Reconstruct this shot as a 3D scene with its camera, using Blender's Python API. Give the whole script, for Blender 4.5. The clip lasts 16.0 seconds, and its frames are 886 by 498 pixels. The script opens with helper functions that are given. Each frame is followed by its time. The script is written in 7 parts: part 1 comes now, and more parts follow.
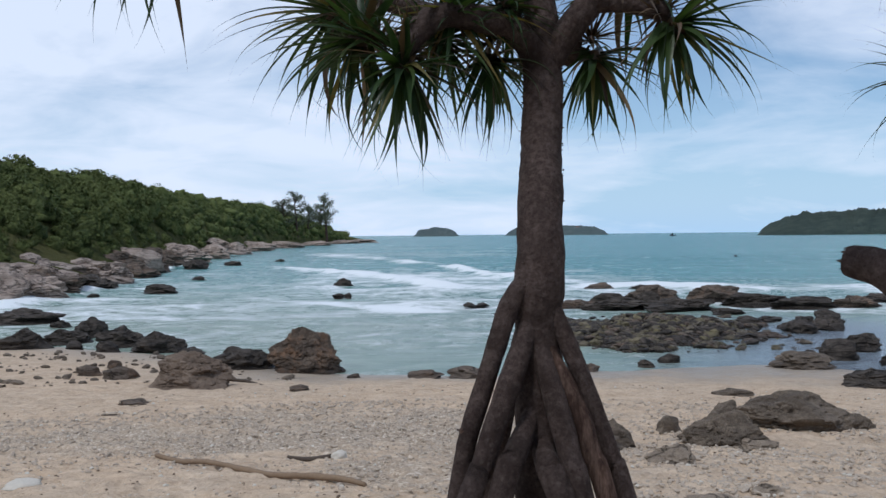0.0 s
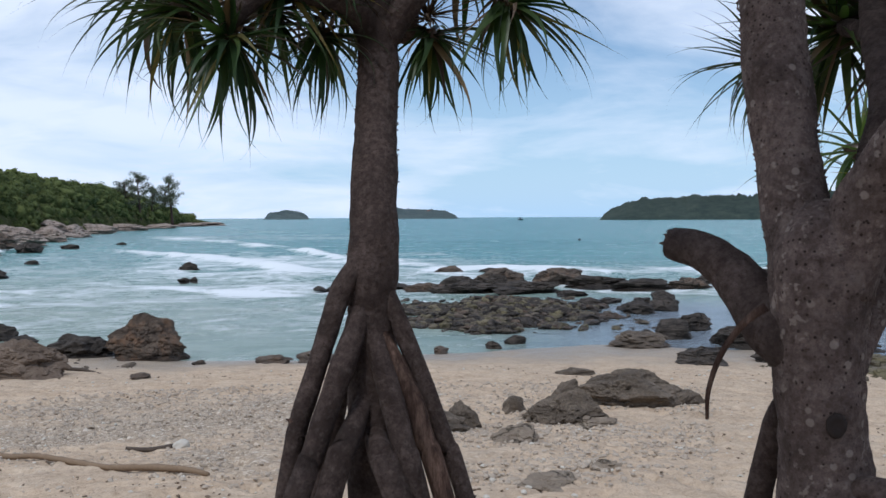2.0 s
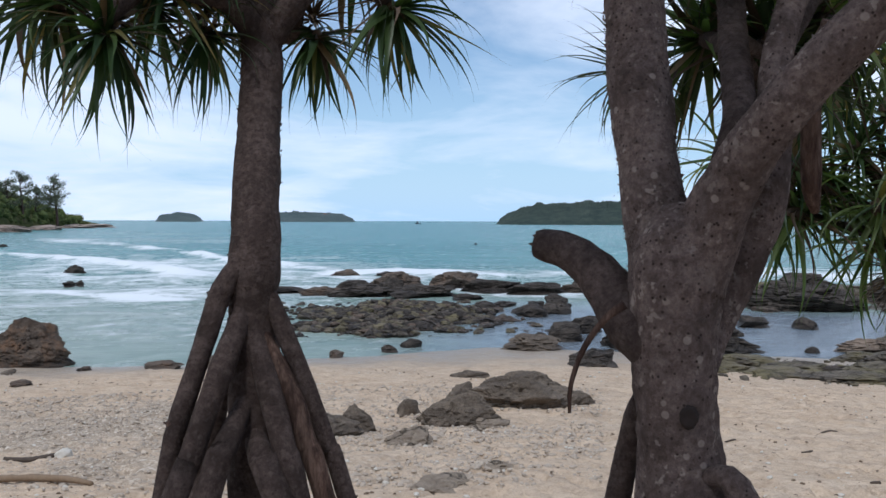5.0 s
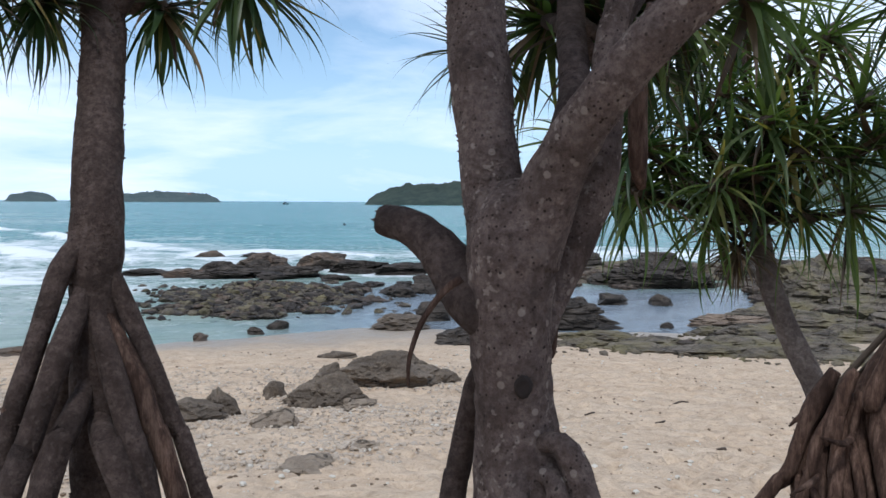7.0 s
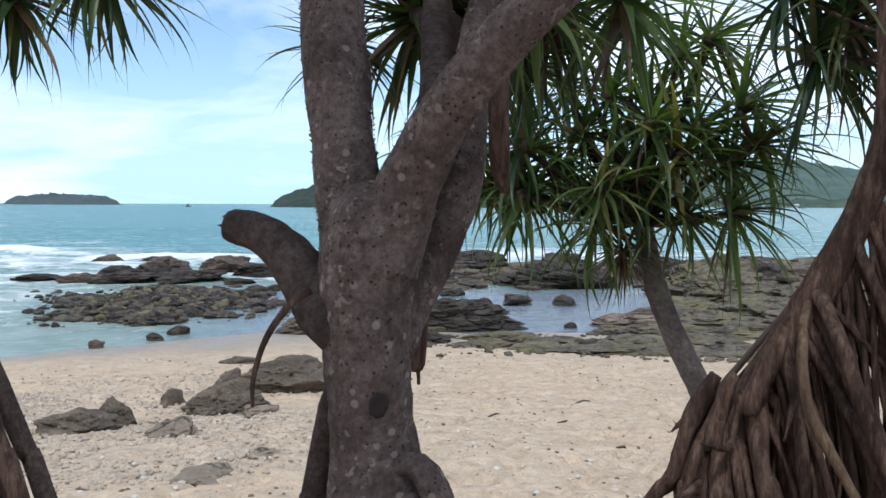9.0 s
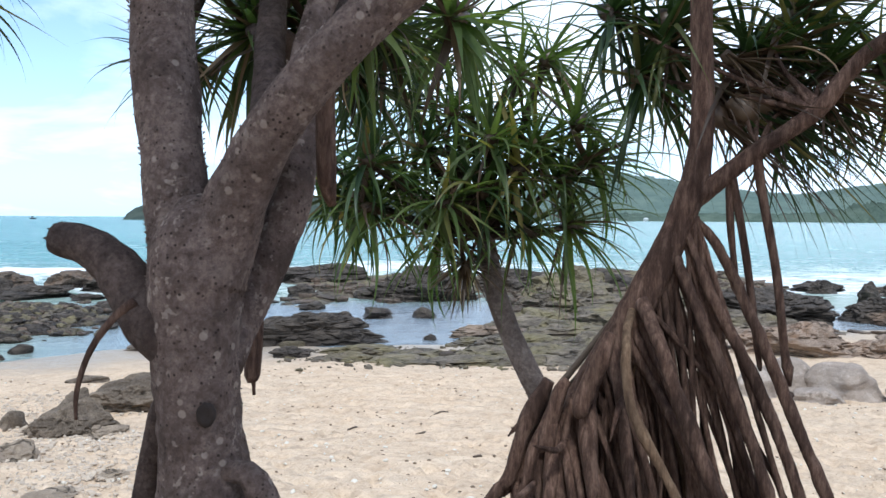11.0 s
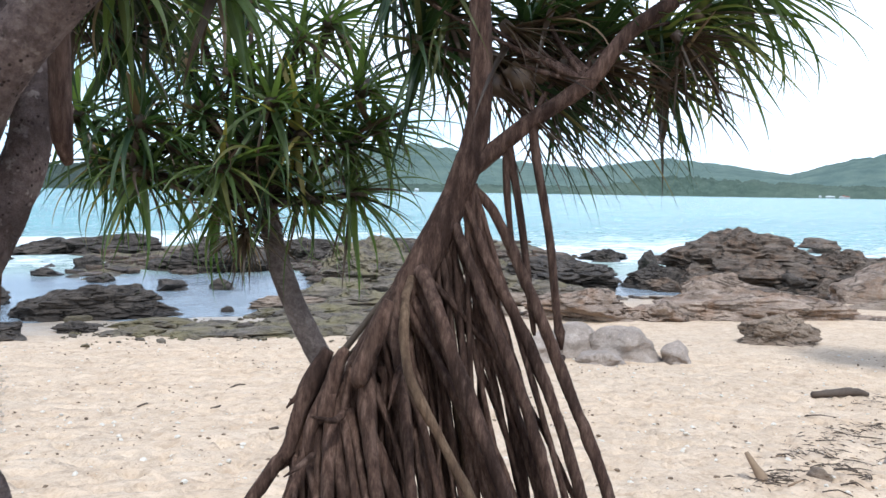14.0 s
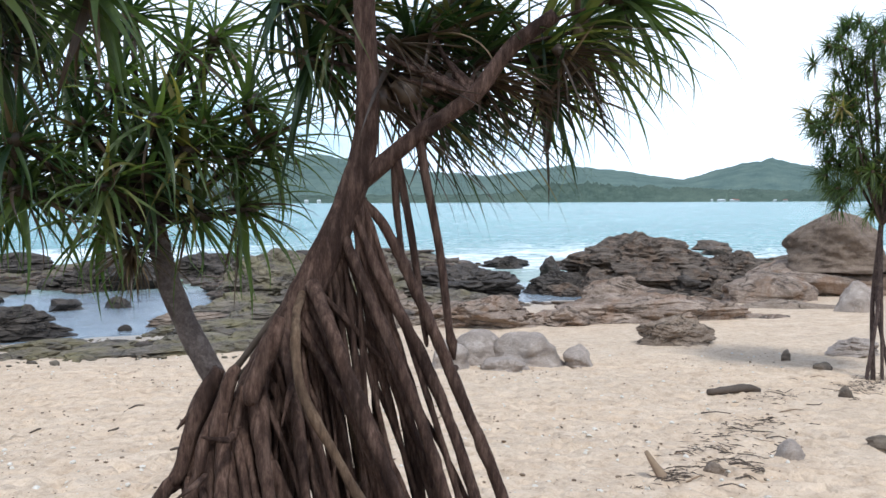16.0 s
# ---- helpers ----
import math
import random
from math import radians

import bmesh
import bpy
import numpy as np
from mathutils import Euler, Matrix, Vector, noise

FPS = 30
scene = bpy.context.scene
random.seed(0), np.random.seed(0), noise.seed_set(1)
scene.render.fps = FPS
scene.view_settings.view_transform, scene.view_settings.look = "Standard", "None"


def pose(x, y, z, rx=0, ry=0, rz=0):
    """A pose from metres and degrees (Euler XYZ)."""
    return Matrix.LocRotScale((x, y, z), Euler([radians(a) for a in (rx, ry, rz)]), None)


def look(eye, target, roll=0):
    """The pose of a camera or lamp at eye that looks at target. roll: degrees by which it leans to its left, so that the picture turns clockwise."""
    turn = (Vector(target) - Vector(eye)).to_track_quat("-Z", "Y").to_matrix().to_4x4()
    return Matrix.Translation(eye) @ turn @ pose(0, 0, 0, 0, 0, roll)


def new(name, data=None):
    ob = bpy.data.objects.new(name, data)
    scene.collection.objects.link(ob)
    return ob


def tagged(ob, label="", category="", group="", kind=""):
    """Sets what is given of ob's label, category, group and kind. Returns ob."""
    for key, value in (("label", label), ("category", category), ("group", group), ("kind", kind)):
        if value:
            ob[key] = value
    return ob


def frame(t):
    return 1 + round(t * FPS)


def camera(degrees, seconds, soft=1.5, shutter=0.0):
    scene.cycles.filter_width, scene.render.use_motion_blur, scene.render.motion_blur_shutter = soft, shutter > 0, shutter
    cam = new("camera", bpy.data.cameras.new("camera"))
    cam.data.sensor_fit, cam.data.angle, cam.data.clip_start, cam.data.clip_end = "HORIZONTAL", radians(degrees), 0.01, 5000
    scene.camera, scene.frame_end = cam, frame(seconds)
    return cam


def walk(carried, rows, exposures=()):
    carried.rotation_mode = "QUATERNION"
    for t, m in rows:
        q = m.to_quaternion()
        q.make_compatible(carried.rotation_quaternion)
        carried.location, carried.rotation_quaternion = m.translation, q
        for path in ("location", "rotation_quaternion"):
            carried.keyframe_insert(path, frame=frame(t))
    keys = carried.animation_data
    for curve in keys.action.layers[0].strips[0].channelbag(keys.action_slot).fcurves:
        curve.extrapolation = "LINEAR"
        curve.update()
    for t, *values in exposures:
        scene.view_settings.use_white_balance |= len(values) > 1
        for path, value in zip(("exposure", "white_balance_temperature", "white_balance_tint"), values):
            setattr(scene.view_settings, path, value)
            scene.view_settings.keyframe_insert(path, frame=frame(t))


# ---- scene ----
cam = camera(49.99, 16.0)
PATH = [
    (0.0, pose(0.003, 0.005, 1.668, 89.10, 0.58, 0.00)),
    (0.5, pose(0.035, 0.068, 1.655, 88.61, -0.35, -3.97)),
    (1.0, pose(0.038, 0.083, 1.650, 88.03, -0.55, -5.69)),
    (1.5, pose(0.047, 0.090, 1.653, 87.84, -0.39, -7.18)),
    (2.0, pose(0.071, 0.102, 1.662, 88.04, 0.27, -8.93)),
    (2.5, pose(0.103, 0.116, 1.659, 88.18, 0.60, -11.63)),
    (3.0, pose(0.113, 0.126, 1.661, 88.17, 0.41, -14.06)),
    (3.5, pose(0.109, 0.124, 1.659, 88.37, 0.01, -14.34)),
    (6.0, pose(0.125, 0.038, 1.645, 87.86, -0.67, -17.68)),
    (6.5, pose(0.144, 0.046, 1.635, 87.23, -1.29, -21.20)),
    (7.0, pose(0.162, 0.040, 1.645, 87.12, -0.30, -22.99)),
    (7.5, pose(0.216, 0.081, 1.648, 86.92, -0.23, -24.98)),
    (8.0, pose(0.305, 0.146, 1.649, 86.95, -0.49, -26.33)),
    (10.5, pose(0.302, 0.028, 1.650, 87.90, 0.10, -34.07)),
    (11.0, pose(0.321, 0.021, 1.650, 88.09, -0.35, -36.92)),
    (11.5, pose(0.340, 0.027, 1.650, 88.33, -0.48, -39.41)),
    (12.0, pose(0.337, 0.032, 1.651, 88.34, -0.68, -40.95)),
    (12.5, pose(0.339, 0.040, 1.647, 88.07, -0.83, -41.47)),
    (13.0, pose(0.366, 0.042, 1.638, 87.32, -0.95, -43.56)),
    (13.5, pose(0.403, 0.039, 1.639, 86.76, -1.28, -46.37)),
    (14.0, pose(0.422, 0.021, 1.638, 86.42, -0.89, -48.82)),
    (14.5, pose(0.426, 0.010, 1.638, 86.25, -0.68, -50.37)),
    (15.0, pose(0.448, 0.011, 1.642, 86.38, -0.21, -51.90)),
    (15.5, pose(0.441, -0.009, 1.643, 86.82, 0.27, -53.26)),
    (16.0, pose(0.437, -0.025, 1.649, 87.05, 0.23, -54.66)),
]
walk(cam, PATH, [
    (0.0, -0.42, 5800, 11), (3.5, -0.25, 5780, 11), (6.0, -0.26, 5760, 11), (7.0, -0.02, 5800, 10), (8.0, 0.11, 5800, 9), (10.5, 0.43, 5780, 8), (11.0, 0.60, 5780, 8),
    (12.5, 0.80, 5760, 9), (13.5, 0.74, 5740, 9), (14.5, 0.66, 5740, 9), (16.0, 0.46, 5760, 9),
])

# ---- world, sun ----
SEA = -4.16
EYE = 1.65
SUN_AZ, SUN_EL = -150.0, 60.0
world = bpy.data.worlds.new("sky")
scene.world = world
world.use_nodes = True
wt = world.node_tree
wt.nodes.clear()


def wn(kind, **values):
    n = wt.nodes.new(kind)
    for key, value in values.items():
        n.inputs[key.replace("_", " ")].default_value = value
    return n


def wmath(op, a, b, c=None):
    n = wt.nodes.new("ShaderNodeMath")
    n.operation = op
    for i, v in enumerate((a, b, c)):
        if v is None:
            continue
        if isinstance(v, (int, float)):
            n.inputs[i].default_value = v
        else:
            wt.links.new(v, n.inputs[i])
    return n.outputs[0]


sky = wt.nodes.new("ShaderNodeTexSky")
sky.sky_type = "NISHITA"
sky.sun_disc = False
sky.sun_elevation, sky.sun_rotation = radians(SUN_EL), radians(SUN_AZ)
sky.air_density, sky.dust_density, sky.ozone_density = 1.0, 0.4, 2.0
coord = wt.nodes.new("ShaderNodeTexCoord")
sep = wt.nodes.new("ShaderNodeSeparateXYZ")
wt.links.new(coord.outputs["Generated"], sep.inputs[0])
up = wmath("MAXIMUM", sep.outputs["Z"], 0.0)
lift = wmath("ADD", up, 0.16)
flat = wt.nodes.new("ShaderNodeCombineXYZ")
wt.links.new(wmath("DIVIDE", sep.outputs["X"], lift), flat.inputs[0])
wt.links.new(wmath("DIVIDE", sep.outputs["Y"], lift), flat.inputs[1])
flat.inputs[2].default_value = 3.1
banks = wn("ShaderNodeTexNoise", Scale=0.55, Detail=7.0, Roughness=0.55, Distortion=0.35)
wisps = wn("ShaderNodeTexNoise", Scale=1.7, Detail=8.0, Roughness=0.6, Distortion=0.6)
for n in (banks, wisps):
    wt.links.new(flat.outputs[0], n.inputs["Vector"])
mixed = wmath("ADD", wmath("MULTIPLY", banks.outputs["Fac"], 0.75), wmath("MULTIPLY", wisps.outputs["Fac"], 0.3))
# the cloud sheet thins out over the open sea ahead and thickens to both sides
side = wmath("ABSOLUTE", wmath("SUBTRACT", sep.outputs["X"], 0.22), 0.0)
mixed = wmath("ADD", mixed, wmath("MULTIPLY", side, 0.40))
ramp = wt.nodes.new("ShaderNodeValToRGB")
ramp.color_ramp.elements[0].position, ramp.color_ramp.elements[1].position = 0.555, 0.77
wt.links.new(mixed, ramp.inputs[0])
haze = wmath("MULTIPLY", wmath("POWER", wmath("SUBTRACT", 1.0, up), 7.0), 0.85)
cover = wmath("MULTIPLY", ramp.outputs["Color"], 0.9)
cloud = wt.nodes.new("ShaderNodeMix")
cloud.data_type = "RGBA"
cloud.inputs["B"].default_value = (9.5, 10.0, 10.75, 1)
wt.links.new(cover, cloud.inputs["Factor"])
murk = wt.nodes.new("ShaderNodeMix")
murk.data_type = "RGBA"
murk.inputs["B"].default_value = (5.3, 7.8, 10.2, 1)
wt.links.new(haze, murk.inputs["Factor"])
wt.links.new(sky.outputs[0], murk.inputs["A"])
wt.links.new(murk.outputs["Result"], cloud.inputs["A"])
back = wn("ShaderNodeBackground", Strength=0.115)
wt.links.new(cloud.outputs["Result"], back.inputs["Color"])
wout = wt.nodes.new("ShaderNodeOutputWorld")
wt.links.new(back.outputs[0], wout.inputs["Surface"])

sun_lamp = bpy.data.lights.new("sun", "SUN")
sun_lamp.energy, sun_lamp.angle, sun_lamp.color = 2.2, radians(9.0), (1.0, 0.95, 0.87)
sun = new("sun", sun_lamp)
sa, se = radians(SUN_AZ), radians(SUN_EL)
sun.matrix_world = look((math.sin(sa) * math.cos(se) * 50, math.cos(sa) * math.cos(se) * 50, math.sin(se) * 50), (0, 0, 0))


# ---- materials ----
class Nodes:
    """A small builder for node materials."""

    def __init__(self, name, rough=0.8, spec=0.3):
        self.m = bpy.data.materials.new(name)
        self.m.use_nodes = True
        self.t = self.m.node_tree
        self.b = self.t.nodes["Principled BSDF"]
        self.b.inputs["Roughness"].default_value = rough
        self.b.inputs["Specular IOR Level"].default_value = spec
        self.pos = self.t.nodes.new("ShaderNodeNewGeometry").outputs["Position"]
        tc = self.t.nodes.new("ShaderNodeTexCoord")
        self.obj = tc.outputs["Object"]
        self.rand = self.t.nodes.new("ShaderNodeObjectInfo").outputs["Random"]

    def put(self, v, socket):
        if hasattr(v, "is_linked"):
            self.t.links.new(v, socket)
        else:
            socket.default_value = v

    def scaled(self, vec, s):
        n = self.t.nodes.new("ShaderNodeMapping")
        self.t.links.new(vec, n.inputs["Vector"])
        n.inputs["Scale"].default_value = s
        return n.outputs[0]

    def noise(self, scale, vec=None, detail=5.0, rough=0.6, distort=0.0):
        n = self.t.nodes.new("ShaderNodeTexNoise")
        self.t.links.new(vec or self.pos, n.inputs["Vector"])
        n.inputs["Scale"].default_value, n.inputs["Detail"].default_value = scale, detail
        n.inputs["Roughness"].default_value, n.inputs["Distortion"].default_value = rough, distort
        return n.outputs["Fac"]

    def cells(self, scale, vec=None, feature="F1"):
        n = self.t.nodes.new("ShaderNodeTexVoronoi")
        n.feature = feature
        self.t.links.new(vec or self.pos, n.inputs["Vector"])
        n.inputs["Scale"].default_value = scale
        return n.outputs["Distance"]

    def speck(self, scale, vec=None):
        """A chance grey for every cell."""
        n = self.t.nodes.new("ShaderNodeTexVoronoi")
        self.t.links.new(vec or self.pos, n.inputs["Vector"])
        n.inputs["Scale"].default_value = scale
        s = self.t.nodes.new("ShaderNodeSeparateColor")
        self.t.links.new(n.outputs["Color"], s.inputs[0])
        return s.outputs[0]

    def ramp(self, fac, stops):
        n = self.t.nodes.new("ShaderNodeValToRGB")
        e = n.color_ramp.elements
        while len(e) < len(stops):
            e.new(0.5)
        for el, (p, c) in zip(e, stops):
            el.position = p
            el.color = (*c, 1) if isinstance(c, tuple) else (c, c, c, 1)
        self.t.links.new(fac, n.inputs[0])
        return n.outputs[0]

    def mix(self, fac, a, b, mode="MIX"):
        n = self.t.nodes.new("ShaderNodeMix")
        n.data_type, n.blend_type = "RGBA", mode
        self.put(fac, n.inputs["Factor"])
        self.put((*a, 1) if isinstance(a, tuple) else a, n.inputs["A"])
        self.put((*b, 1) if isinstance(b, tuple) else b, n.inputs["B"])
        return n.outputs["Result"]

    def math(self, op, a, b=0.0):
        n = self.t.nodes.new("ShaderNodeMath")
        n.operation = op
        self.put(a, n.inputs[0])
        self.put(b, n.inputs[1])
        return n.outputs[0]

    def attr(self, name):
        n = self.t.nodes.new("ShaderNodeAttribute")
        n.attribute_name = name
        return n.outputs["Fac"]

    def height(self):
        n = self.t.nodes.new("ShaderNodeSeparateXYZ")
        self.t.links.new(self.pos, n.inputs[0])
        return n.outputs["Z"]

    def colour(self, c):
        self.put((*c, 1) if isinstance(c, tuple) else c, self.b.inputs["Base Color"])
        return self

    def rough(self, v):
        self.put(v, self.b.inputs["Roughness"])
        return self

    def bump(self, h, strength, distance):
        n = self.t.nodes.new("ShaderNodeBump")
        n.inputs["Strength"].default_value, n.inputs["Distance"].default_value = strength, distance
        self.t.links.new(h, n.inputs["Height"])
        old = self.b.inputs["Normal"].links
        if old:
            self.t.links.new(old[0].from_socket, n.inputs["Normal"])
        self.t.links.new(n.outputs[0], self.b.inputs["Normal"])
        return self


def sand_material():
    n = Nodes("sand", 0.9, 0.15)
    big = n.noise(0.16, detail=4)
    dry = n.ramp(n.noise(1.1, detail=8), [(0.3, (0.448, 0.322, 0.208)), (0.52, (0.543, 0.409, 0.282)), (0.75, (0.628, 0.494, 0.358))])
    dry = n.mix(n.ramp(big, [(0.35, 0.0), (0.65, 0.5)]), dry, (0.45, 0.36, 0.265))
    dry = n.mix(1.0, dry, n.ramp(n.noise(3.4, detail=7, rough=0.7), [(0.34, (0.76, 0.73, 0.69)), (0.50, (1.0, 1.0, 1.0)), (0.68, (1.06, 1.05, 1.04))]), "MULTIPLY")
    grains = n.ramp(n.cells(26), [(0.05, (0.30, 0.26, 0.22)), (0.22, (0.60, 0.51, 0.41))])
    dry = n.mix(0.16, dry, grains)
    dust = n.ramp(n.speck(46), [(0.0, (0.45, 0.42, 0.38)), (0.12, (0.9, 0.9, 0.9)), (0.85, (1.0, 1.0, 1.0)), (1.0, (1.22, 1.22, 1.22))])
    dry = n.mix(0.32, dry, n.mix(1.0, dry, dust, "MULTIPLY"))
    dry = n.mix(1.0, dry, n.ramp(n.noise(9.0, detail=5, rough=0.7), [(0.36, (0.88, 0.86, 0.83)), (0.48, (0.99, 0.99, 0.99)), (0.68, (1.05, 1.05, 1.05))]), "MULTIPLY")
    # coral grit washed up in patches
    grit = n.attr("grit")
    coarse = n.ramp(n.speck(13), [(0.0, (0.13, 0.105, 0.08)), (0.30, (0.31, 0.25, 0.185)), (0.75, (0.44, 0.36, 0.27)), (0.97, (0.68, 0.61, 0.51))])
    fine = n.ramp(n.speck(31), [(0.0, (0.15, 0.12, 0.09)), (0.4, (0.35, 0.28, 0.205)), (0.8, (0.49, 0.40, 0.30)), (1.0, (0.68, 0.61, 0.51))])
    bits = n.mix(n.ramp(n.noise(4.0, detail=4), [(0.42, 0.0), (0.56, 1.0)]), fine, coarse)
    spread = n.ramp(n.math("ADD", grit, n.math("MULTIPLY", n.math("SUBTRACT", n.noise(1.3, detail=8, rough=0.7), 0.5), 1.5)), [(0.35, 0.0), (0.85, 0.8)])
    dry = n.mix(spread, dry, bits)
    wetness = n.attr("wet")
    wet = n.mix(n.noise(1.3), (0.30, 0.25, 0.195), (0.36, 0.305, 0.24))
    n.colour(n.mix(wetness, dry, wet))
    n.rough(n.mix(wetness, (0.92, 0.92, 0.92), (0.35, 0.35, 0.35)))
    n.bump(n.noise(1.9, detail=6, rough=0.65), 0.8, 0.22)
    n.bump(n.cells(2.4, n.mix(0.25, n.pos, n.t.nodes.new("ShaderNodeTexNoise").outputs["Color"]), "SMOOTH_F1"), 0.55, 0.18)
    n.bump(n.noise(30, detail=3), 0.35, 0.02)
    return n.m


def rock_material(name, dark, mid, pale, wet=0.0, weed=None, strata=7.0, spots=0.3, k=1.0, tide=1.0, rust=0.0):
    n = Nodes(name, 0.85, 0.25)
    lay = n.noise(strata * k, n.scaled(n.pos, (0.12, 0.12, 1.0)), detail=6, rough=0.65, distort=0.5)
    c = n.ramp(lay, [(0.3, dark), (0.5, mid), (0.72, pale)])
    blot = n.noise(1.1 * k, detail=9, rough=0.7)
    c = n.mix(n.ramp(blot, [(0.44, 0.0), (0.60, 0.8)]), c, dark)
    c = n.mix(n.ramp(n.noise(2.3 * k, detail=9, rough=0.78), [(0.50, 0.0), (0.66, spots + 0.3)]), c, pale)
    c = n.mix(0.35, c, n.ramp(n.noise(22 * k, detail=6, rough=0.8), [(0.3, dark), (0.7, pale)]))
    vein = n.noise(1.5 * k, n.scaled(n.pos, (0.55, 0.55, 1.7)), detail=4, rough=0.55, distort=0.6)
    crack = n.ramp(n.math("ABSOLUTE", n.math("SUBTRACT", vein, 0.5)), [(0.0, 0.12), (0.022, 1.0)])
    c = n.mix(0.08 if strata < 4 else 0.7, c, n.mix(1.0, c, crack, "MULTIPLY"))
    if weed:
        c = n.mix(n.ramp(n.noise(0.8 * k, detail=6), [(0.45, 0.0), (0.66, 0.65)]), c, weed)
    if rust:
        c = n.mix(n.ramp(n.noise(1.6 * k, detail=7, rough=0.7), [(0.50, 0.0), (0.62, rust)]), c, (0.25, 0.135, 0.07))
    # the tide keeps the lowest half metre dark and wet
    low = n.ramp(n.math("ADD", n.math("SUBTRACT", n.height(), SEA), n.math("MULTIPLY", n.noise(2.0), 0.4)), [(0.22 * tide, 1.0), (min(1.0, 0.62 * tide), 0.0)])
    c = n.mix(n.math("MULTIPLY", low, 0.7), c, n.mix(1.0, c, (0.42, 0.40, 0.38), "MULTIPLY"))
    n.colour(c)
    tone = n.mix(n.math("MAXIMUM", low, wet), (0.9, 0.9, 0.9), (0.38, 0.38, 0.38))
    n.rough(tone)
    n.bump(lay, 0.7, 0.12 / k)
    n.bump(n.noise(2.6 * k, detail=10, rough=0.72), 0.8, 0.26 / k)
    n.bump(crack, 0.8 if strata > 4 else 0.1, 0.10)
    return n.m


def bark_material(name, dark, mid, pale, spot, lichen=0.6, pits=1.0, grain=(1.0, 1.0, 1.0)):
    n = Nodes(name, 0.9, 0.2)
    vec = n.scaled(n.obj, grain)
    fibre = n.noise(55, vec, detail=7, rough=0.75)
    c = n.ramp(fibre, [(0.30, dark), (0.50, mid), (0.72, pale)])
    c = n.mix(n.ramp(n.noise(8, vec, detail=6, rough=0.7), [(0.42, 0.0), (0.62, 0.85)]), c, dark)
    c = n.mix(n.ramp(n.noise(17, vec, detail=5, rough=0.7), [(0.55, 0.0), (0.72, 0.55)]), c, pale)
    patch = n.math("MULTIPLY", n.ramp(n.noise(52, n.obj, detail=2.5, rough=0.55), [(0.60, 0.0), (0.66, 1.0)]), n.ramp(n.noise(6.5, n.obj, detail=3), [(0.44, 0.0), (0.58, lichen)]))
    c = n.mix(patch, c, spot)
    # round lichen discs, on chance cells only
    disc = n.math("ADD", n.cells(30, n.obj), n.math("MULTIPLY", n.noise(60, n.obj, detail=2), 0.14))
    disc = n.math("MULTIPLY", n.ramp(disc, [(0.26, 1.0), (0.33, 0.0)]), n.ramp(n.speck(30, n.obj), [(0.60, 0.0), (0.64, lichen)]))
    c = n.mix(disc, c, spot)
    hole = n.ramp(n.math("ADD", n.cells(72, n.obj), n.math("MULTIPLY", n.noise(40, n.obj, detail=3), 0.22)), [(0.22, 0.9 * pits), (0.36, 0.0)])
    hole = n.math("MULTIPLY", hole, n.ramp(n.noise(11, n.obj, detail=3), [(0.36, 0.1), (0.52, 1.0)]))
    c = n.mix(hole, c, (0.020, 0.013, 0.011))
    n.colour(c)
    n.bump(fibre, 0.9, 0.011)
    n.bump(n.noise(16, vec, detail=6, rough=0.7), 0.8, 0.028)
    n.bump(hole, -0.5 if pits > 0.5 else 0.0, 0.006)
    return n.m


def leaf_material(name, dark, mid, pale, dry, glow=0.35):
    n = Nodes(name, 0.42, 0.45)
    tint = n.ramp(n.rand, [(0.0, dark), (0.5, mid), (0.9, pale), (0.97, dry)])
    vein = n.noise(30, n.scaled(n.obj, (0.06, 6.0, 1.0)), detail=3)
    c = n.mix(n.ramp(vein, [(0.35, 0.0), (0.7, 0.45)]), tint, pale)
    c = n.mix(n.math("MULTIPLY", n.ramp(n.noise(2.0, n.obj, detail=3), [(0.60, 0.0), (0.72, 0.75)]), 0.6), c, dry)
    n.colour(c)
    t = n.t
    thin = t.nodes.new("ShaderNodeBsdfTranslucent")
    t.links.new(n.mix(1.0, c, (1.0, 1.15, 0.45), "MULTIPLY"), thin.inputs["Color"])
    mixer = t.nodes.new("ShaderNodeMixShader")
    mixer.inputs[0].default_value = glow
    t.links.new(n.b.outputs[0], mixer.inputs[1])
    t.links.new(thin.outputs[0], mixer.inputs[2])
    t.links.new(mixer.outputs[0], t.nodes["Material Output"].inputs["Surface"])
    return n.m


def crown_material(name, dark, mid, pale):
    n = Nodes(name, 0.8, 0.12)
    geo = n.t.nodes.new("ShaderNodeNewGeometry").outputs["Random Per Island"]
    c = n.ramp(geo, [(0.0, dark), (0.55, mid), (1.0, pale)])
    c = n.mix(n.ramp(n.noise(1.3, detail=8, rough=0.75), [(0.40, 0.0), (0.66, 0.8)]), c, pale)
    c = n.mix(n.ramp(n.noise(0.9, detail=8, rough=0.75), [(0.50, 0.0), (0.66, 0.65)]), c, dark)
    n.colour(n.mix(n.ramp(n.noise(0.035, detail=4), [(0.4, 0.0), (0.62, 0.65)]), c, pale))
    n.bump(n.noise(1.6, detail=8, rough=0.8), 1.0, 0.5)
    return n.m


def hill_material(name, dark, mid, pale, scale):
    n = Nodes(name, 0.95, 0.05)
    c = n.ramp(n.noise(scale, detail=9, rough=0.72), [(0.34, dark), (0.52, mid), (0.70, pale)])
    n.colour(n.mix(n.ramp(n.noise(scale * 0.12, detail=5), [(0.45, 0.0), (0.65, 0.55)]), c, pale))
    n.bump(n.noise(scale * 1.5, detail=8, rough=0.75), 1.0, 0.9 / scale)
    return n.m


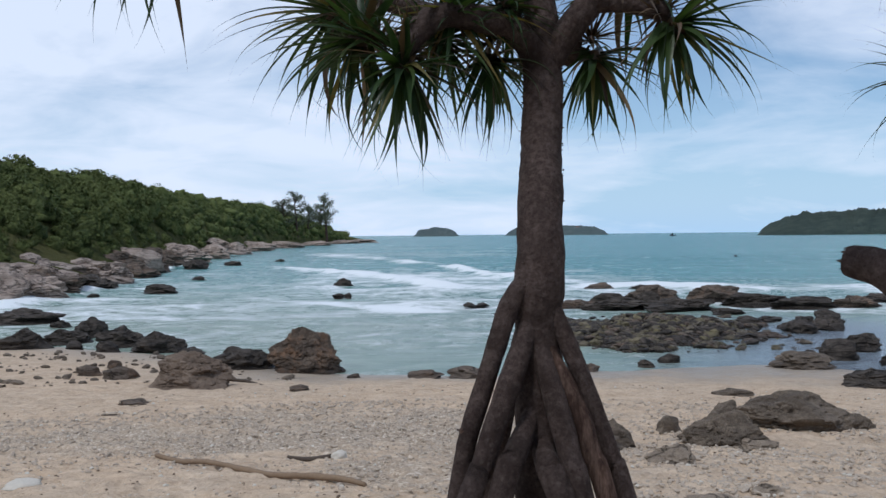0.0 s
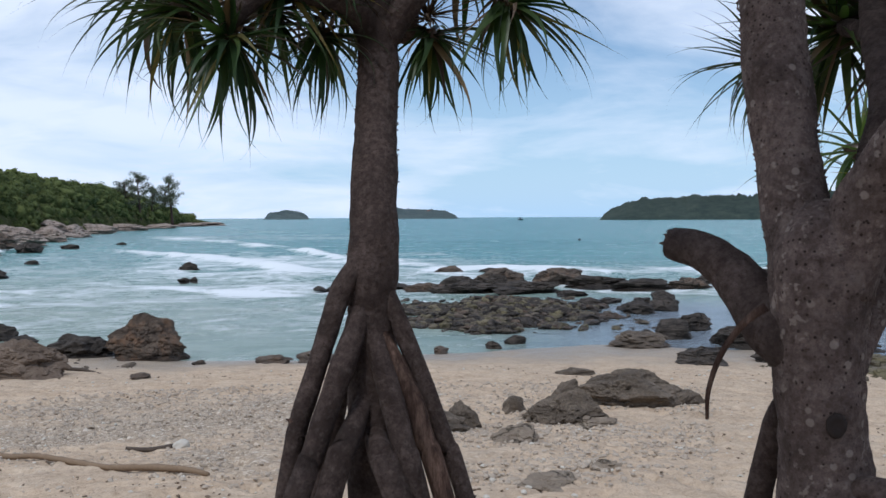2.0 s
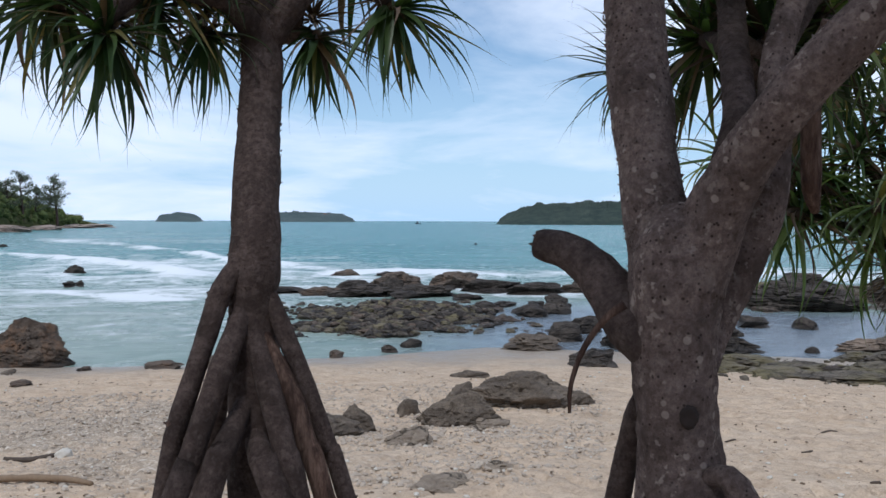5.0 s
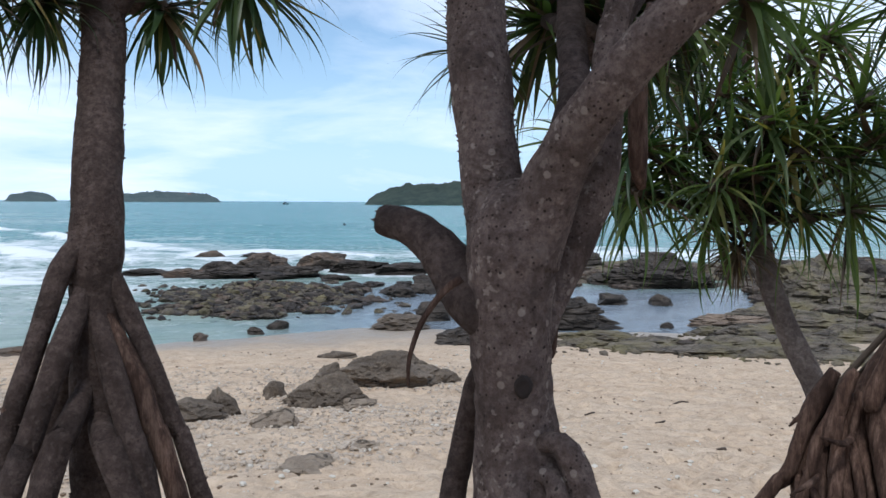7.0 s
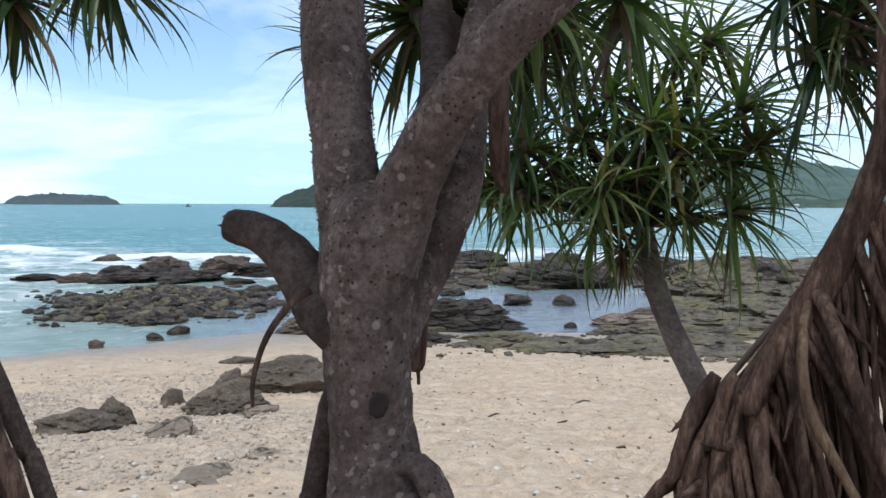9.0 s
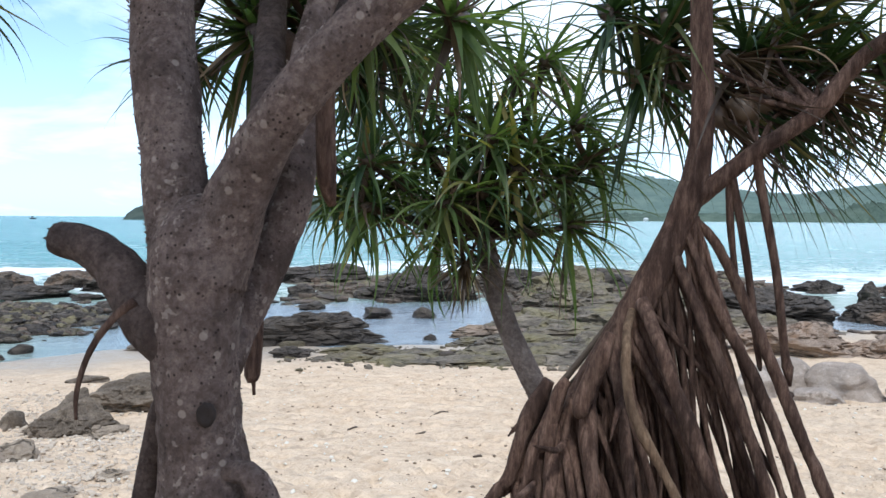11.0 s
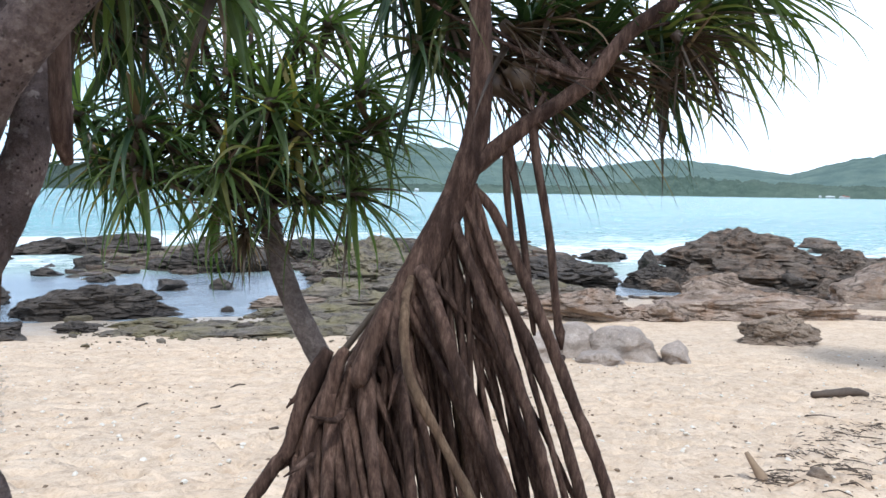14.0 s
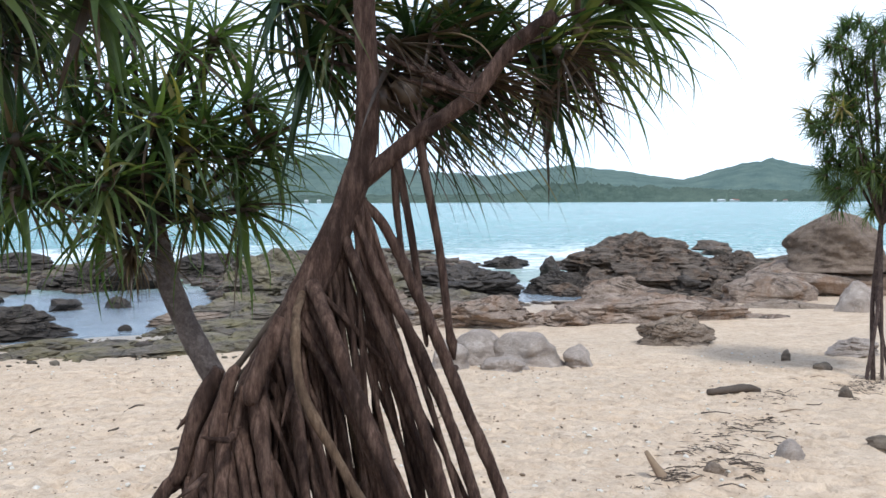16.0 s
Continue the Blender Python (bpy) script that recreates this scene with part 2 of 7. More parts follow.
def water_material():
    n = Nodes("sea_water", 0.16, 0.32)
    shal, foam, pool = n.attr("shallow"), n.attr("foam"), n.attr("pool")
    deep = n.ramp(n.noise(0.012, n.scaled(n.pos, (0.5, 1.6, 1)), detail=4), [(0.35, (0.056, 0.188, 0.182)), (0.65, (0.094, 0.252, 0.236))])
    chop = n.noise(0.30, n.scaled(n.pos, (0.7, 1.2, 1)), detail=8, rough=0.7, distort=0.5)
    deep = n.mix(n.ramp(chop, [(0.40, 0.0), (0.62, 0.55)]), deep, (0.122, 0.283, 0.275))
    near = n.ramp(n.noise(0.22, detail=7, distort=0.8), [(0.35, (0.190, 0.262, 0.215)), (0.65, (0.290, 0.350, 0.295))])
    c = n.mix(shal, deep, near)
    c = n.mix(pool, c, n.mix(n.noise(0.4, detail=5), (0.14, 0.175, 0.205), (0.235, 0.272, 0.305)))
    # light and dark sides of small waves, multiplied into the water's colour
    ripple_shade = n.noise(1.5, n.scaled(n.pos, (0.4, 1.25, 1)), detail=6, rough=0.68, distort=0.7)
    c = n.mix(1.0, c, n.ramp(ripple_shade, [(0.34, (0.76, 0.78, 0.79)), (0.50, (1.0, 1.0, 1.0)), (0.66, (1.14, 1.13, 1.12))]), "MULTIPLY")
    wide = n.noise(0.13, n.scaled(n.pos, (0.8, 1.0, 1)), detail=5, rough=0.6, distort=0.8)
    lace = n.noise(1.25, n.scaled(n.pos, (0.8, 1.0, 1)), detail=9, rough=0.75, distort=1.5)
    web = n.ramp(n.cells(0.6, n.mix(0.35, n.pos, n.t.nodes.new("ShaderNodeTexNoise").outputs["Color"]), "DISTANCE_TO_EDGE"), [(0.0, 1.0), (0.14, 0.0)])
    swirl = n.noise(0.27, n.scaled(n.pos, (0.9, 1.0, 1)), detail=8, rough=0.7, distort=1.2)
    raw = n.math("ADD", foam, n.math("MULTIPLY", n.math("SUBTRACT", lace, 0.5), 1.7))
    raw = n.math("ADD", raw, n.math("MULTIPLY", n.math("SUBTRACT", swirl, 0.5), 2.8))
    raw = n.math("ADD", raw, n.math("MULTIPLY", n.math("SUBTRACT", wide, 0.5), 1.0))
    raw = n.math("ADD", raw, n.math("MULTIPLY", web, 0.14))
    white = n.ramp(raw, [(0.26, 0.0), (0.50, 0.22), (0.68, 0.55), (0.98, 1.0)])
    n.colour(n.mix(white, c, (0.78, 0.82, 0.83)))
    n.rough(n.mix(white, n.mix(pool, (0.26, 0.26, 0.26), (0.17, 0.17, 0.17)), (0.8, 0.8, 0.8)))
    n.put(n.mix(pool, (0.17, 0.17, 0.17), (0.6, 0.6, 0.6)), n.b.inputs["Specular IOR Level"])
    n.bump(chop, 0.55, 0.6)
    n.bump(n.noise(0.9, n.scaled(n.pos, (0.6, 1.2, 1)), detail=7, rough=0.62, distort=0.4), 0.4, 0.25)
    n.bump(n.noise(0.09, n.scaled(n.pos, (0.5, 1.5, 1)), detail=6), 0.45, 1.2)
    n.bump(white, 0.4, 0.1)
    return n.m


def plain_material(name, a, b, scale=6.0, rough=0.8):
    n = Nodes(name, rough, 0.3)
    n.colour(n.mix(n.noise(scale, n.obj, detail=6), a, b))
    n.bump(n.noise(scale * 4, n.obj, detail=6), 0.4, 0.01)
    return n.m


SAND = sand_material()
WATER = water_material()
ROCK_REEF = rock_material("dark_reef_rock", (0.016, 0.013, 0.011), (0.050, 0.041, 0.033), (0.150, 0.124, 0.100), 0.2, k=0.8)
ROCK_BOULDER = rock_material("dark_boulder_rock", (0.028, 0.021, 0.016), (0.092, 0.068, 0.050), (0.215, 0.165, 0.125), 0.0, strata=3.0, k=0.8, rust=0.45)
ROCK_BLOCK = rock_material("brown_block_rock", (0.075, 0.052, 0.037), (0.175, 0.128, 0.094), (0.29, 0.225, 0.17), 0.0, strata=3.0, spots=0.4, k=0.8)
ROCK_SHELF = rock_material("weedy_shelf_rock", (0.036, 0.030, 0.024), (0.122, 0.101, 0.077), (0.30, 0.252, 0.19), 0.15, (0.215, 0.185, 0.085), k=0.8)
ROCK_BROWN = rock_material("brown_rock", (0.12, 0.085, 0.06), (0.26, 0.195, 0.142), (0.41, 0.325, 0.245), 0.0, spots=0.5, k=0.7)
ROCK_SLATE = rock_material("slate_brown_rock", (0.030, 0.023, 0.018), (0.098, 0.075, 0.057), (0.28, 0.223, 0.175), 0.0, k=0.7, rust=0.25)
ROCK_GREY = rock_material("pale_grey_rock", (0.20, 0.160, 0.130), (0.36, 0.300, 0.252), (0.51, 0.440, 0.380), 0.0, strata=2.0, spots=0.6)
ROCK_HEAD = rock_material("headland_rock", (0.16, 0.115, 0.09), (0.40, 0.32, 0.262), (0.60, 0.505, 0.43), 0.0, spots=0.6, k=0.28, tide=1.5)
ROCK_LEDGE = rock_material("ledge_rock", (0.095, 0.064, 0.044), (0.285, 0.208, 0.152), (0.52, 0.415, 0.33), 0.0, spots=0.7, k=0.45, rust=0.45)
ROCK_DUST = rock_material("dusty_brown_rock", (0.050, 0.038, 0.028), (0.125, 0.097, 0.071), (0.31, 0.25, 0.19), 0.0, strata=3.5, spots=0.45, k=0.9)
ROCK_SAND = rock_material("sandy_rock", (0.20, 0.155, 0.115), (0.31, 0.25, 0.185), (0.42, 0.345, 0.26), 0.0)
BARK_PALE = bark_material("spotted_bark", (0.060, 0.042, 0.036), (0.160, 0.117, 0.102), (0.27, 0.212, 0.186), (0.41, 0.345, 0.30), 0.52, 1.0)
BARK_DARK = bark_material("dark_bark", (0.034, 0.023, 0.019), (0.082, 0.058, 0.050), (0.15, 0.114, 0.099), (0.20, 0.165, 0.145), 0.14, 0.6)
BARK_GREY = bark_material("smooth_grey_bark", (0.085, 0.066, 0.058), (0.175, 0.142, 0.128), (0.27, 0.228, 0.208), (0.3, 0.27, 0.25), 0.3, 0.2)
ROOT_BROWN = bark_material("prop_root_bark", (0.022, 0.012, 0.009), (0.100, 0.059, 0.043), (0.25, 0.165, 0.125), (0.3, 0.25, 0.21), 0.0, 0.0, (1.0, 1.0, 0.22))
ROOT_RUST = bark_material("rusty_root_bark", (0.060, 0.038, 0.025), (0.145, 0.093, 0.058), (0.26, 0.185, 0.12), (0.3, 0.25, 0.21), 0.0, 0.0, (1.0, 1.0, 0.22))
LEAF_DARK = leaf_material("pandanus_leaf", (0.014, 0.032, 0.015), (0.024, 0.050, 0.019), (0.055, 0.090, 0.028), (0.24, 0.17, 0.06), 0.36)
LEAF_FRESH = leaf_material("fresh_pandanus_leaf", (0.036, 0.066, 0.027), (0.064, 0.104, 0.038), (0.130, 0.172, 0.068), (0.32, 0.25, 0.09), 0.56)
LEAF_DEAD = leaf_material("dead_pandanus_leaf", (0.026, 0.017, 0.011), (0.056, 0.035, 0.022), (0.115, 0.076, 0.045), (0.24, 0.17, 0.1), 0.15)
CROWN = crown_material("hillside_leaves", (0.022, 0.038, 0.014), (0.058, 0.088, 0.028), (0.145, 0.168, 0.056))
CROWN_GREY = crown_material("casuarina_needles", (0.05, 0.065, 0.04), (0.085, 0.105, 0.065), (0.13, 0.15, 0.10))
HILL_NEAR = hill_material("scrub_hill", (0.05, 0.065, 0.022), (0.10, 0.112, 0.040), (0.185, 0.172, 0.072), 0.25)
# the long island's bluish paleness stands for sea haze, set as colour
HILL_MID_HAZE = hill_material("haze_tinted_island", (0.060, 0.085, 0.078), (0.088, 0.118, 0.100), (0.13, 0.158, 0.125), 0.06)
# haze on the two horizon isles is painted into their base colours
HILL_ISLE_HAZE = hill_material("haze_tinted_isle", (0.098, 0.138, 0.142), (0.130, 0.172, 0.172), (0.175, 0.215, 0.205), 0.06)
# the far woods are greyed here, their haze carried by the colour
HILL_BELT_HAZE = hill_material("haze_tinted_woods", (0.080, 0.120, 0.098), (0.125, 0.175, 0.138), (0.185, 0.240, 0.185), 0.05)
# distance haze over the hills is mixed into these pale blue-greens
HILL_FAR_HAZE = hill_material("haze_tinted_hills", (0.165, 0.25, 0.225), (0.235, 0.33, 0.285), (0.31, 0.40, 0.33), 0.012)
DRIFT = plain_material("weathered_driftwood", (0.27, 0.19, 0.12), (0.14, 0.095, 0.06), 14)
KNOT = plain_material("rotten_knot", (0.012, 0.009, 0.008), (0.035, 0.024, 0.02), 60)
DARK_WOOD = plain_material("charred_wood", (0.045, 0.035, 0.028), (0.10, 0.075, 0.055), 14)
CORAL = plain_material("bleached_coral", (0.62, 0.58, 0.50), (0.42, 0.38, 0.32), 20)
SHINGLE = plain_material("grey_shingle", (0.54, 0.46, 0.365), (0.24, 0.195, 0.15), 5.0)
FLECK = plain_material("dry_leaf_bits", (0.20, 0.14, 0.09), (0.09, 0.065, 0.045), 3.0)
WHITEWASH = plain_material("white_plaster", (0.52, 0.55, 0.54), (0.42, 0.45, 0.45), 0.3)
TILE_RED = plain_material("red_roof", (0.30, 0.11, 0.07), (0.22, 0.09, 0.06), 0.5)
HULL = plain_material("dark_hull_paint", (0.05, 0.06, 0.08), (0.09, 0.09, 0.10), 0.8)


# ---- builders ----
def part(name, bm, material, parent=None, label="", smooth=True):
    """Link a bmesh as one mesh object, as a thing or under a thing or part."""
    me = bpy.data.meshes.new(name)
    bm.to_mesh(me)
    bm.free()
    me.materials.append(material)
    if smooth:
        me.shade_smooth()
    ob = new(name, me)
    if parent:
        ob.parent = parent
    if label:
        tagged(ob, label)
    return ob


def raw_mesh(name, verts, faces, material, smooth=True):
    me = bpy.data.meshes.new(name)
    me.from_pydata([tuple(v) for v in verts], [], [tuple(f) for f in faces])
    me.materials.append(material)
    if smooth:
        me.shade_smooth()
    return me


def holder(name, place, label, category, group=""):
    ob = new(name)
    ob.location = place
    ob.empty_display_size = 0.2
    return tagged(ob, label, category, group)


def fbm(x, y, z, octaves=4):
    return noise.fractal(Vector((x, y, z)), 1.0, 2.0, octaves)


def polar(az, r):
    a = radians(az)
    return math.sin(a) * r, math.cos(a) * r


def smooth_step(a, b, x):
    k = min(1.0, max(0.0, (x - a) / (b - a)))
    return k * k * (3 - 2 * k)


# ---- the beach ----
SHORE_AZ = (-180, -70, -40, -25, -16, -7, 2, 8, 14.7, 19, 30, 41, 58, 75, 95, 180)
SHORE_R = (70, 70, 62, 54, 46, 38.3, 36.8, 38.4, 40.3, 41.4, 41, 42, 50, 60, 75, 75)


def shore(az):
    return float(np.interp(az, SHORE_AZ, SHORE_R))


def beach(x, y):
    """Height of the sand: a bank under the trees, then a slope down to the water."""
    r = math.hypot(x, y)
    az = math.degrees(math.atan2(x, y))
    s = shore(az)
    inner = float(np.interp(r, (0, 3, 12.5, 21, 30, 38, 60), (0, -0.1, -2.05, -2.9, -3.45, -3.98, -4.6)))
    z = inner + (s - 40.0) * 0.035 * smooth_step(28, 44, r)
    z -= 0.045 * max(0.0, r - s)
    back = smooth_step(100, 150, abs(az))
    z = z * (1 - back) + (0.25 + 0.02 * r) * back
    z += 0.06 * fbm(x * 0.35, y * 0.35, 1.0, 3) * smooth_step(3, 9, r) - 0.20 * max(0.0, fbm(x * 2.5, y * 2.5, 4.0, 2) - 0.04) * (1 - smooth_step(34, 40, r))
    return max(z, -14.0)


radii = [0.0, 0.6, 1.2, 2.0, 3.0, 4.5, 6.0, 8.0] + [9.5 + 0.104 * i for i in range(225)] + [32.9 + 0.25 * i for i in range(50)]
while radii[-1] < 4900:
    radii.append(radii[-1] * 1.07)
angles = [-180 + 3 * i for i in range(47)] + [-39 + 0.36 * i for i in range(365)] + [93 + 3 * i for i in range(29)]
# footprints trodden into the dry sand
rng = random.Random(91)
prints = {}
for i in range(2700):
    x, y = polar(rng.uniform(18, 84) if i % 5 else rng.uniform(-26, 18), 10 + 21 * rng.random() ** 0.8)
    one = (x, y, rng.uniform(0.09, 0.17), rng.uniform(0.035, 0.10), rng.uniform(0, 3.14))
    for gx in (-1, 0, 1):
        for gy in (-1, 0, 1):
            prints.setdefault((int(math.floor(x)) + gx, int(math.floor(y)) + gy), []).append(one)


def trodden(x, y):
    z = 0.0
    for px, py, w, deep, a in prints.get((int(math.floor(x)), int(math.floor(y))), ()):
        dx, dy = x - px, y - py
        u = (dx * math.cos(a) + dy * math.sin(a)) / (1.5 * w)
        v = (dy * math.cos(a) - dx * math.sin(a)) / w
        q = u * u + v * v
        if q < 5:
            z += -deep * math.exp(-q * 1.6) + 0.32 * deep * math.exp(-((math.sqrt(q) - 1.35) / 0.35) ** 2)
    return z


verts, faces, wet, grit = [], [], [], []
for r in radii:
    for a in angles:
        x, y = polar(a, max(r, 0.001))
        z = beach(x, y) + (trodden(x, y) if 9.5 < r < 33 else 0.0)
        verts.append((x, y, z))
        edge = z - SEA + 0.07 * fbm(x * 0.5, y * 0.5, 9.0, 3)
        wet.append(1.0 - smooth_step(0.05, 0.42, edge))
        inner = float(np.interp(a, (-25, -14, -5, 4, 20), (22, 20, 15.5, 13, 12)))
        band = smooth_step(inner - 1.5, inner + 1.5, r + 2.5 * fbm(x * 0.2, y * 0.2, 3.0, 3)) * (1 - smooth_step(25, 31, r)) * (1 - smooth_step(10, 24, a)) * smooth_step(-60, -40, a)
        far_grit = (0.08 + 0.06 * smooth_step(4, 20, a)) * smooth_step(10, 14, r) * (1 - smooth_step(24, 34, r))
        grit.append(max(band, far_grit) * (0.75 + 0.5 * fbm(x * 0.3, y * 0.3, 2.0, 3)) * (1 - 0.45 * smooth_step(0, 10, a)))
na = len(angles)
for i in range(len(radii) - 1):
    for j in range(na):
        k = (j + 1) % na
        faces.append((i * na + k, i * na + j, (i + 1) * na + j, (i + 1) * na + k))
me = raw_mesh("ground", verts, faces, SAND)
for name, values in (("wet", wet), ("grit", grit)):
    me.attributes.new(name, "FLOAT", "POINT").data.foreach_set("value", values)
ground = tagged(new("ground", me), "pale sandy beach sloping to the sea, strewn with coral grit", "beach", kind="structure")


# ---- the sea ----
def foam_at(x, y, az, r):
    """How much broken water lies at a place: surf over the shallows, lace near the shore, spray at the reef."""
    f = -0.1
    wob = 1.0 + 0.10 * fbm(x * 0.03, y * 0.03, 5.0, 3)
    rr = r * wob
    for r0, thick, a0, a1, amount in (
        (118, 24, -9, 11, 0.45), (104, 20, -3, 7, 0.40), (102, 9, 8, 30, 0.4), (87, 9, 10, 34, 0.75), (76, 5, 17, 34, 0.5),
        (280, 22, -7, 4, 0.5), (400, 30, -6, 0, 0.5), (118, 12, 30, 95, 0.5), (99, 9, 30, 95, 0.85), (92, 8, 55, 90, 0.5), (84, 6, 52, 66, 0.7), (150, 12, 52, 90, 0.2), (78, 14, -26, 10, 0.28),
    ):
        inside = smooth_step(a0 - 2.5, a0 + 2.5, az) * (1 - smooth_step(a1 - 2.5, a1 + 2.5, az))
        f += amount * inside * math.exp(-(((rr - r0) / thick) ** 2)) * (0.8 + 0.9 * fbm(x * 0.022 + r0, y * 0.05, 3.0, 3))
    # the breakers run in slantwise from the point
    for line, thick, amount in ((((-9, 300), (-6, 245), (-3, 210), (3, 125), (9, 101), (16, 98), (31, 101)), 0.075, 1.0), (((-12, 190), (-7, 150), (-2, 112), (3, 90), (8, 84)), 0.06, 0.75), (((-16, 105), (-9, 84), (-3, 72), (2, 66)), 0.05, 0.5)):
        a0, a1 = line[0][0], line[-1][0]
        at = float(np.interp(az, [p[0] for p in line], [p[1] for p in line])) * (1 + 0.05 * fbm(x * 0.04, y * 0.04, thick * 50, 3))
        u = (r - at) / (thick * at)
        side = math.exp(-(u * 2.2) ** 2) if u < 0 else math.exp(-u * u * 0.6)
        f += amount * side * smooth_step(a0, a0 + 3, az) * (1 - smooth_step(a1 - 3, a1, az)) * (0.75 + 1.5 * fbm(x * 0.06, y * 0.06, 8.0, 3)) * (1 - 0.15 * smooth_step(8, 14, az))
    s = shore(az)
    f += 0.42 * math.exp(-(((rr - s - 1.2) / 1.6) ** 2)) * (1 - smooth_step(2, 12, az))
    f += (0.30 + 0.25 * fbm(x * 0.05, y * 0.12, 6.0, 3)) * smooth_step(46, 58, r) * (1 - smooth_step(140, 190, r)) * (1 - smooth_step(8, 18, az))
    f += (0.10 + 0.3 * fbm(x * 0.02, y * 0.06, 2.0, 3)) * smooth_step(130, 180, r) * (1 - smooth_step(420, 700, r)) * (1 - smooth_step(2, 14, az))
    f += 0.5 * max(0.0, math.sin(r * 0.19 + 3.0 * fbm(x * 0.025, y * 0.025, 1.0, 3)) - 0.55) * smooth_step(50, 60, r) * (1 - smooth_step(120, 170, r)) * (1 - smooth_step(6, 14, az))
    if az < -12:
        f += 1.05 * math.exp(-(((r - float(np.interp(az, HEAD_AZ, HEAD_SHORE)) + 6) / 6.5) ** 2))
    return f


HEAD_AZ = (-100, -75, -40, -25, -20, -16, -12, -9, -6.5, -4.6)
HEAD_SHORE = (70, 72, 82, 96, 122, 190, 330, 520, 680, 740)
radii = [30 * 1.012 ** i for i in range(175)]
while radii[-1] < 4800:
    radii.append(radii[-1] * 1.05)
angles = [-100 + 2.5 * i for i in range(26)] + [-36 + 0.35 * i for i in range(375)] + [97 + 3 * i for i in range(20)]
verts, faces, foam, shallow, pool = [], [], [], [], []
for r in radii:
    for a in angles:
        x, y = polar(a, r)
        f = foam_at(x, y, a, r)
        calm = smooth_step(8, 22, a) * (1 - smooth_step(60, 70, r))
        swell = 0.10 * math.sin(r * 0.42 + 2.5 * fbm(x * 0.02, y * 0.02, 7.0, 2)) * smooth_step(44, 70, r) * (1 - smooth_step(300, 500, r))
        roll = 0.55 * max(0.0, f - 0.35) * smooth_step(80, 95, r)
        verts.append((x, y, SEA + (swell + roll + 0.05 * fbm(x * 0.3, y * 0.3, 3.0, 2)) * (1 - calm)))
        foam.append(f * (1 - calm) - 0.5 * calm)
        pool.append(calm)
        shallow.append(1.0 - smooth_step(52, 150 + 30 * fbm(x * 0.012, y * 0.012, 8.0, 3), r))
na = len(angles)
for i in range(len(radii) - 1):
    for j in range(na - 1):
        faces.append((i * na + j + 1, i * na + j, (i + 1) * na + j, (i + 1) * na + j + 1))
me = raw_mesh("sea", verts, faces, WATER)
for name, values in (("foam", foam), ("shallow", shallow), ("pool", pool)):
    me.attributes.new(name, "FLOAT", "POINT").data.foreach_set("value", values)
sea = tagged(new("water", me), "turquoise sea with white surf breaking over the shallows", "sea", kind="structure")


# ---- the rock shelf with its tide pools ----
def shelf_height(x, y, az, r):
    n1 = fbm(x * 0.11, y * 0.11, 21.0, 4)
    n2 = fbm(x * 0.45, y * 0.45, 23.0, 4)
    h = 0.02 + 0.95 * n1 + 0.30 * n2
    h += 1.1 * smooth_step(54, 60, r) * (1 - smooth_step(72, 90, r)) * smooth_step(38, 48, az) * (1 - smooth_step(54, 58, az))
    h -= 1.0 * math.exp(-(((az - 60) / 3.0) ** 2)) * smooth_step(50, 58, r)
    h += 0.5 * smooth_step(72, 80, r) * (1 - smooth_step(84, 96, r)) * smooth_step(26, 32, az)
    h -= 1.6 * math.exp(-(((az - 34) / 8.0) ** 2 + ((r - 51) / 10.0) ** 2))
    h += 0.35 * math.exp(-(((r - shore(az) + 3.5) / 3.0) ** 2))
    step = math.floor(h * 5.5) / 5.5
    h = step + (h - step) ** 3 * 25 * 0.9
    fade = smooth_step(23, 29, az + 2 * n2) * (1 - smooth_step(86, 96, r + 6 * n1)) * smooth_step(0, 3.5, r - (shore(az) - 6.5 - 2.0 * n1))
    keep_sand = smooth_step(50, 62, az) * (1 - smooth_step(46, 54, r + 5 * n1))
    return SEA + h - (1 - fade) * 2.6 - keep_sand * 1.6


verts, faces = [], []
azs = [20 + 0.28 * i for i in range(300)]
rs = [33 * 1.0085 ** i for i in range(135)]
for r in rs:
    for a in azs:
        x, y = polar(a, r)
        verts.append((x, y, shelf_height(x, y, a, r)))
na = len(azs)
for i in range(len(rs) - 1):
    for j in range(na - 1):
        faces.append((i * na + j + 1, i * na + j, (i + 1) * na + j, (i + 1) * na + j + 1))
shelf = tagged(new("rock_shelf", raw_mesh("rock_shelf", verts, faces, ROCK_SHELF, False)), "flat layered weedy rock shelf with tide pools", "rock shelf", kind="structure")

# angular plates lying on the shelf
def plate_mesh(rng):
    n = rng.randint(5, 7)
    ring = [(math.cos(6.283 * (i + rng.uniform(-0.3, 0.3)) / n) * rng.uniform(0.6, 1.0), math.sin(6.283 * (i + rng.uniform(-0.3, 0.3)) / n) * rng.uniform(0.4, 0.75)) for i in range(n)]
    k1, k2 = rng.uniform(0.75, 0.95), rng.uniform(0.85, 1.0)
    verts = [(x * k2, y * k2, -0.6) for x, y in ring] + [(x, y, 0.55 + rng.uniform(-0.15, 0.15)) for x, y in ring] + [(x * k1, y * k1, 1.0 + rng.uniform(-0.22, 0.22)) for x, y in ring] + [(0.1, 0.0, 1.05)]
    faces = []
    for r in (0, n):
        faces += [(r + i, r + (i + 1) % n, r + n + (i + 1) % n, r + n + i) for i in range(n)]
    faces += [(2 * n + i, 2 * n + (i + 1) % n, 3 * n) for i in range(n)]
    return verts, faces


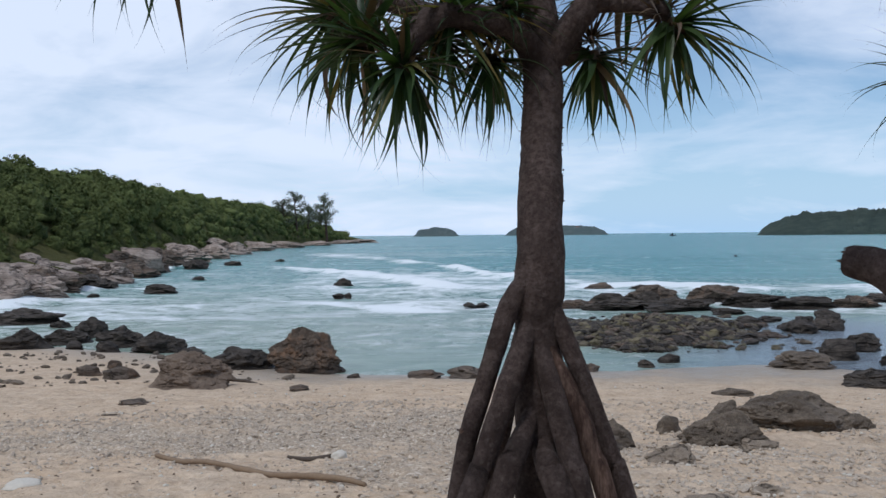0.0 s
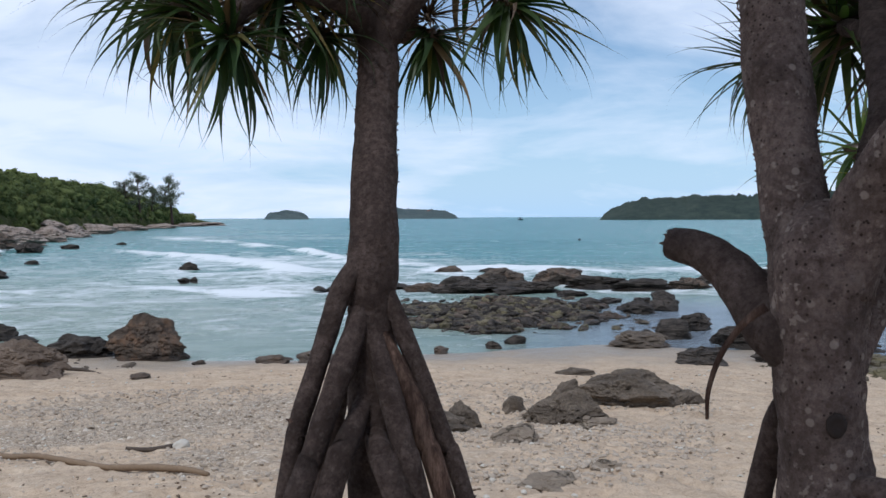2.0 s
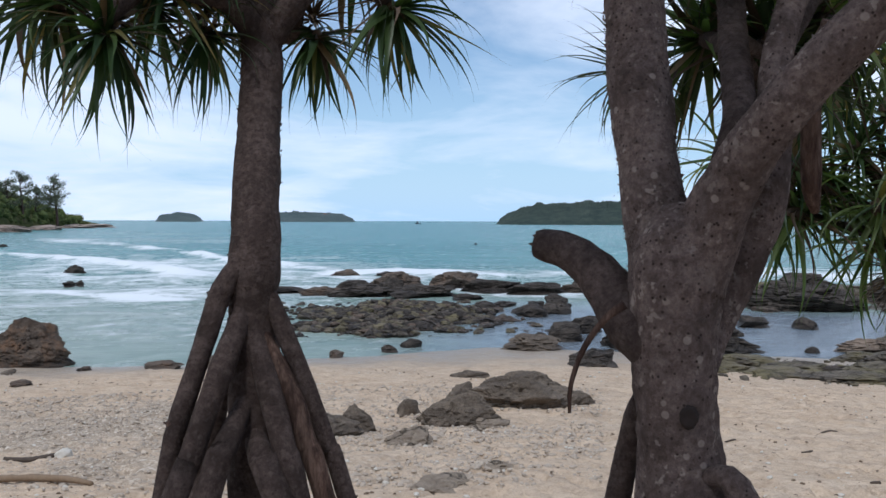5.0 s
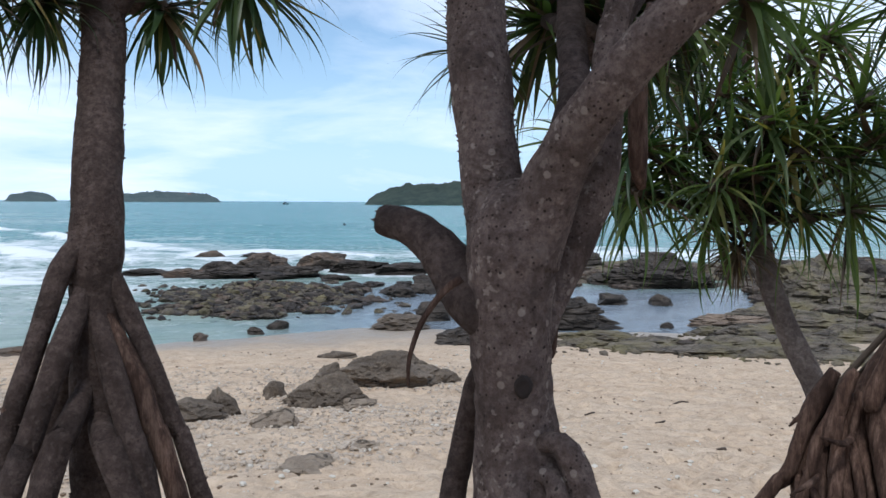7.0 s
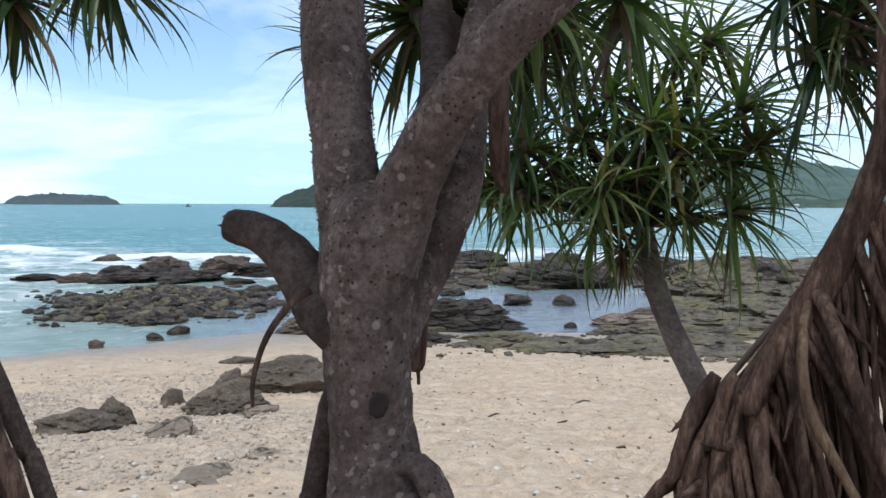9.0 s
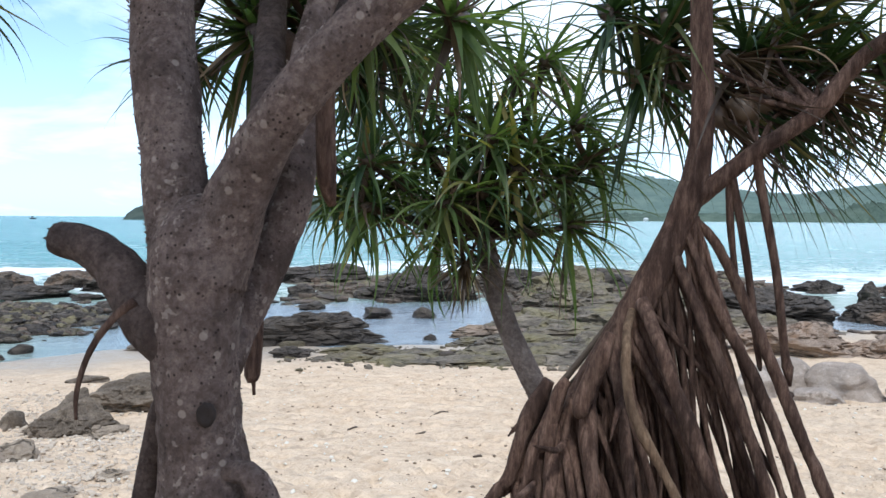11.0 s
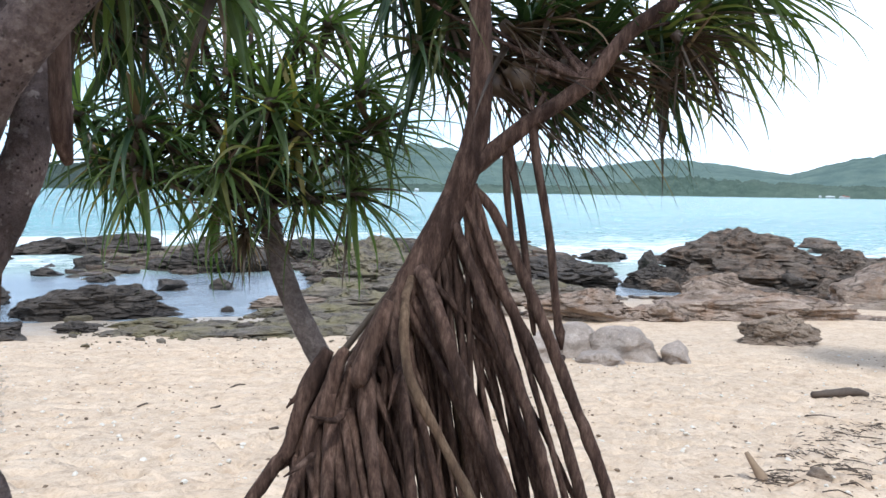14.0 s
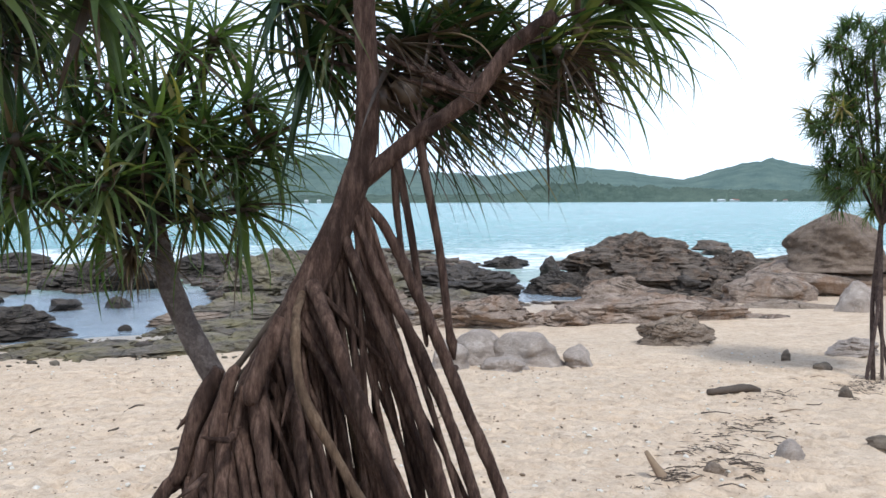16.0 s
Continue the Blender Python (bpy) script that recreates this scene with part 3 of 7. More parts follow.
rng = random.Random(35)
shapes = [plate_mesh(rng) for _ in range(14)]
plates = [raw_mesh("slab", v, f, ROCK_SHELF if i % 2 else ROCK_REEF, False) for i, (v, f) in enumerate(shapes)]
verts, faces, placed = [], [], 0
while placed < 1500:
    az = rng.uniform(25, 80) if placed > 250 else rng.uniform(26, 50)
    r = shore(az) - 6 + 44 * rng.random() ** 1.2 if placed > 250 else shore(az) - 8 + 14 * rng.random()
    x, y = polar(az, r)
    h = shelf_height(x, y, az, r)
    if h < max(SEA + 0.04, beach(x, y) - 0.1):
        placed += 0.2
        continue
    w = (0.25 + 0.8 * rng.random() ** 1.8) * (1.0 if placed < 250 else 1.4)
    m = Matrix.Translation((x, y, h)) @ Euler((rng.uniform(-0.16, 0.10), rng.uniform(-0.12, 0.12), -radians(az) + rng.uniform(-0.7, 0.7))).to_matrix().to_4x4() @ Matrix.Diagonal((w, w, rng.uniform(0.07, 0.2), 1))
    k = rng.randrange(14)
    if placed < 250:
        ob = new("slab", plates[k])
        ob.parent, ob.matrix_basis = shelf, m
    else:
        k0, (v, f) = len(verts), shapes[k]
        mm = np.array(m)
        verts += [tuple(q) for q in np.array(v) @ mm[:3, :3].T + mm[:3, 3]]
        faces += [tuple(k0 + j for j in face) for face in f]
    placed += 1
tagged(new("broken_slabs", raw_mesh("broken_slabs", verts, faces, ROCK_SLATE, False)), "broken angular plates of rock covering the outer shelf", "rock shelf", kind="stuff")

# ---- the wooded headland ----
RIDGE_AZ = (-100, -75, -40, -25, -19, -13.5, -9.6, -6.6, -4.6)
RIDGE_R = (190, 180, 175, 185, 230, 380, 570, 690, 745)
RIDGE_EL = (7.5, 6.5, 5.0, 3.6, 2.75, 1.85, 1.35, 0.10, -0.30)


def headland(az, v):
    """A place on the headland: v runs from the water's edge (0) to the ridge (1) and down behind it."""
    r0, r1 = float(np.interp(az, HEAD_AZ, HEAD_SHORE)), float(np.interp(az, RIDGE_AZ, RIDGE_R))
    top = EYE + r1 * math.tan(radians(float(np.interp(az, RIDGE_AZ, RIDGE_EL))))
    r = r0 + (r1 - r0) * v
    x, y = polar(az, r)
    rise = np.interp(v, (-0.2, 0.0, 0.06, 0.22, 0.6, 1.0, 1.6), (-0.5, -0.02, 0.10, 0.20, 0.68, 1.0, 0.5))
    z = SEA + (top - SEA) * float(rise) + 0.7 * fbm(x * 0.05, y * 0.05, 31.0, 3) * smooth_step(0.05, 0.3, v)
    return x, y, z


verts, faces = [], []
azs = [-100 + 0.6 * i for i in range(160)]
vs = [-0.2 + 0.06 * i for i in range(31)]
for a in azs:
    for v in vs:
        verts.append(headland(a, v))
nv = len(vs)
for i in range(len(azs) - 1):
    for j in range(nv - 1):
        faces.append((i * nv + j, (i + 1) * nv + j, (i + 1) * nv + j + 1, i * nv + j + 1))
tagged(new("headland", raw_mesh("headland", verts, faces, HILL_NEAR)), "low green scrub-covered headland running out to sea", "headland", kind="structure")


def clump(verts, faces, c, size, count, rng, flat=0.75):
    """A lumpy tree crown of many small leaf sprays round c."""
    lobes = [(rng.uniform(-0.45, 0.45), rng.uniform(-0.45, 0.45), rng.uniform(-0.2, 0.45), rng.uniform(0.4, 0.62)) for _ in range(5)]
    for _ in range(count):
        lx, ly, lz, lr = rng.choice(lobes)
        u, w = rng.uniform(-0.35, 1), rng.uniform(0, 2 * math.pi)
        s = math.sqrt(max(0, 1 - u * u))
        d = Vector((s * math.cos(w), s * math.sin(w), u))
        p = Vector(c) + size * Vector((lx, ly, lz * flat)) + d * size * lr * rng.uniform(0.82, 1.08)
        e = (d + Vector((rng.uniform(-1, 1), rng.uniform(-1, 1), rng.uniform(-0.6, 0.9))) * 0.75).normalized()
        t1 = e.orthogonal().normalized()
        t1.rotate(Matrix.Rotation(rng.uniform(0, 6.3), 3, e))
        t2 = e.cross(t1)
        q = size * rng.uniform(0.05, 0.13)
        k = len(verts)
        verts += [p + t1 * q, p + t2 * q * 0.8 + e * q * 0.3, p - t1 * q * 0.9, p - t2 * q * 0.8 - e * q * 0.25]
        faces.append((k, k + 1, k + 2, k + 3))


rng = random.Random(4)
verts, faces = [], []
ball = bmesh.new()
bmesh.ops.create_icosphere(ball, subdivisions=2, radius=1)
ball_v = [v.co.copy() for v in ball.verts]
ball_f = [tuple(v.index for v in f.verts) for f in ball.faces]
ball.free()
for i in range(1700):
    a = -34 + 28.2 * rng.random() ** 0.75
    v = 0.17 + 1.0 * rng.random() ** 0.75
    x, y, z = headland(a, v)
    dist = math.hypot(x, y)
    size = rng.uniform(1.0, 2.4) * (0.55 + 0.45 * smooth_step(0.2, 0.5, v)) * (1 + 0.4 * smooth_step(150, 500, dist)) * (1.5 if rng.random() < 0.08 else 1)
    k = len(verts)
    o = rng.uniform(0, 50)
    tall = rng.uniform(0.55, 0.95)
    for p in ball_v:
        m = 0.80 + 0.6 * fbm(p.x * 1.9 + o, p.y * 1.9, p.z * 1.9, 4)
        verts.append((x + p.x * size * m, y + p.y * size * m, z + size * 0.3 + p.z * size * m * tall))
    faces += [tuple(k + j for j in f) for f in ball_f]
    clump(verts, faces, (x, y, z + size * 0.3), size * 1.15, 400 if dist < 260 else 90, rng, tall)
forest = tagged(new("hillside_forest", raw_mesh("hillside_forest", verts, faces, CROWN)), "dense dark green trees and scrub covering the headland", "forest", kind="stuff")


# ---- islands and the far shore ----
def ridge(name, profile, r0, depth, material, label, category, seed, rough=1.0, step=0.06):
    """A distant mass of land: profile holds azimuths and elevations of its skyline."""
    pa, pe = [p[0] for p in profile], [p[1] for p in profile]
    verts, faces, n = [], [], 0
    rows = [0.0, 0.05, 0.15, 0.3, 0.45, 0.6, 0.75, 0.9, 1.0, 1.4]
    a = pa[0]
    while a <= pa[-1]:
        r1 = r0 + depth
        el = float(np.interp(a, pa, pe))
        end = min(1.0, (a - pa[0]) / 0.25, (pa[-1] - a) / 0.25)
        for k, u in enumerate(rows):
            r = r0 + depth * u
            x, y = polar(a, r)
            lump = fbm(a * 1.7 + seed, u * 3.0, seed, 5) * 0.10 * rough + fbm(a * 9, u * 9, seed + 3, 3) * 0.05 * rough
            crown = EYE + r1 * math.tan(radians(el))
            prof = math.sin(min(u, 1.0) * math.pi / 2) ** 0.75 if u <= 1 else 0.6
            z = SEA + (crown - SEA) * prof * (1 + lump * 0.9) if k else SEA - 2
            verts.append((x, y, SEA + (z - SEA) * max(0.05, end)))
        n += 1
        a += step
    m = len(rows)
    for i in range(n - 1):
        for j in range(m - 1):
            faces.append((i * m + j, (i + 1) * m + j, (i + 1) * m + j + 1, i * m + j + 1))
    return tagged(new(name, raw_mesh(name, verts, faces, material)), label, category, kind="structure")


ridge("backdrop_island", ((-1.8, 0.0), (-1.3, 0.26), (-0.4, 0.42), (0.4, 0.33), (1.0, 0.0)), 2400, 120, HILL_ISLE_HAZE, "small dark wooded island on the horizon", "island", 1, 2.2, 0.04)
ridge("backdrop_island", ((3.7, 0.0), (4.4, 0.3), (5.6, 0.45), (7.4, 0.44), (9.0, 0.36), (9.9, 0.0)), 2400, 160, HILL_ISLE_HAZE, "low wooded island with a few pale buildings", "island", 2, 2.2, 0.04)
ridge("backdrop_island", ((18.3, 0.0), (18.9, 0.35), (19.8, 0.75), (20.8, 0.98), (24, 1.12), (28, 1.18), (32, 1.3), (36, 1.25), (40, 1.0), (43, 0.5)), 1300, 200, HILL_MID_HAZE, "long low wooded island with a rocky point", "island", 3, 1.7)
ridge("backdrop_hills", ((33, 0.8), (38, 1.4), (42, 1.9), (45.5, 2.55), (47.2, 2.7), (49.6, 2.35), (53, 1.75), (57.5, 1.4), (60, 1.75), (62, 2.0), (65, 1.68), (68.8, 1.12), (71.5, 1.85), (73.6, 2.25), (76, 1.75), (80, 1.3), (86, 2.0), (94, 1.4), (104, 0.8)), 2600, 900, HILL_FAR_HAZE, "hills across the bay, blue-green haze mixed into their colour", "hills", 4, 0.55)
ridge("backdrop_shore_woods", ((34, 0.25), (44, 0.28), (52, 0.32), (58.5, 0.36), (60.5, 0.85), (63, 0.95), (66, 0.75), (70, 0.55), (75, 0.45), (84, 0.5), (104, 0.4)), 2000, 90, HILL_BELT_HAZE, "belt of dark trees along the far shore", "woods", 5, 3.0)


# ---- screw pines ----
def spline(pts, step):
    """Evenly stepped points and radii along a smooth line through pts of (x, y, z, radius)."""
    p = [np.array(q, float) for q in pts]
    p = [2 * p[0] - p[1]] + p + [2 * p[-1] - p[-2]]
    out = []
    for i in range(1, len(p) - 2):
        n = max(2, int(np.linalg.norm((p[i + 1] - p[i])[:3]) / step))
        for k in range(n):
            t = k / n
            out.append(0.5 * (2 * p[i] + (p[i + 1] - p[i - 1]) * t + (2 * p[i - 1] - 5 * p[i] + 4 * p[i + 1] - p[i + 2]) * t * t
                              + (3 * p[i] - p[i - 1] - 3 * p[i + 1] + p[i + 2]) * t ** 3))
    out.append(p[-2])
    return out


def tube(pts, seg=12, step=0.03, lump=0.08, seed=0.0, prickles=0, spike=0.011, base=(0, 0, 0)):
    """A bark-covered stem or root as a bmesh, lumpy, with blunt prickles; its places are taken from base."""
    line = spline(pts, step)
    bm = bmesh.new()
    rings, frames = [], []
    u = None
    for i, q in enumerate(line):
        d = Vector((line[min(i + 1, len(line) - 1)] - line[max(i - 1, 0)])[:3]).normalized()
        u = (u - d * u.dot(d)).normalized() if u else d.orthogonal().normalized()
        w = d.cross(u)
        c, r = Vector(q[:3]), max(0.002, q[3])
        ring = []
        for k in range(seg):
            a = 2 * math.pi * k / seg
            o = u * math.cos(a) + w * math.sin(a)
            m = c + o * r
            s = 1 + lump * fbm(m.x * 9 + seed, m.y * 9, m.z * 7, 3) + lump * 0.5 * fbm(m.x * 30, m.y * 30 + seed, m.z * 30, 2)
            ring.append(bm.verts.new(c + o * r * s - Vector(base)))
        rings.append(ring)
        frames.append((c, r, u.copy(), w))
    for a, b in zip(rings, rings[1:]):
        for k in range(seg):
            bm.faces.new((a[k], a[(k + 1) % seg], b[(k + 1) % seg], b[k]))
    for ring, way in ((rings[0], -1), (rings[-1], 1)):
        tip = bm.verts.new(sum((v.co for v in ring), Vector()) / seg + Vector((0, 0, 0)))
        for k in range(seg):
            f = (ring[k], ring[(k + 1) % seg], tip)
            bm.faces.new(f if way > 0 else f[::-1])
    rng = random.Random(seed)
    for _ in range(prickles):
        c, r, pu, pw = frames[rng.randrange(len(frames))]
        a = rng.uniform(0, 2 * math.pi)
        o = pu * math.cos(a) + pw * math.sin(a)
        t1 = o.orthogonal().normalized()
        t2 = o.cross(t1)
        e = spike * rng.uniform(0.4, 0.9)
        at = c + o * r * 0.98 - Vector(base)
        v = [bm.verts.new(at + t1 * e * 0.7), bm.verts.new(at + t2 * e * 0.7), bm.verts.new(at - t1 * e * 0.7), bm.verts.new(at - t2 * e * 0.7)]
        top = bm.verts.new(at + o * e + Vector((0, 0, e * 0.4)))
        for k in range(4):
            bm.faces.new((v[k], v[(k + 1) % 4], top))
    bm.normal_update()
    return bm


def leaf_shape(droop, twist, width, wave):
    """A long keeled strap leaf of unit length along x, bent down towards its tip."""
    verts, faces = [], []
    n = 13
    x = z = 0.0
    for i in range(n + 1):
        s = i / n
        if i:
            slope = droop * 2.0 * ((i - 0.5) / n) ** 2.0
            x += math.cos(slope) / n
            z -= math.sin(slope) / n
        w = width * (0.75 + 0.5 * s if s < 0.25 else 0.875) * max(0.055 * (1.02 - s) / 0.2, 1 - max(0, s - 0.2) / 0.68) * 0.5
        tw = twist * s * s
        sway = wave * math.sin(3.2 * s) * s
        keel = w * 0.55
        for side in (-1, 0, 1):
            oy, oz = side * w, abs(side) * keel
            verts.append((x, sway + oy * math.cos(tw) - oz * math.sin(tw), z + oy * math.sin(tw) + oz * math.cos(tw)))
    for i in range(n):
        for k in (0, 1):
            a = i * 3 + k
            faces.append((a, a + 1, a + 4, a + 3))
    return verts, faces


rng = random.Random(11)
LEAF_SHAPES = [leaf_shape(d, rng.uniform(-0.9, 0.9), rng.uniform(0.052, 0.075), rng.uniform(-0.07, 0.07)) for d in (0.03, 0.1, 0.2, 0.3, 0.42, 0.55, 0.7, 0.9, 1.15, 1.4)]
LEAVES = {}
for key, m in (("dark", LEAF_DARK), ("fresh", LEAF_FRESH), ("dead", LEAF_DEAD)):
    LEAVES[key] = [raw_mesh("leaf", v, f, m) for v, f in LEAF_SHAPES]
SHAPE_NP = [(np.array(v), f) for v, f in LEAF_SHAPES]


def leaf_pose(c, d, length, rng, breadth):
    d = Vector(d).normalized()
    z = Vector((0, 0, 1)) + Vector((rng.uniform(-0.35, 0.35), rng.uniform(-0.35, 0.35), 0))
    z = z - d * z.dot(d)
    if z.length < 0.05:
        z = d.orthogonal()
    z.normalize()
    y = z.cross(d)
    m = Matrix((d, y, z)).transposed().to_4x4()
    return Matrix.Translation(Vector(c) + d * 0.015) @ m @ Matrix.Diagonal((length, length * breadth, length, 1))


def rosette(tree, place, axis, count, length, rng, kind="dark", low=15, high=125, wind=(0, 0, 0), droop=(0, 7), breadth=1.0, more=0, label="", dead=0):
    """A tuft of strap leaves at a branch's end: single leaves, and behind them a joined mass of more."""
    base = Vector(tree.location)
    axis = Vector(axis).normalized()
    side = axis.orthogonal().normalized()
    other = axis.cross(side)
    place = Vector(place)
    stub = [(*(place - axis * 0.10 * length), 0.05 * length), (*(place), 0.075 * length), (*(place + axis * 0.10 * length), 0.02 * length)]
    core = tube(stub, 8, 0.02 * length + 0.004, 0.3, place.x, 0, base=base)
    tuft = part("leaf_tuft", core, LEAF_DEAD, tree, label)
    verts, faces = [], []
    for i in range(count + more + dead):
        k = (i * 0.618034) % 1.0
        spread = radians(low + (high - low) * (((i + 0.5) / (count + more)) ** 0.8 if i < count + more else rng.uniform(0.8, 1.1)))
        a = 2 * math.pi * (i * 0.381966) + rng.uniform(-0.4, 0.4)
        d = axis * math.cos(spread) + (side * math.cos(a) + other * math.sin(a)) * math.sin(spread)
        d = d + Vector(wind) * rng.uniform(0.5, 1.3)
        size = length * rng.uniform(0.72, 1.12)
        shape = min(len(LEAF_SHAPES) - 1, max(0, rng.randint(*droop) + (2 if d.z < 0.2 and droop[1] > 3 and rng.random() < 0.25 else 0)))
        m = leaf_pose(place - axis * 0.1 * length * k, d, size, rng, breadth)
        if i < count:
            look_of = "dead" if rng.random() < 0.035 else kind
            ob = new("leaf", LEAVES[look_of][shape])
            ob.parent = tuft
            ob.matrix_basis = Matrix.Translation(-base) @ m
        else:
            if i < count + more:
                v, f = SHAPE_NP[shape]
                k0 = len(verts)
                mm = np.array(Matrix.Translation(-base) @ m)
                verts += [tuple(q) for q in v @ mm[:3, :3].T + mm[:3, 3]]
                faces += [tuple(k0 + j for j in face) for face in f]
            else:
                ob = new("dead_leaf", LEAVES["dead"][shape])
                ob.parent = tuft
                ob.matrix_basis = Matrix.Translation(-base) @ m
    if more:
        mass = new("leaf_mass", raw_mesh("leaf_mass", verts, faces, {"dark": LEAF_DARK, "fresh": LEAF_FRESH, "dead": LEAF_DEAD}[kind]))
        mass.parent = tuft
        tagged(mass, kind="stuff")
    return tuft


def to_ground(pts, extra=0.0):
    """The points of a root with a last one where it enters the sand."""
    a, b = np.array(pts[-2], float), np.array(pts[-1], float)
    d = (b - a)[:3]
    d[2] = min(d[2], -0.3 * np.linalg.norm(d))
    z = beach(b[0], b[1]) - 0.08 + extra
    k = max(0.05, (z - b[2]) / d[2]) if b[2] > z else 0.05
    end = b[:3] + d * k * np.array((0.8, 0.8, 1.0))
    return list(pts) + [(*end, b[3] * 1.05)]


def stem(name, pts, material, tree, label="", seg=14, step=0.03, lump=0.08, seed=1.0, prickles=0, spike=0.011):
    return part(name, tube(pts, seg, step, lump, seed, prickles, spike, tree.location), material, tree, label)


def settle(tree, grow=1.0, by=(0, 0, 0), c=(0.38, 0.02, 1.645)):
    """Set a finished tree farther out along the line of sight from the path, growing with its distance, and shift it."""
    c = Vector(c)
    tree.location = c + (Vector(tree.location) - c) * grow + Vector(by)
    tree.scale = (grow, grow, grow)


def back(p):
    """The slender tree's head leans away from the path."""
    c, k = Vector((0.06, 0.08, 1.655)), 1 + 0.10 * smooth_step(1.55, 2.15, p[2])
    q = c + (Vector(p[:3]) - c) * k
    return (*q, *(w * k for w in p[3:]))


# the slender tree with a skirt of stilt roots
tree = holder("screw_pine", (0.27, 2.80, -0.09), "slender dark screw pine standing on a cone of stilt roots", "tree", "screw pines")
stem("trunk", [back(p) for p in ((0.262, 2.80, -0.15, 0.068), (0.264, 2.80, 0.858, 0.064), (0.267, 2.80, 1.107, 0.064), (0.269, 2.80, 1.296, 0.066), (0.271, 2.802, 1.413, 0.067), (0.275, 2.798, 1.511, 0.072), (0.278, 2.796, 1.625, 0.070), (0.286, 2.794, 1.788, 0.065),
               (0.290, 2.794, 1.951, 0.061), (0.296, 2.793, 2.113, 0.057), (0.297, 2.793, 2.21, 0.055), (0.286, 2.80, 2.37, 0.043), (0.276, 2.82, 2.62, 0.038))], BARK_DARK, tree, "ringed dark brown trunk", 20, 0.022, 0.10, 3.3, 650, 0.009)
for i, pts in enumerate((
    [(0.254, 2.775, 1.563, 0.022), (0.188, 2.763, 1.460, 0.028), (0.146, 2.755, 1.341, 0.026), (0.099, 2.746, 1.195, 0.025), (0.063, 2.736, 1.084, 0.026), (0.027, 2.726, 0.895, 0.025)],
    [(0.243, 2.771, 1.403, 0.024), (0.194, 2.713, 1.277, 0.031), (0.141, 2.675, 1.139, 0.029), (0.089, 2.646, 0.992, 0.029), (0.058, 2.626, 0.922, 0.030)],
    [(0.237, 2.745, 1.123, 0.024), (0.182, 2.643, 1.033, 0.031), (0.139, 2.615, 0.921, 0.031)],
    [(0.309, 2.775, 1.459, 0.020), (0.359, 2.760, 1.334, 0.024), (0.409, 2.754, 1.206, 0.023), (0.476, 2.734, 1.020, 0.024), (0.523, 2.716, 0.882, 0.024)],
    [(0.302, 2.764, 1.320, 0.020), (0.368, 2.708, 1.169, 0.027), (0.408, 2.673, 1.037, 0.026), (0.454, 2.646, 0.895, 0.026)],
    [(0.277, 2.757, 1.322, 0.024), (0.314, 2.684, 1.164, 0.029), (0.347, 2.640, 1.026, 0.028), (0.377, 2.617, 0.907, 0.029)],
    [(0.085, 2.750, 1.125, 0.011), (0.052, 2.732, 1.098, 0.017), (0.066, 2.735, 1.058, 0.014), (0.078, 2.756, 0.987, 0.014), (0.066, 2.776, 0.879, 0.014)],
    [(0.275, 2.745, 1.041, 0.026), (0.296, 2.635, 0.985, 0.034), (0.325, 2.602, 0.914, 0.035)],
    [(0.30, 2.85, 1.40, 0.026), (0.36, 2.95, 1.1, 0.028), (0.42, 3.02, 0.83, 0.028)],
    [(0.24, 2.86, 1.38, 0.026), (0.18, 2.95, 1.1, 0.028), (0.13, 3.02, 0.83, 0.028)],
)):
    pts = [(x, y, z, 1.16 * w) for x, y, z, w in pts]
    x0, y0, z0, r0 = pts[0]
    pts = [(0.4 * x0 + 0.6 * 0.272, 0.2 * y0 + 0.8 * 2.796, z0 + 0.07, r0 * 0.7)] + pts if i != 6 else pts
    stem("stilt_root", to_ground(pts), ROOT_BROWN if i in (4, 6) else BARK_DARK, tree, "reddish brown root" if i == 4 else "", seg=12, step=0.035, lump=0.10, seed=7.1 + i, prickles=40, spike=0.007)
for i, pts in enumerate((
    [(0.285, 2.79, 2.18, 0.046), (0.19, 2.72, 2.25, 0.040), (0.0, 2.62, 2.26, 0.036), (-0.11, 2.59, 2.16, 0.032)],
    [(0.310, 2.79, 2.16, 0.044), (0.37, 2.76, 2.25, 0.042), (0.445, 2.75, 2.35, 0.038), (0.53, 2.75, 2.5, 0.034)],
    [(0.43, 2.75, 2.33, 0.034), (0.54, 2.71, 2.31, 0.030), (0.640, 2.68, 2.275, 0.028)],
    [(0.19, 2.73, 2.25, 0.034), (0.05, 2.85, 2.30, 0.032), (-0.30, 2.95, 2.42, 0.030)],
    [(-0.28, 2.95, 2.42, 0.030), (-0.5, 2.80, 2.52, 0.030), (-0.80, 2.70, 2.61, 0.028)],
    [(0.38, 2.78, 2.27, 0.028), (0.395, 2.86, 2.22, 0.026), (0.385, 2.92, 2.19, 0.024)],
)):
    stem("branch", [back(p) for p in pts], BARK_DARK, tree, seg=12, lump=0.12, seed=17.0 + i, prickles=60, spike=0.007)
rng = random.Random(21)
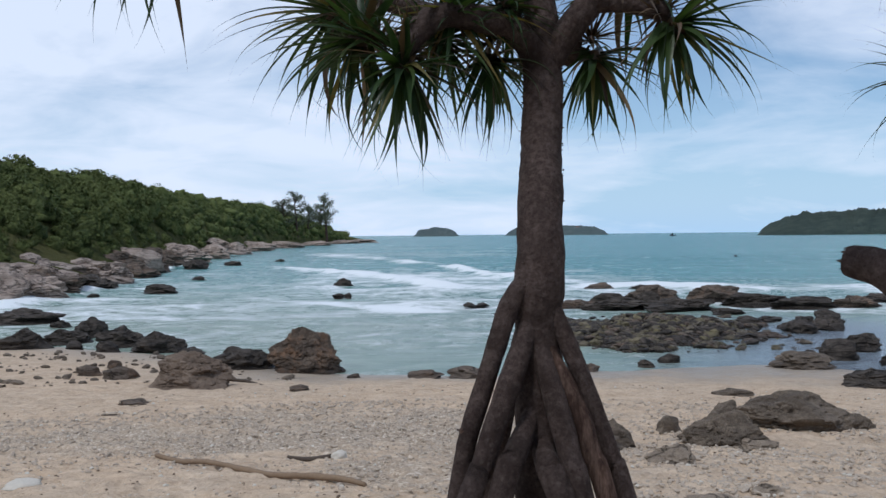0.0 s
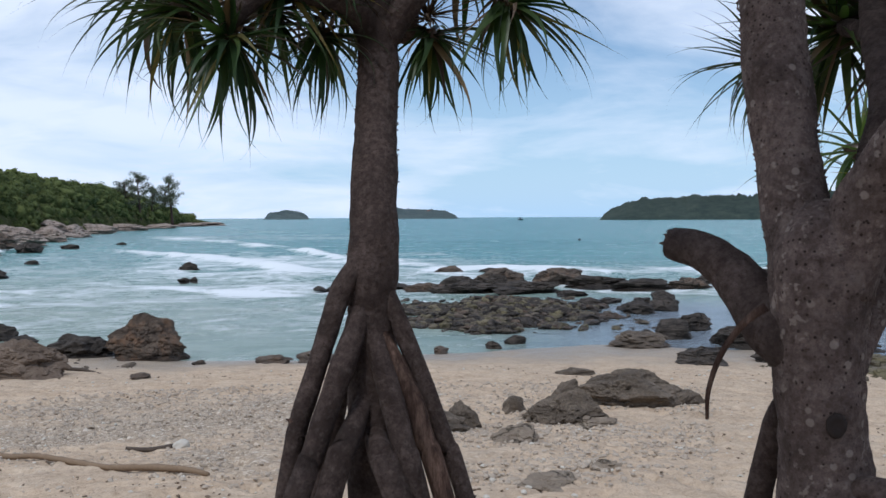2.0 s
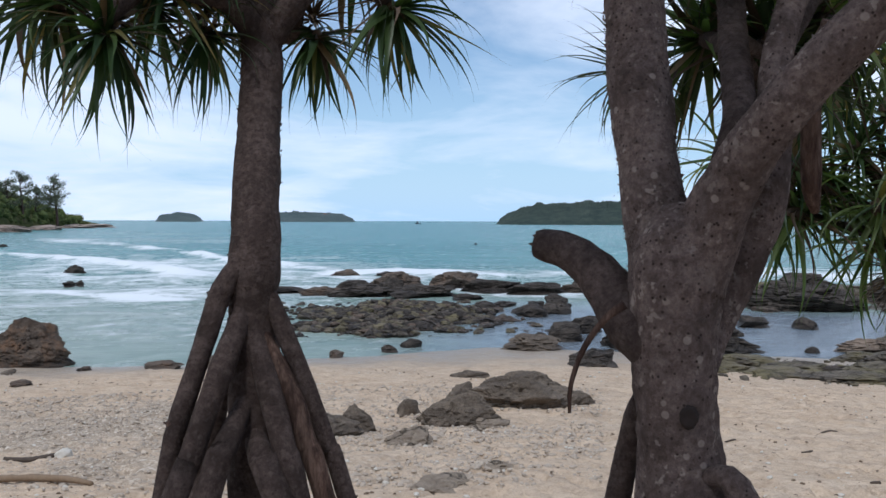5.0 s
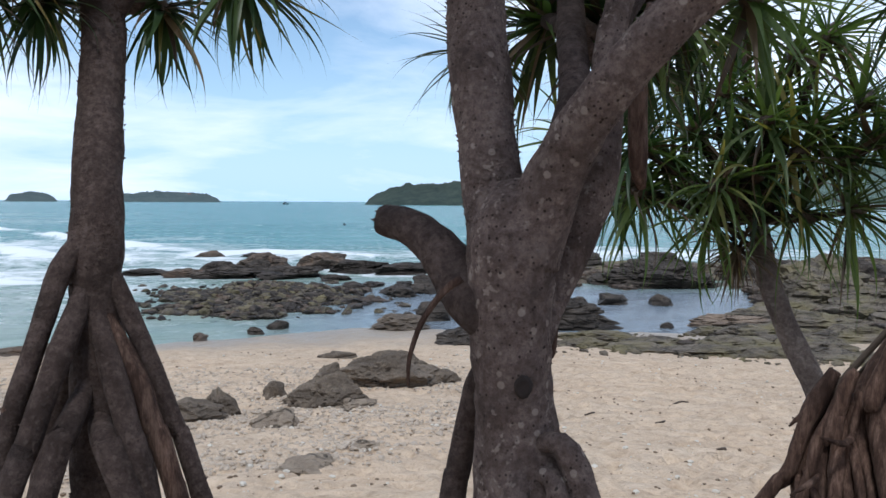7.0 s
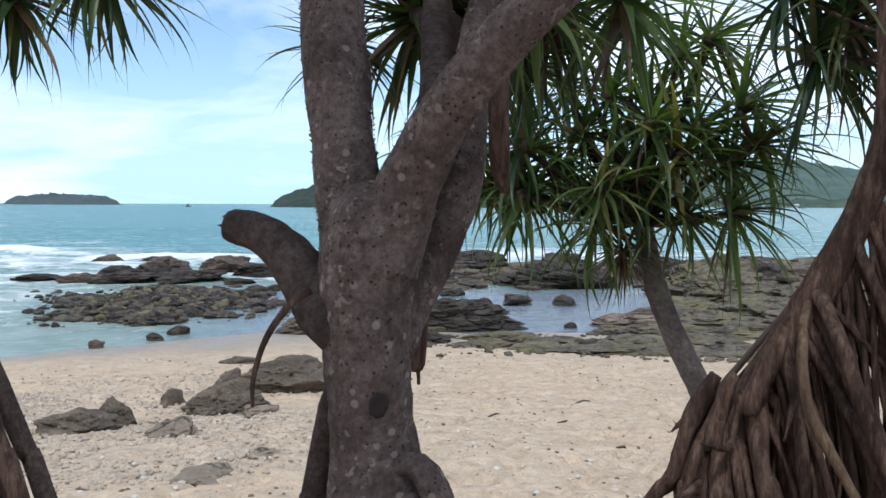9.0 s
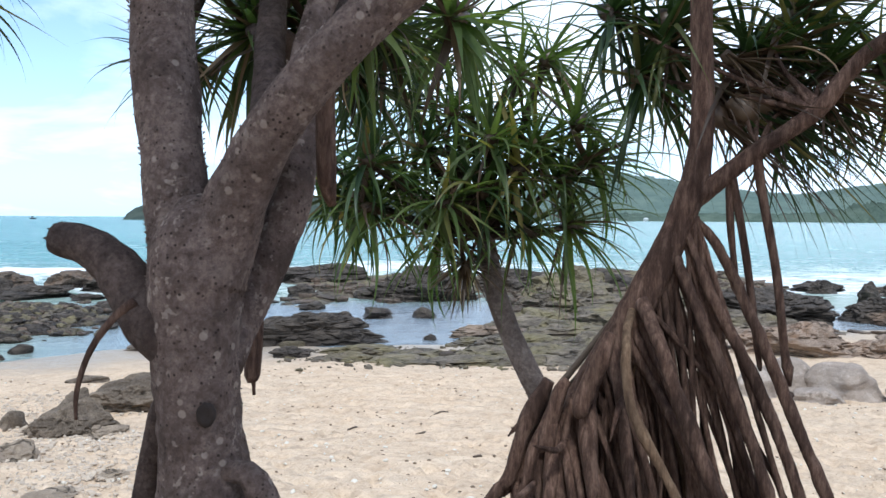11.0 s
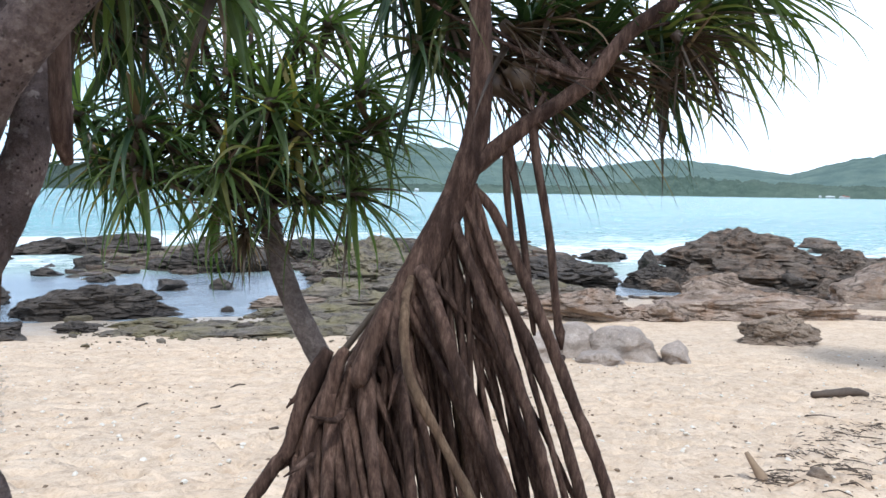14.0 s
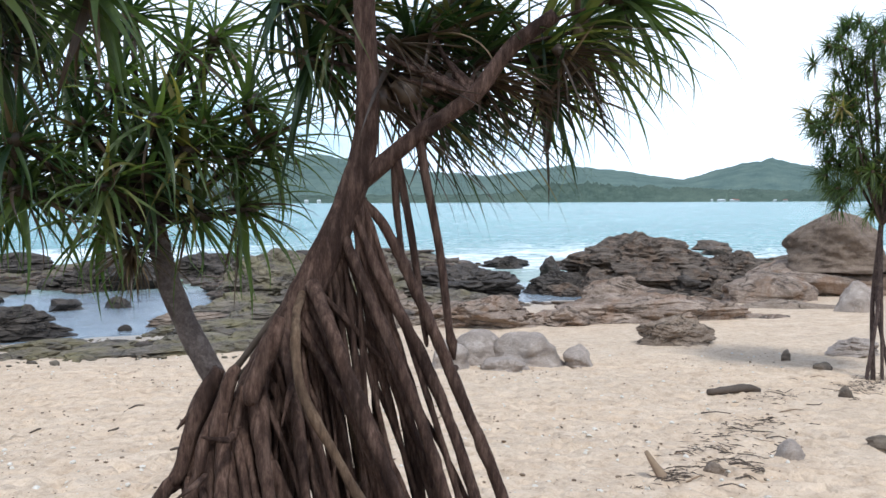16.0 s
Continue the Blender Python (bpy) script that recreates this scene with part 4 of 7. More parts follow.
for place, axis, n, size, high in (
    ((-0.116, 2.60, 2.130), (-0.25, -0.45, -0.6), 50, 0.31, 100),
    ((0.127, 2.825, 2.184), (-0.05, 0.1, -0.9), 42, 0.28, 105),
    ((0.445, 2.86, 2.198), (0.15, 0.2, -0.8), 40, 0.28, 105),
    ((0.645, 2.68, 2.253), (0.5, -0.1, -0.55), 44, 0.31, 100),
    ((-0.25, 2.70, 2.230), (-0.7, -0.1, 0.0), 44, 0.33, 115),
    ((-0.02, 2.76, 2.235), (-0.1, -0.4, -0.2), 40, 0.30, 115),
    ((0.03, 2.66, 2.30), (0.1, -0.5, 0.1), 36, 0.26, 125),
    ((0.17, 2.70, 2.33), (0.0, -0.5, 0.2), 30, 0.22, 125),
    ((-0.34, 2.93, 2.36), (-0.5, 0.2, 0.1), 40, 0.40, 120),
    ((-0.82, 2.70, 2.63), (-0.8, -0.1, 0.05), 42, 0.42, 105),
    ((0.54, 2.80, 2.45), (0.4, 0.0, 0.6), 30, 0.38, 130),
    ((0.21, 2.93, 2.33), (0.0, 0.6, 0.0), 30, 0.32, 115),
):
    place = back(place)
    place = (place[0] + 0.015, place[1], place[2] - 0.02)
    rosette(tree, place, axis, n - 14, size * 1.14, rng, "dark", 6, high - 6, more=20, droop=(1, 6), breadth=1.3, dead=8)
    up = Vector(place) - Vector(axis).normalized() * 0.07
    rosette(tree, (*up,), (-axis[0] * 0.3, -axis[1] * 0.3, 0.9), 8, size * 0.6, rng, "dead", 10, 110, more=30, droop=(0, 4), breadth=1.6, label="mass of dead brown leaves above the tuft")
settle(tree, 1.13, (0.016, 0.0, 0.0), (0.06, 0.08, 1.655))

# the stout forked tree
tree = holder("screw_pine", (1.02, 1.67, -0.05), "stout forked screw pine with prickly lichen-spotted bark", "tree", "screw pines")
stem("trunk", [(1.03, 1.665, -0.12, 0.15), (1.028, 1.665, 0.7, 0.145), (1.027, 1.665, 0.927, 0.122), (1.024, 1.666, 1.06, 0.098), (1.015, 1.671, 1.174, 0.083), (1.010, 1.674, 1.274, 0.079), (1.003, 1.678, 1.374, 0.080), (1.000, 1.680, 1.485, 0.085),
               (1.006, 1.676, 1.56, 0.088), (1.012, 1.68, 1.63, 0.070), (1.015, 1.69, 1.68, 0.03)], BARK_PALE, tree, "spotted grey-brown trunk", 28, 0.014, 0.10, 5.1, 420, 0.006)
stem("limb", [(0.992, 1.685, 1.53, 0.076), (0.998, 1.724, 1.6, 0.068), (1.001, 1.759, 1.661, 0.063), (1.005, 1.797, 1.765, 0.061), (1.012, 1.858, 1.939, 0.064), (1.019, 1.891, 2.054, 0.063), (1.027, 1.922, 2.17, 0.062), (1.05, 2.0, 2.55, 0.056)], BARK_PALE, tree, "upright limb set with blunt prickles", 24, 0.014, 0.07, 8.2, 900, 0.0075)
stem("limb", [(1.02, 1.668, 1.54, 0.08), (1.039, 1.64, 1.61, 0.065), (1.055, 1.6, 1.693, 0.055), (1.081, 1.505, 1.812, 0.048), (1.135, 1.426, 1.915, 0.045), (1.192, 1.377, 1.988, 0.043), (1.266, 1.312, 2.068, 0.04), (1.401, 1.227, 2.235, 0.036)], BARK_PALE, tree, "leaning limb with pale lichen discs", 24, 0.014, 0.08, 9.4, 260, 0.006)
stem("limb", [(1.08, 1.69, 1.6, 0.044), (1.14, 1.715, 1.76, 0.04), (1.188, 1.765, 1.873, 0.034), (1.283, 1.941, 2.028, 0.034), (1.357, 2.072, 2.161, 0.034), (1.46, 2.244, 2.379, 0.032)], BARK_DARK, tree, "", 14, 0.02, 0.09, 10.0, 60, 0.006)
stem("limb", [(1.06, 1.72, 1.36, 0.050), (1.115, 1.75, 1.46, 0.053), (1.175, 1.737, 1.57, 0.049), (1.217, 1.718, 1.675, 0.041), (1.245, 1.733, 1.80, 0.037), (1.30, 1.80, 2.0, 0.032), (1.40, 1.86, 2.2, 0.03)], BARK_PALE, tree, "", 16, 0.02, 0.09, 11.0, 120, 0.006)
stem("broken_stub", [(1.0, 1.665, 1.37, 0.03), (0.963, 1.684, 1.412, 0.049), (0.943, 1.723, 1.447, 0.055), (0.927, 1.78, 1.503, 0.05), (0.899, 1.831, 1.557, 0.043), (0.864, 1.884, 1.59, 0.038), (0.839, 1.918, 1.598, 0.035), (0.826, 1.934, 1.601, 0.031)], BARK_DARK, tree, "broken branch stub with a ragged dark end", 18, 0.012, 0.10, 12.0, 60, 0.005)
stem("hanging_root", [(0.875, 1.63, 1.50, 0.009), (0.845, 1.642, 1.476, 0.0075), (0.807, 1.658, 1.418, 0.0055), (0.787, 1.668, 1.35, 0.0042), (0.785, 1.668, 1.30, 0.003)], ROOT_BROWN, tree, "thin brown hanging root", 8, 0.015, 0.15, 13.0)
stem("hanging_root", [(1.278, 1.96, 1.666, 0.021), (1.288, 2.009, 1.555, 0.02), (1.284, 2.012, 1.443, 0.019), (1.276, 2.016, 1.281, 0.019), (1.278, 2.015, 1.268, 0.006), (1.279, 2.014, 1.236, 0.004)], ROOT_BROWN, tree, "straight brown hanging root", 10, 0.02, 0.08, 14.0)
stem("hanging_root", [(1.2, 1.5, 2.0, 0.017), (1.2, 1.548, 1.9, 0.018), (1.201, 1.552, 1.79, 0.019), (1.205, 1.555, 1.71, 0.018), (1.222, 1.566, 1.668, 0.008)], ROOT_BROWN, tree, "", 10, 0.02, 0.08, 15.0)
stem("stilt_root", to_ground([(1.005, 1.74, 1.322, 0.012), (0.974, 1.757, 1.297, 0.021), (0.965, 1.783, 1.218, 0.025), (0.953, 1.817, 1.084, 0.026), (0.934, 1.825, 0.953, 0.027)]), BARK_DARK, tree, "", 14, 0.02, 0.08, 16.0, 30, 0.005)
stem("stilt_root", to_ground([(1.024, 1.60, 1.185, 0.016), (1.051, 1.568, 1.190, 0.023), (1.070, 1.546, 1.150, 0.027), (1.084, 1.525, 1.070, 0.028), (1.105, 1.504, 0.956, 0.029)]), BARK_PALE, tree, "", 14, 0.02, 0.16, 17.0, 40, 0.005)
stem("stilt_root", to_ground([(1.010, 1.60, 1.125, 0.014), (1.028, 1.562, 1.130, 0.020), (1.040, 1.535, 1.066, 0.0245), (1.056, 1.512, 0.956, 0.027)]), BARK_PALE, tree, "", 14, 0.02, 0.10, 18.0, 40, 0.005)
stem("stilt_root", to_ground([(0.985, 1.61, 1.14, 0.020), (0.965, 1.585, 1.05, 0.034), (0.955, 1.57, 0.93, 0.036)]), BARK_PALE, tree, "", 14, 0.02, 0.10, 19.0, 30, 0.005)
# the torn end of the stub
bm = bmesh.new()
rng = random.Random(9)
c0 = Vector((0.824, 1.937, 1.602)) - Vector(tree.location)
for i in range(40):
    a, k = rng.uniform(0, 6.28), rng.random() ** 0.5
    o = Vector((0.76, 0.64, 0)) * (math.cos(a) * 0.025 * k) + Vector((0, 0, math.sin(a) * 0.027 * k))
    ahead = Vector((-0.64, 0.76, 0.1))
    tip = bm.verts.new(c0 + o * 0.95 + ahead * rng.uniform(0.000, 0.016) * (0.4 + k))
    b3 = [bm.verts.new(c0 + o - ahead * 0.018 + Vector((0.76 * math.cos(j * 2.09), 0.64 * math.cos(j * 2.09), math.sin(j * 2.09))) * 0.009) for j in range(3)]
    for j in range(3):
        bm.faces.new((b3[j], b3[(j + 1) % 3], tip))
part("torn_end", bm, DARK_WOOD, tree, "ragged blackened broken wood", smooth=False)
# the dark knot hole
bm = bmesh.new()
bmesh.ops.create_icosphere(bm, subdivisions=3, radius=1)
for v in bm.verts:
    ring = math.exp(-((math.hypot(v.co.x, v.co.z) - 0.75) / 0.3) ** 2)
    v.co = Vector((v.co.x * 0.017, v.co.y * (0.003 + 0.006 * ring), v.co.z * 0.022)) * (1 + 0.15 * fbm(v.co.x * 2, v.co.y * 2, v.co.z * 2, 2))
knot = part("knot", bm, KNOT, tree, "dark knot in the bark")
knot.matrix_basis = Matrix.Translation(Vector((0.9855, 1.5935, 1.297)) - Vector(tree.location)) @ Matrix.Rotation(radians(-31), 4, "Z")
rng = random.Random(22)
stem("branch", [(1.40, 2.15, 2.26, 0.026), (1.30, 2.25, 2.28, 0.024), (1.22, 2.335, 2.06, 0.02)], BARK_DARK, tree, "", 10, 0.03, 0.1, 20.0, 20, 0.005)
stem("branch", [(1.283, 1.941, 2.03, 0.022), (1.33, 2.1, 2.08, 0.022), (1.40, 2.28, 2.12, 0.02)], BARK_DARK, tree, "", 10, 0.03, 0.1, 20.5, 20, 0.005)
stem("branch", [(1.30, 1.80, 2.0, 0.026), (1.48, 1.95, 2.15, 0.024), (1.62, 2.1, 2.2, 0.02)], BARK_DARK, tree, "", 10, 0.03, 0.1, 21.5, 20, 0.005)
for place, axis, n, size in (((1.23, 2.34, 2.035), (-0.2, 0.2, -0.1), 42, 0.255), ((1.386, 2.241, 2.13), (0.0, 0.2, 0.4), 30, 0.34), ((1.51, 2.162, 2.10), (0.2, 0.2, 0.1), 34, 0.32), ((1.42, 2.32, 2.12), (0.1, 0.4, 0.5), 46, 0.36), ((1.66, 2.18, 2.18), (0.4, 0.4, 0.3), 32, 0.37), ((1.42, 2.05, 2.36), (0.1, 0.2, 0.9), 30, 0.40), ((1.05, 1.95, 2.5), (-0.2, 0.3, 0.9), 26, 0.38),
                             ((1.69, 2.44, 2.18), (0.4, 0.3, 0.6), 36, 0.34), ((1.84, 2.45, 2.04), (0.3, 0.3, -0.1), 34, 0.34), ((1.85, 2.32, 2.16), (0.5, 0.3, 0.4), 36, 0.34), ((1.62, 2.06, 2.14), (0.3, 0.1, 0.0), 30, 0.34), ((1.84, 1.98, 2.16), (0.5, 0.0, 0.2), 27, 0.36)):
    rosette(tree, place, axis, n - 12, size, rng, "dark" if n > 30 else "fresh", 10, 128, more=30, droop=(1, 6), dead=7, breadth=1.3)
stem("branch", [(1.40, 1.86, 2.2, 0.03), (1.60, 1.90, 2.26, 0.026), (1.84, 1.98, 2.18, 0.02)], BARK_DARK, tree, "", 10, 0.03, 0.1, 22.5, 20, 0.005)
stem("branch", [(1.30, 1.97, 2.06, 0.020), (1.50, 2.23, 2.07, 0.016), (1.69, 2.44, 2.18, 0.012)], BARK_DARK, tree, "", 9, 0.03, 0.14, 502.0, 12, 0.005)
stem("branch", [(1.30, 1.97, 2.06, 0.020), (1.57, 2.24, 2.00, 0.016), (1.84, 2.45, 2.04, 0.012)], BARK_DARK, tree, "", 9, 0.03, 0.14, 503.0, 12, 0.005)
stem("branch", [(1.30, 1.97, 2.06, 0.020), (1.58, 2.17, 2.06, 0.016), (1.85, 2.32, 2.16, 0.012)], BARK_DARK, tree, "", 9, 0.03, 0.14, 505.0, 12, 0.005)
settle(tree, 1.0, (0.0, 0.0, 0.004))

# the thin curved tree with a round crown
tree = holder("screw_pine", (2.85, 2.48, -0.10), "thin curved grey screw pine with a full green crown", "tree", "screw pines")
stem("trunk", [(2.90, 2.44, -0.15, 0.052), (2.84, 2.49, 0.5, 0.050), (2.769, 2.561, 0.764, 0.047), (2.723, 2.604, 0.976, 0.044), (2.654, 2.668, 1.167, 0.042), (2.598, 2.716, 1.359, 0.040), (2.566, 2.743, 1.551, 0.036), (2.550, 2.756, 1.64, 0.034)], BARK_GREY, tree, "smooth ringed grey trunk", 18, 0.02, 0.07, 31.0, 40, 0.006)
crown = (
    ((2.286, 2.90, 1.77), (-0.7, 0.2, 0.3)), ((2.20, 3.01, 1.93), (-0.7, 0.3, 0.6)), ((2.443, 2.80, 2.04), (-0.2, -0.1, 0.9)), ((2.559, 2.70, 1.98), (0.1, -0.3, 0.9)),
    ((2.639, 2.66, 2.18), (0.2, 0.1, 1.0)), ((2.761, 2.52, 1.80), (0.6, -0.4, 0.4)), ((2.80, 2.53, 1.62), (0.7, -0.3, 0.0)), ((2.424, 2.82, 1.57), (-0.3, -0.5, -0.2)),
    ((2.15, 2.98, 1.72), (-0.8, 0.2, 0.0)), ((2.33, 2.82, 1.90), (-0.4, -0.4, 0.5)), ((2.68, 2.58, 1.92), (0.4, -0.5, 0.5)), ((2.86, 2.48, 1.86), (0.7, -0.2, 0.4)), ((2.66, 2.62, 1.60), (0.3, -0.6, -0.3)),
    ((2.52, 2.80, 2.30), (0.0, 0.1, 1.0)), ((2.36, 2.96, 2.08), (-0.4, 0.2, 0.7)), ((2.74, 2.60, 2.24), (0.4, 0.0, 0.8)),
    ((2.806, 2.50, 2.0), (0.6, -0.1, 0.7)), ((2.074, 2.80, 1.84), (-0.6, -0.3, 0.2)), ((2.13, 2.86, 1.68), (-0.5, -0.2, 0.1)), ((2.392, 2.95, 2.26), (-0.3, 0.3, 0.9)), ((2.60, 2.95, 1.85), (0.2, 0.8, 0.4)),
    ((2.44, 2.62, 1.74), (-0.4, -0.7, 0.1)), ((2.30, 2.66, 1.70), (-0.6, -0.5, -0.1)), ((2.57, 2.55, 1.82), (0.1, -0.8, 0.2)), ((2.47, 2.60, 1.92), (-0.2, -0.7, 0.4)), ((2.10, 3.08, 1.72), (-0.6, 0.4, 0.1)), ((2.02, 3.12, 1.88), (-0.7, 0.4, 0.3)),
)
rng = random.Random(23)
for i, (place, axis) in enumerate(crown):
    p = Vector(place)
    mid = Vector((2.55, 2.756, 1.68)).lerp(p, 0.5) + Vector((0, 0, -0.06))
    stem("branch", [(2.552, 2.755, 1.60, 0.022), (*mid, 0.016 if i % 3 == 0 else 0.010), (*p, 0.010)], BARK_DARK, tree, "", 10, 0.03, 0.1, 32.0 + i)
    rosette(tree, place, axis, 15, 0.42, rng, "dark" if i % 4 == 1 else "fresh", 8, 125, more=16, droop=(2, 7), breadth=0.95, wind=(0.26, -0.22, -0.04), dead=4)
rosette(tree, (2.46, 2.73, 1.47), (-0.4, -0.3, -1.0), 14, 0.24, rng, "dead", 5, 130, more=60, droop=(0, 6), label="skirt of dead brown leaves")
settle(tree, 1.15, (0.01, 0.0, 0.0))

# the leaning tree on a thicket of stilt roots
tree = holder("screw_pine", (2.45, 1.85, -0.10), "leaning screw pine on a dense thicket of brown stilt roots", "tree", "screw pines")
stem("trunk", [(2.12, 2.20, 0.3, 0.055), (2.234, 2.161, 0.66, 0.050), (2.318, 2.090, 0.902, 0.054), (2.394, 2.02, 1.111, 0.058), (2.459, 1.955, 1.284, 0.058), (2.514, 1.896, 1.441, 0.050), (2.555, 1.847, 1.58, 0.044), (2.576, 1.824, 1.665, 0.043), (2.600, 1.796, 1.785, 0.039),
               (2.608, 1.786, 1.955, 0.034), (2.604, 1.792, 2.208, 0.032), (2.600, 1.797, 2.45, 0.032)], ROOT_BROWN, tree, "leaning brown trunk", 18, 0.02, 0.12, 41.0, 90, 0.006)
stem("limb", [(2.585, 1.812, 1.69, 0.032), (2.625, 1.765, 1.735, 0.028), (2.695, 1.675, 1.829, 0.025), (2.792, 1.537, 1.947, 0.024), (2.853, 1.440, 2.088, 0.023), (2.92, 1.33, 2.18, 0.022)], ROOT_BROWN, tree, "rising side limb", 14, 0.02, 0.10, 42.0, 60, 0.006)
for i, pts in enumerate((
    [(2.655, 1.725, 1.80, 0.013), (2.668, 1.710, 1.70, 0.0125), (2.687, 1.686, 1.529, 0.012), (2.709, 1.656, 1.252, 0.010), (2.712, 1.65, 1.20, 0.004)],
    [(2.70, 1.665, 1.84, 0.014), (2.712, 1.655, 1.72, 0.0135), (2.736, 1.620, 1.495, 0.013), (2.752, 1.596, 1.25, 0.012), (2.757, 1.59, 1.215, 0.017), (2.762, 1.585, 1.16, 0.004)],
    [(2.66, 1.73, 1.79, 0.012), (2.66, 1.72, 1.60, 0.011), (2.675, 1.70, 1.42, 0.005)],
)):
    stem("hanging_root", pts, ROOT_BROWN, tree, "", 10, 0.025, 0.09, 43.0 + i, 10, 0.004)
roots = [
    ([(2.590, 1.80, 1.65, 0.010), (2.637, 1.742, 1.55, 0.022), (2.690, 1.667, 1.356, 0.024), (2.765, 1.560, 1.045, 0.024), (2.842, 1.445, 0.694, 0.024)], ROOT_BROWN),
    ([(2.572, 1.81, 1.60, 0.014), (2.605, 1.745, 1.42, 0.022), (2.68, 1.63, 1.15, 0.022), (2.75, 1.52, 0.80, 0.022)], ROOT_BROWN),
    ([(2.545, 1.83, 1.53, 0.018), (2.565, 1.745, 1.35, 0.024), (2.62, 1.63, 1.05, 0.025), (2.67, 1.55, 0.75, 0.026)], ROOT_BROWN),
    ([(2.44, 1.90, 1.37, 0.014), (2.33, 1.82, 1.30, 0.018), (2.29, 1.76, 1.12, 0.019), (2.35, 1.66, 0.90, 0.019), (2.43, 1.55, 0.62, 0.020)], ROOT_RUST),
    ([(2.46, 1.88, 1.40, 0.026), (2.43, 1.78, 1.27, 0.030), (2.47, 1.68, 1.0, 0.030), (2.53, 1.58, 0.7, 0.030)], ROOT_BROWN),
    ([(2.36, 1.97, 1.19, 0.022), (2.30, 1.93, 1.05, 0.028), (2.27, 1.87, 0.8, 0.027), (2.29, 1.78, 0.5, 0.028)], ROOT_BROWN),
    ([(2.30, 2.04, 1.05, 0.022), (2.23, 2.01, 0.9, 0.026), (2.18, 1.97, 0.7, 0.026), (2.15, 1.93, 0.4, 0.026)], ROOT_BROWN),
    ([(2.25, 2.10, 0.94, 0.018), (2.17, 2.09, 0.78, 0.022), (2.10, 2.08, 0.6, 0.023), (2.05, 2.06, 0.35, 0.024)], ROOT_BROWN),
]
for i, (pts, m) in enumerate(roots):
    pts = [(x, y, z, 0.74 * w) for x, y, z, w in pts]
    stem("stilt_root", to_ground(pts), m, tree, "orange-brown peeling root" if m is ROOT_RUST else "", 12, 0.02, 0.30, 50.0 + i, 40, 0.006)
rng = random.Random(24)
for i in range(88):
    k = rng.random()
    top = Vector((2.20, 2.16, 0.80)).lerp(Vector((2.525, 1.885, 1.47)), k ** 0.8)
    a = rng.uniform(0, 2 * math.pi)
    reach = rng.uniform(0.15, 0.55) * (0.5 + 0.6 * k)
    drift = Vector((math.cos(a) * reach + 0.10 * k, math.sin(a) * reach - 0.08 * k, 0))
    foot = Vector((top.x + drift.x, top.y + drift.y, 0))
    foot.z = beach(foot.x, foot.y) - 0.08
    w = rng.choice((0.004, 0.005, 0.007, 0.008, 0.011, 0.015))
    p1 = top.lerp(foot, 0.15) + drift * rng.uniform(0.0, 0.16)
    p2 = top.lerp(foot, 0.5) + drift * rng.uniform(-0.05, 0.12) + Vector((rng.uniform(-0.045, 0.045), rng.uniform(-0.045, 0.045), 0))
    p3 = top.lerp(foot, 0.32) + drift * 0.06 + Vector((rng.uniform(-0.03, 0.03), rng.uniform(-0.03, 0.03), 0))
    stem("stilt_root", [(*top, w * 0.8), (*p1, w), (*p3, w * rng.uniform(0.9, 1.25)), (*p2, w), (*foot, w * 1.1)], ROOT_RUST if i % 13 == 5 else ROOT_BROWN, tree, "", 9, 0.035, 0.30, 60.0 + i)
for i in range(20):
    top = Vector((2.44, 1.97, 1.25)).lerp(Vector((2.572, 1.83, 1.62)), rng.random())
    a, reach = radians(-55 + rng.uniform(-50, 50)), rng.uniform(0.06, 0.38)
    foot = Vector((top.x + math.cos(a) * reach, top.y + math.sin(a) * reach, 0))
    foot.z = beach(foot.x, foot.y) - 0.08
    w = rng.uniform(0.006, 0.014)
    mid = top.lerp(foot, 0.45) + Vector((rng.uniform(-0.015, 0.03), rng.uniform(-0.03, 0.015), 0))
    stem("stilt_root", [(*top, w * 0.9), (*mid, w), (*foot, w * 1.1)], ROOT_BROWN, tree, "", 9, 0.04, 0.28, 260.0 + i)
for i in range(13):
    k = (i + rng.random()) / 13
    top = Vector((2.545, 1.855, 1.50)).lerp(Vector((2.60, 1.79, 1.66)), rng.random())
    foot = Vector((2.60, 1.66, 0)).lerp(Vector((2.93, 1.28, 0)), k) + Vector((rng.uniform(-0.04, 0.08), rng.uniform(-0.02, 0.06), 0))
    foot.z = beach(foot.x, foot.y) - 0.08
    w = rng.uniform(0.007, 0.016)
    mid = top.lerp(foot, 0.45) + Vector((rng.uniform(-0.03, 0.04), rng.uniform(-0.04, 0.03), 0))
    stem("stilt_root", [(*top, w * 0.8), (*mid, w), (*foot, w * 1.1)], ROOT_BROWN, tree, "", 10, 0.03, 0.28, 340.0 + i, 12, 0.005)
for i, pts in enumerate(([(2.561, 1.982, 1.436, 0.010), (2.516, 2.032, 1.339, 0.010), (2.451, 2.100, 1.217, 0.010), (2.377, 2.172, 1.077, 0.010), (2.32, 2.19, 0.98, 0.008)], [(2.531, 2.080, 1.262, 0.007), (2.465, 2.149, 1.138, 0.007), (2.427, 2.186, 1.070, 0.007), (2.36, 2.20, 0.95, 0.006)])):
    stem("leaning_root", pts, DARK_WOOD, tree, "thin dark root leaning out of the thicket", 9, 0.03, 0.2, 57.0 + i, 20, 0.004)
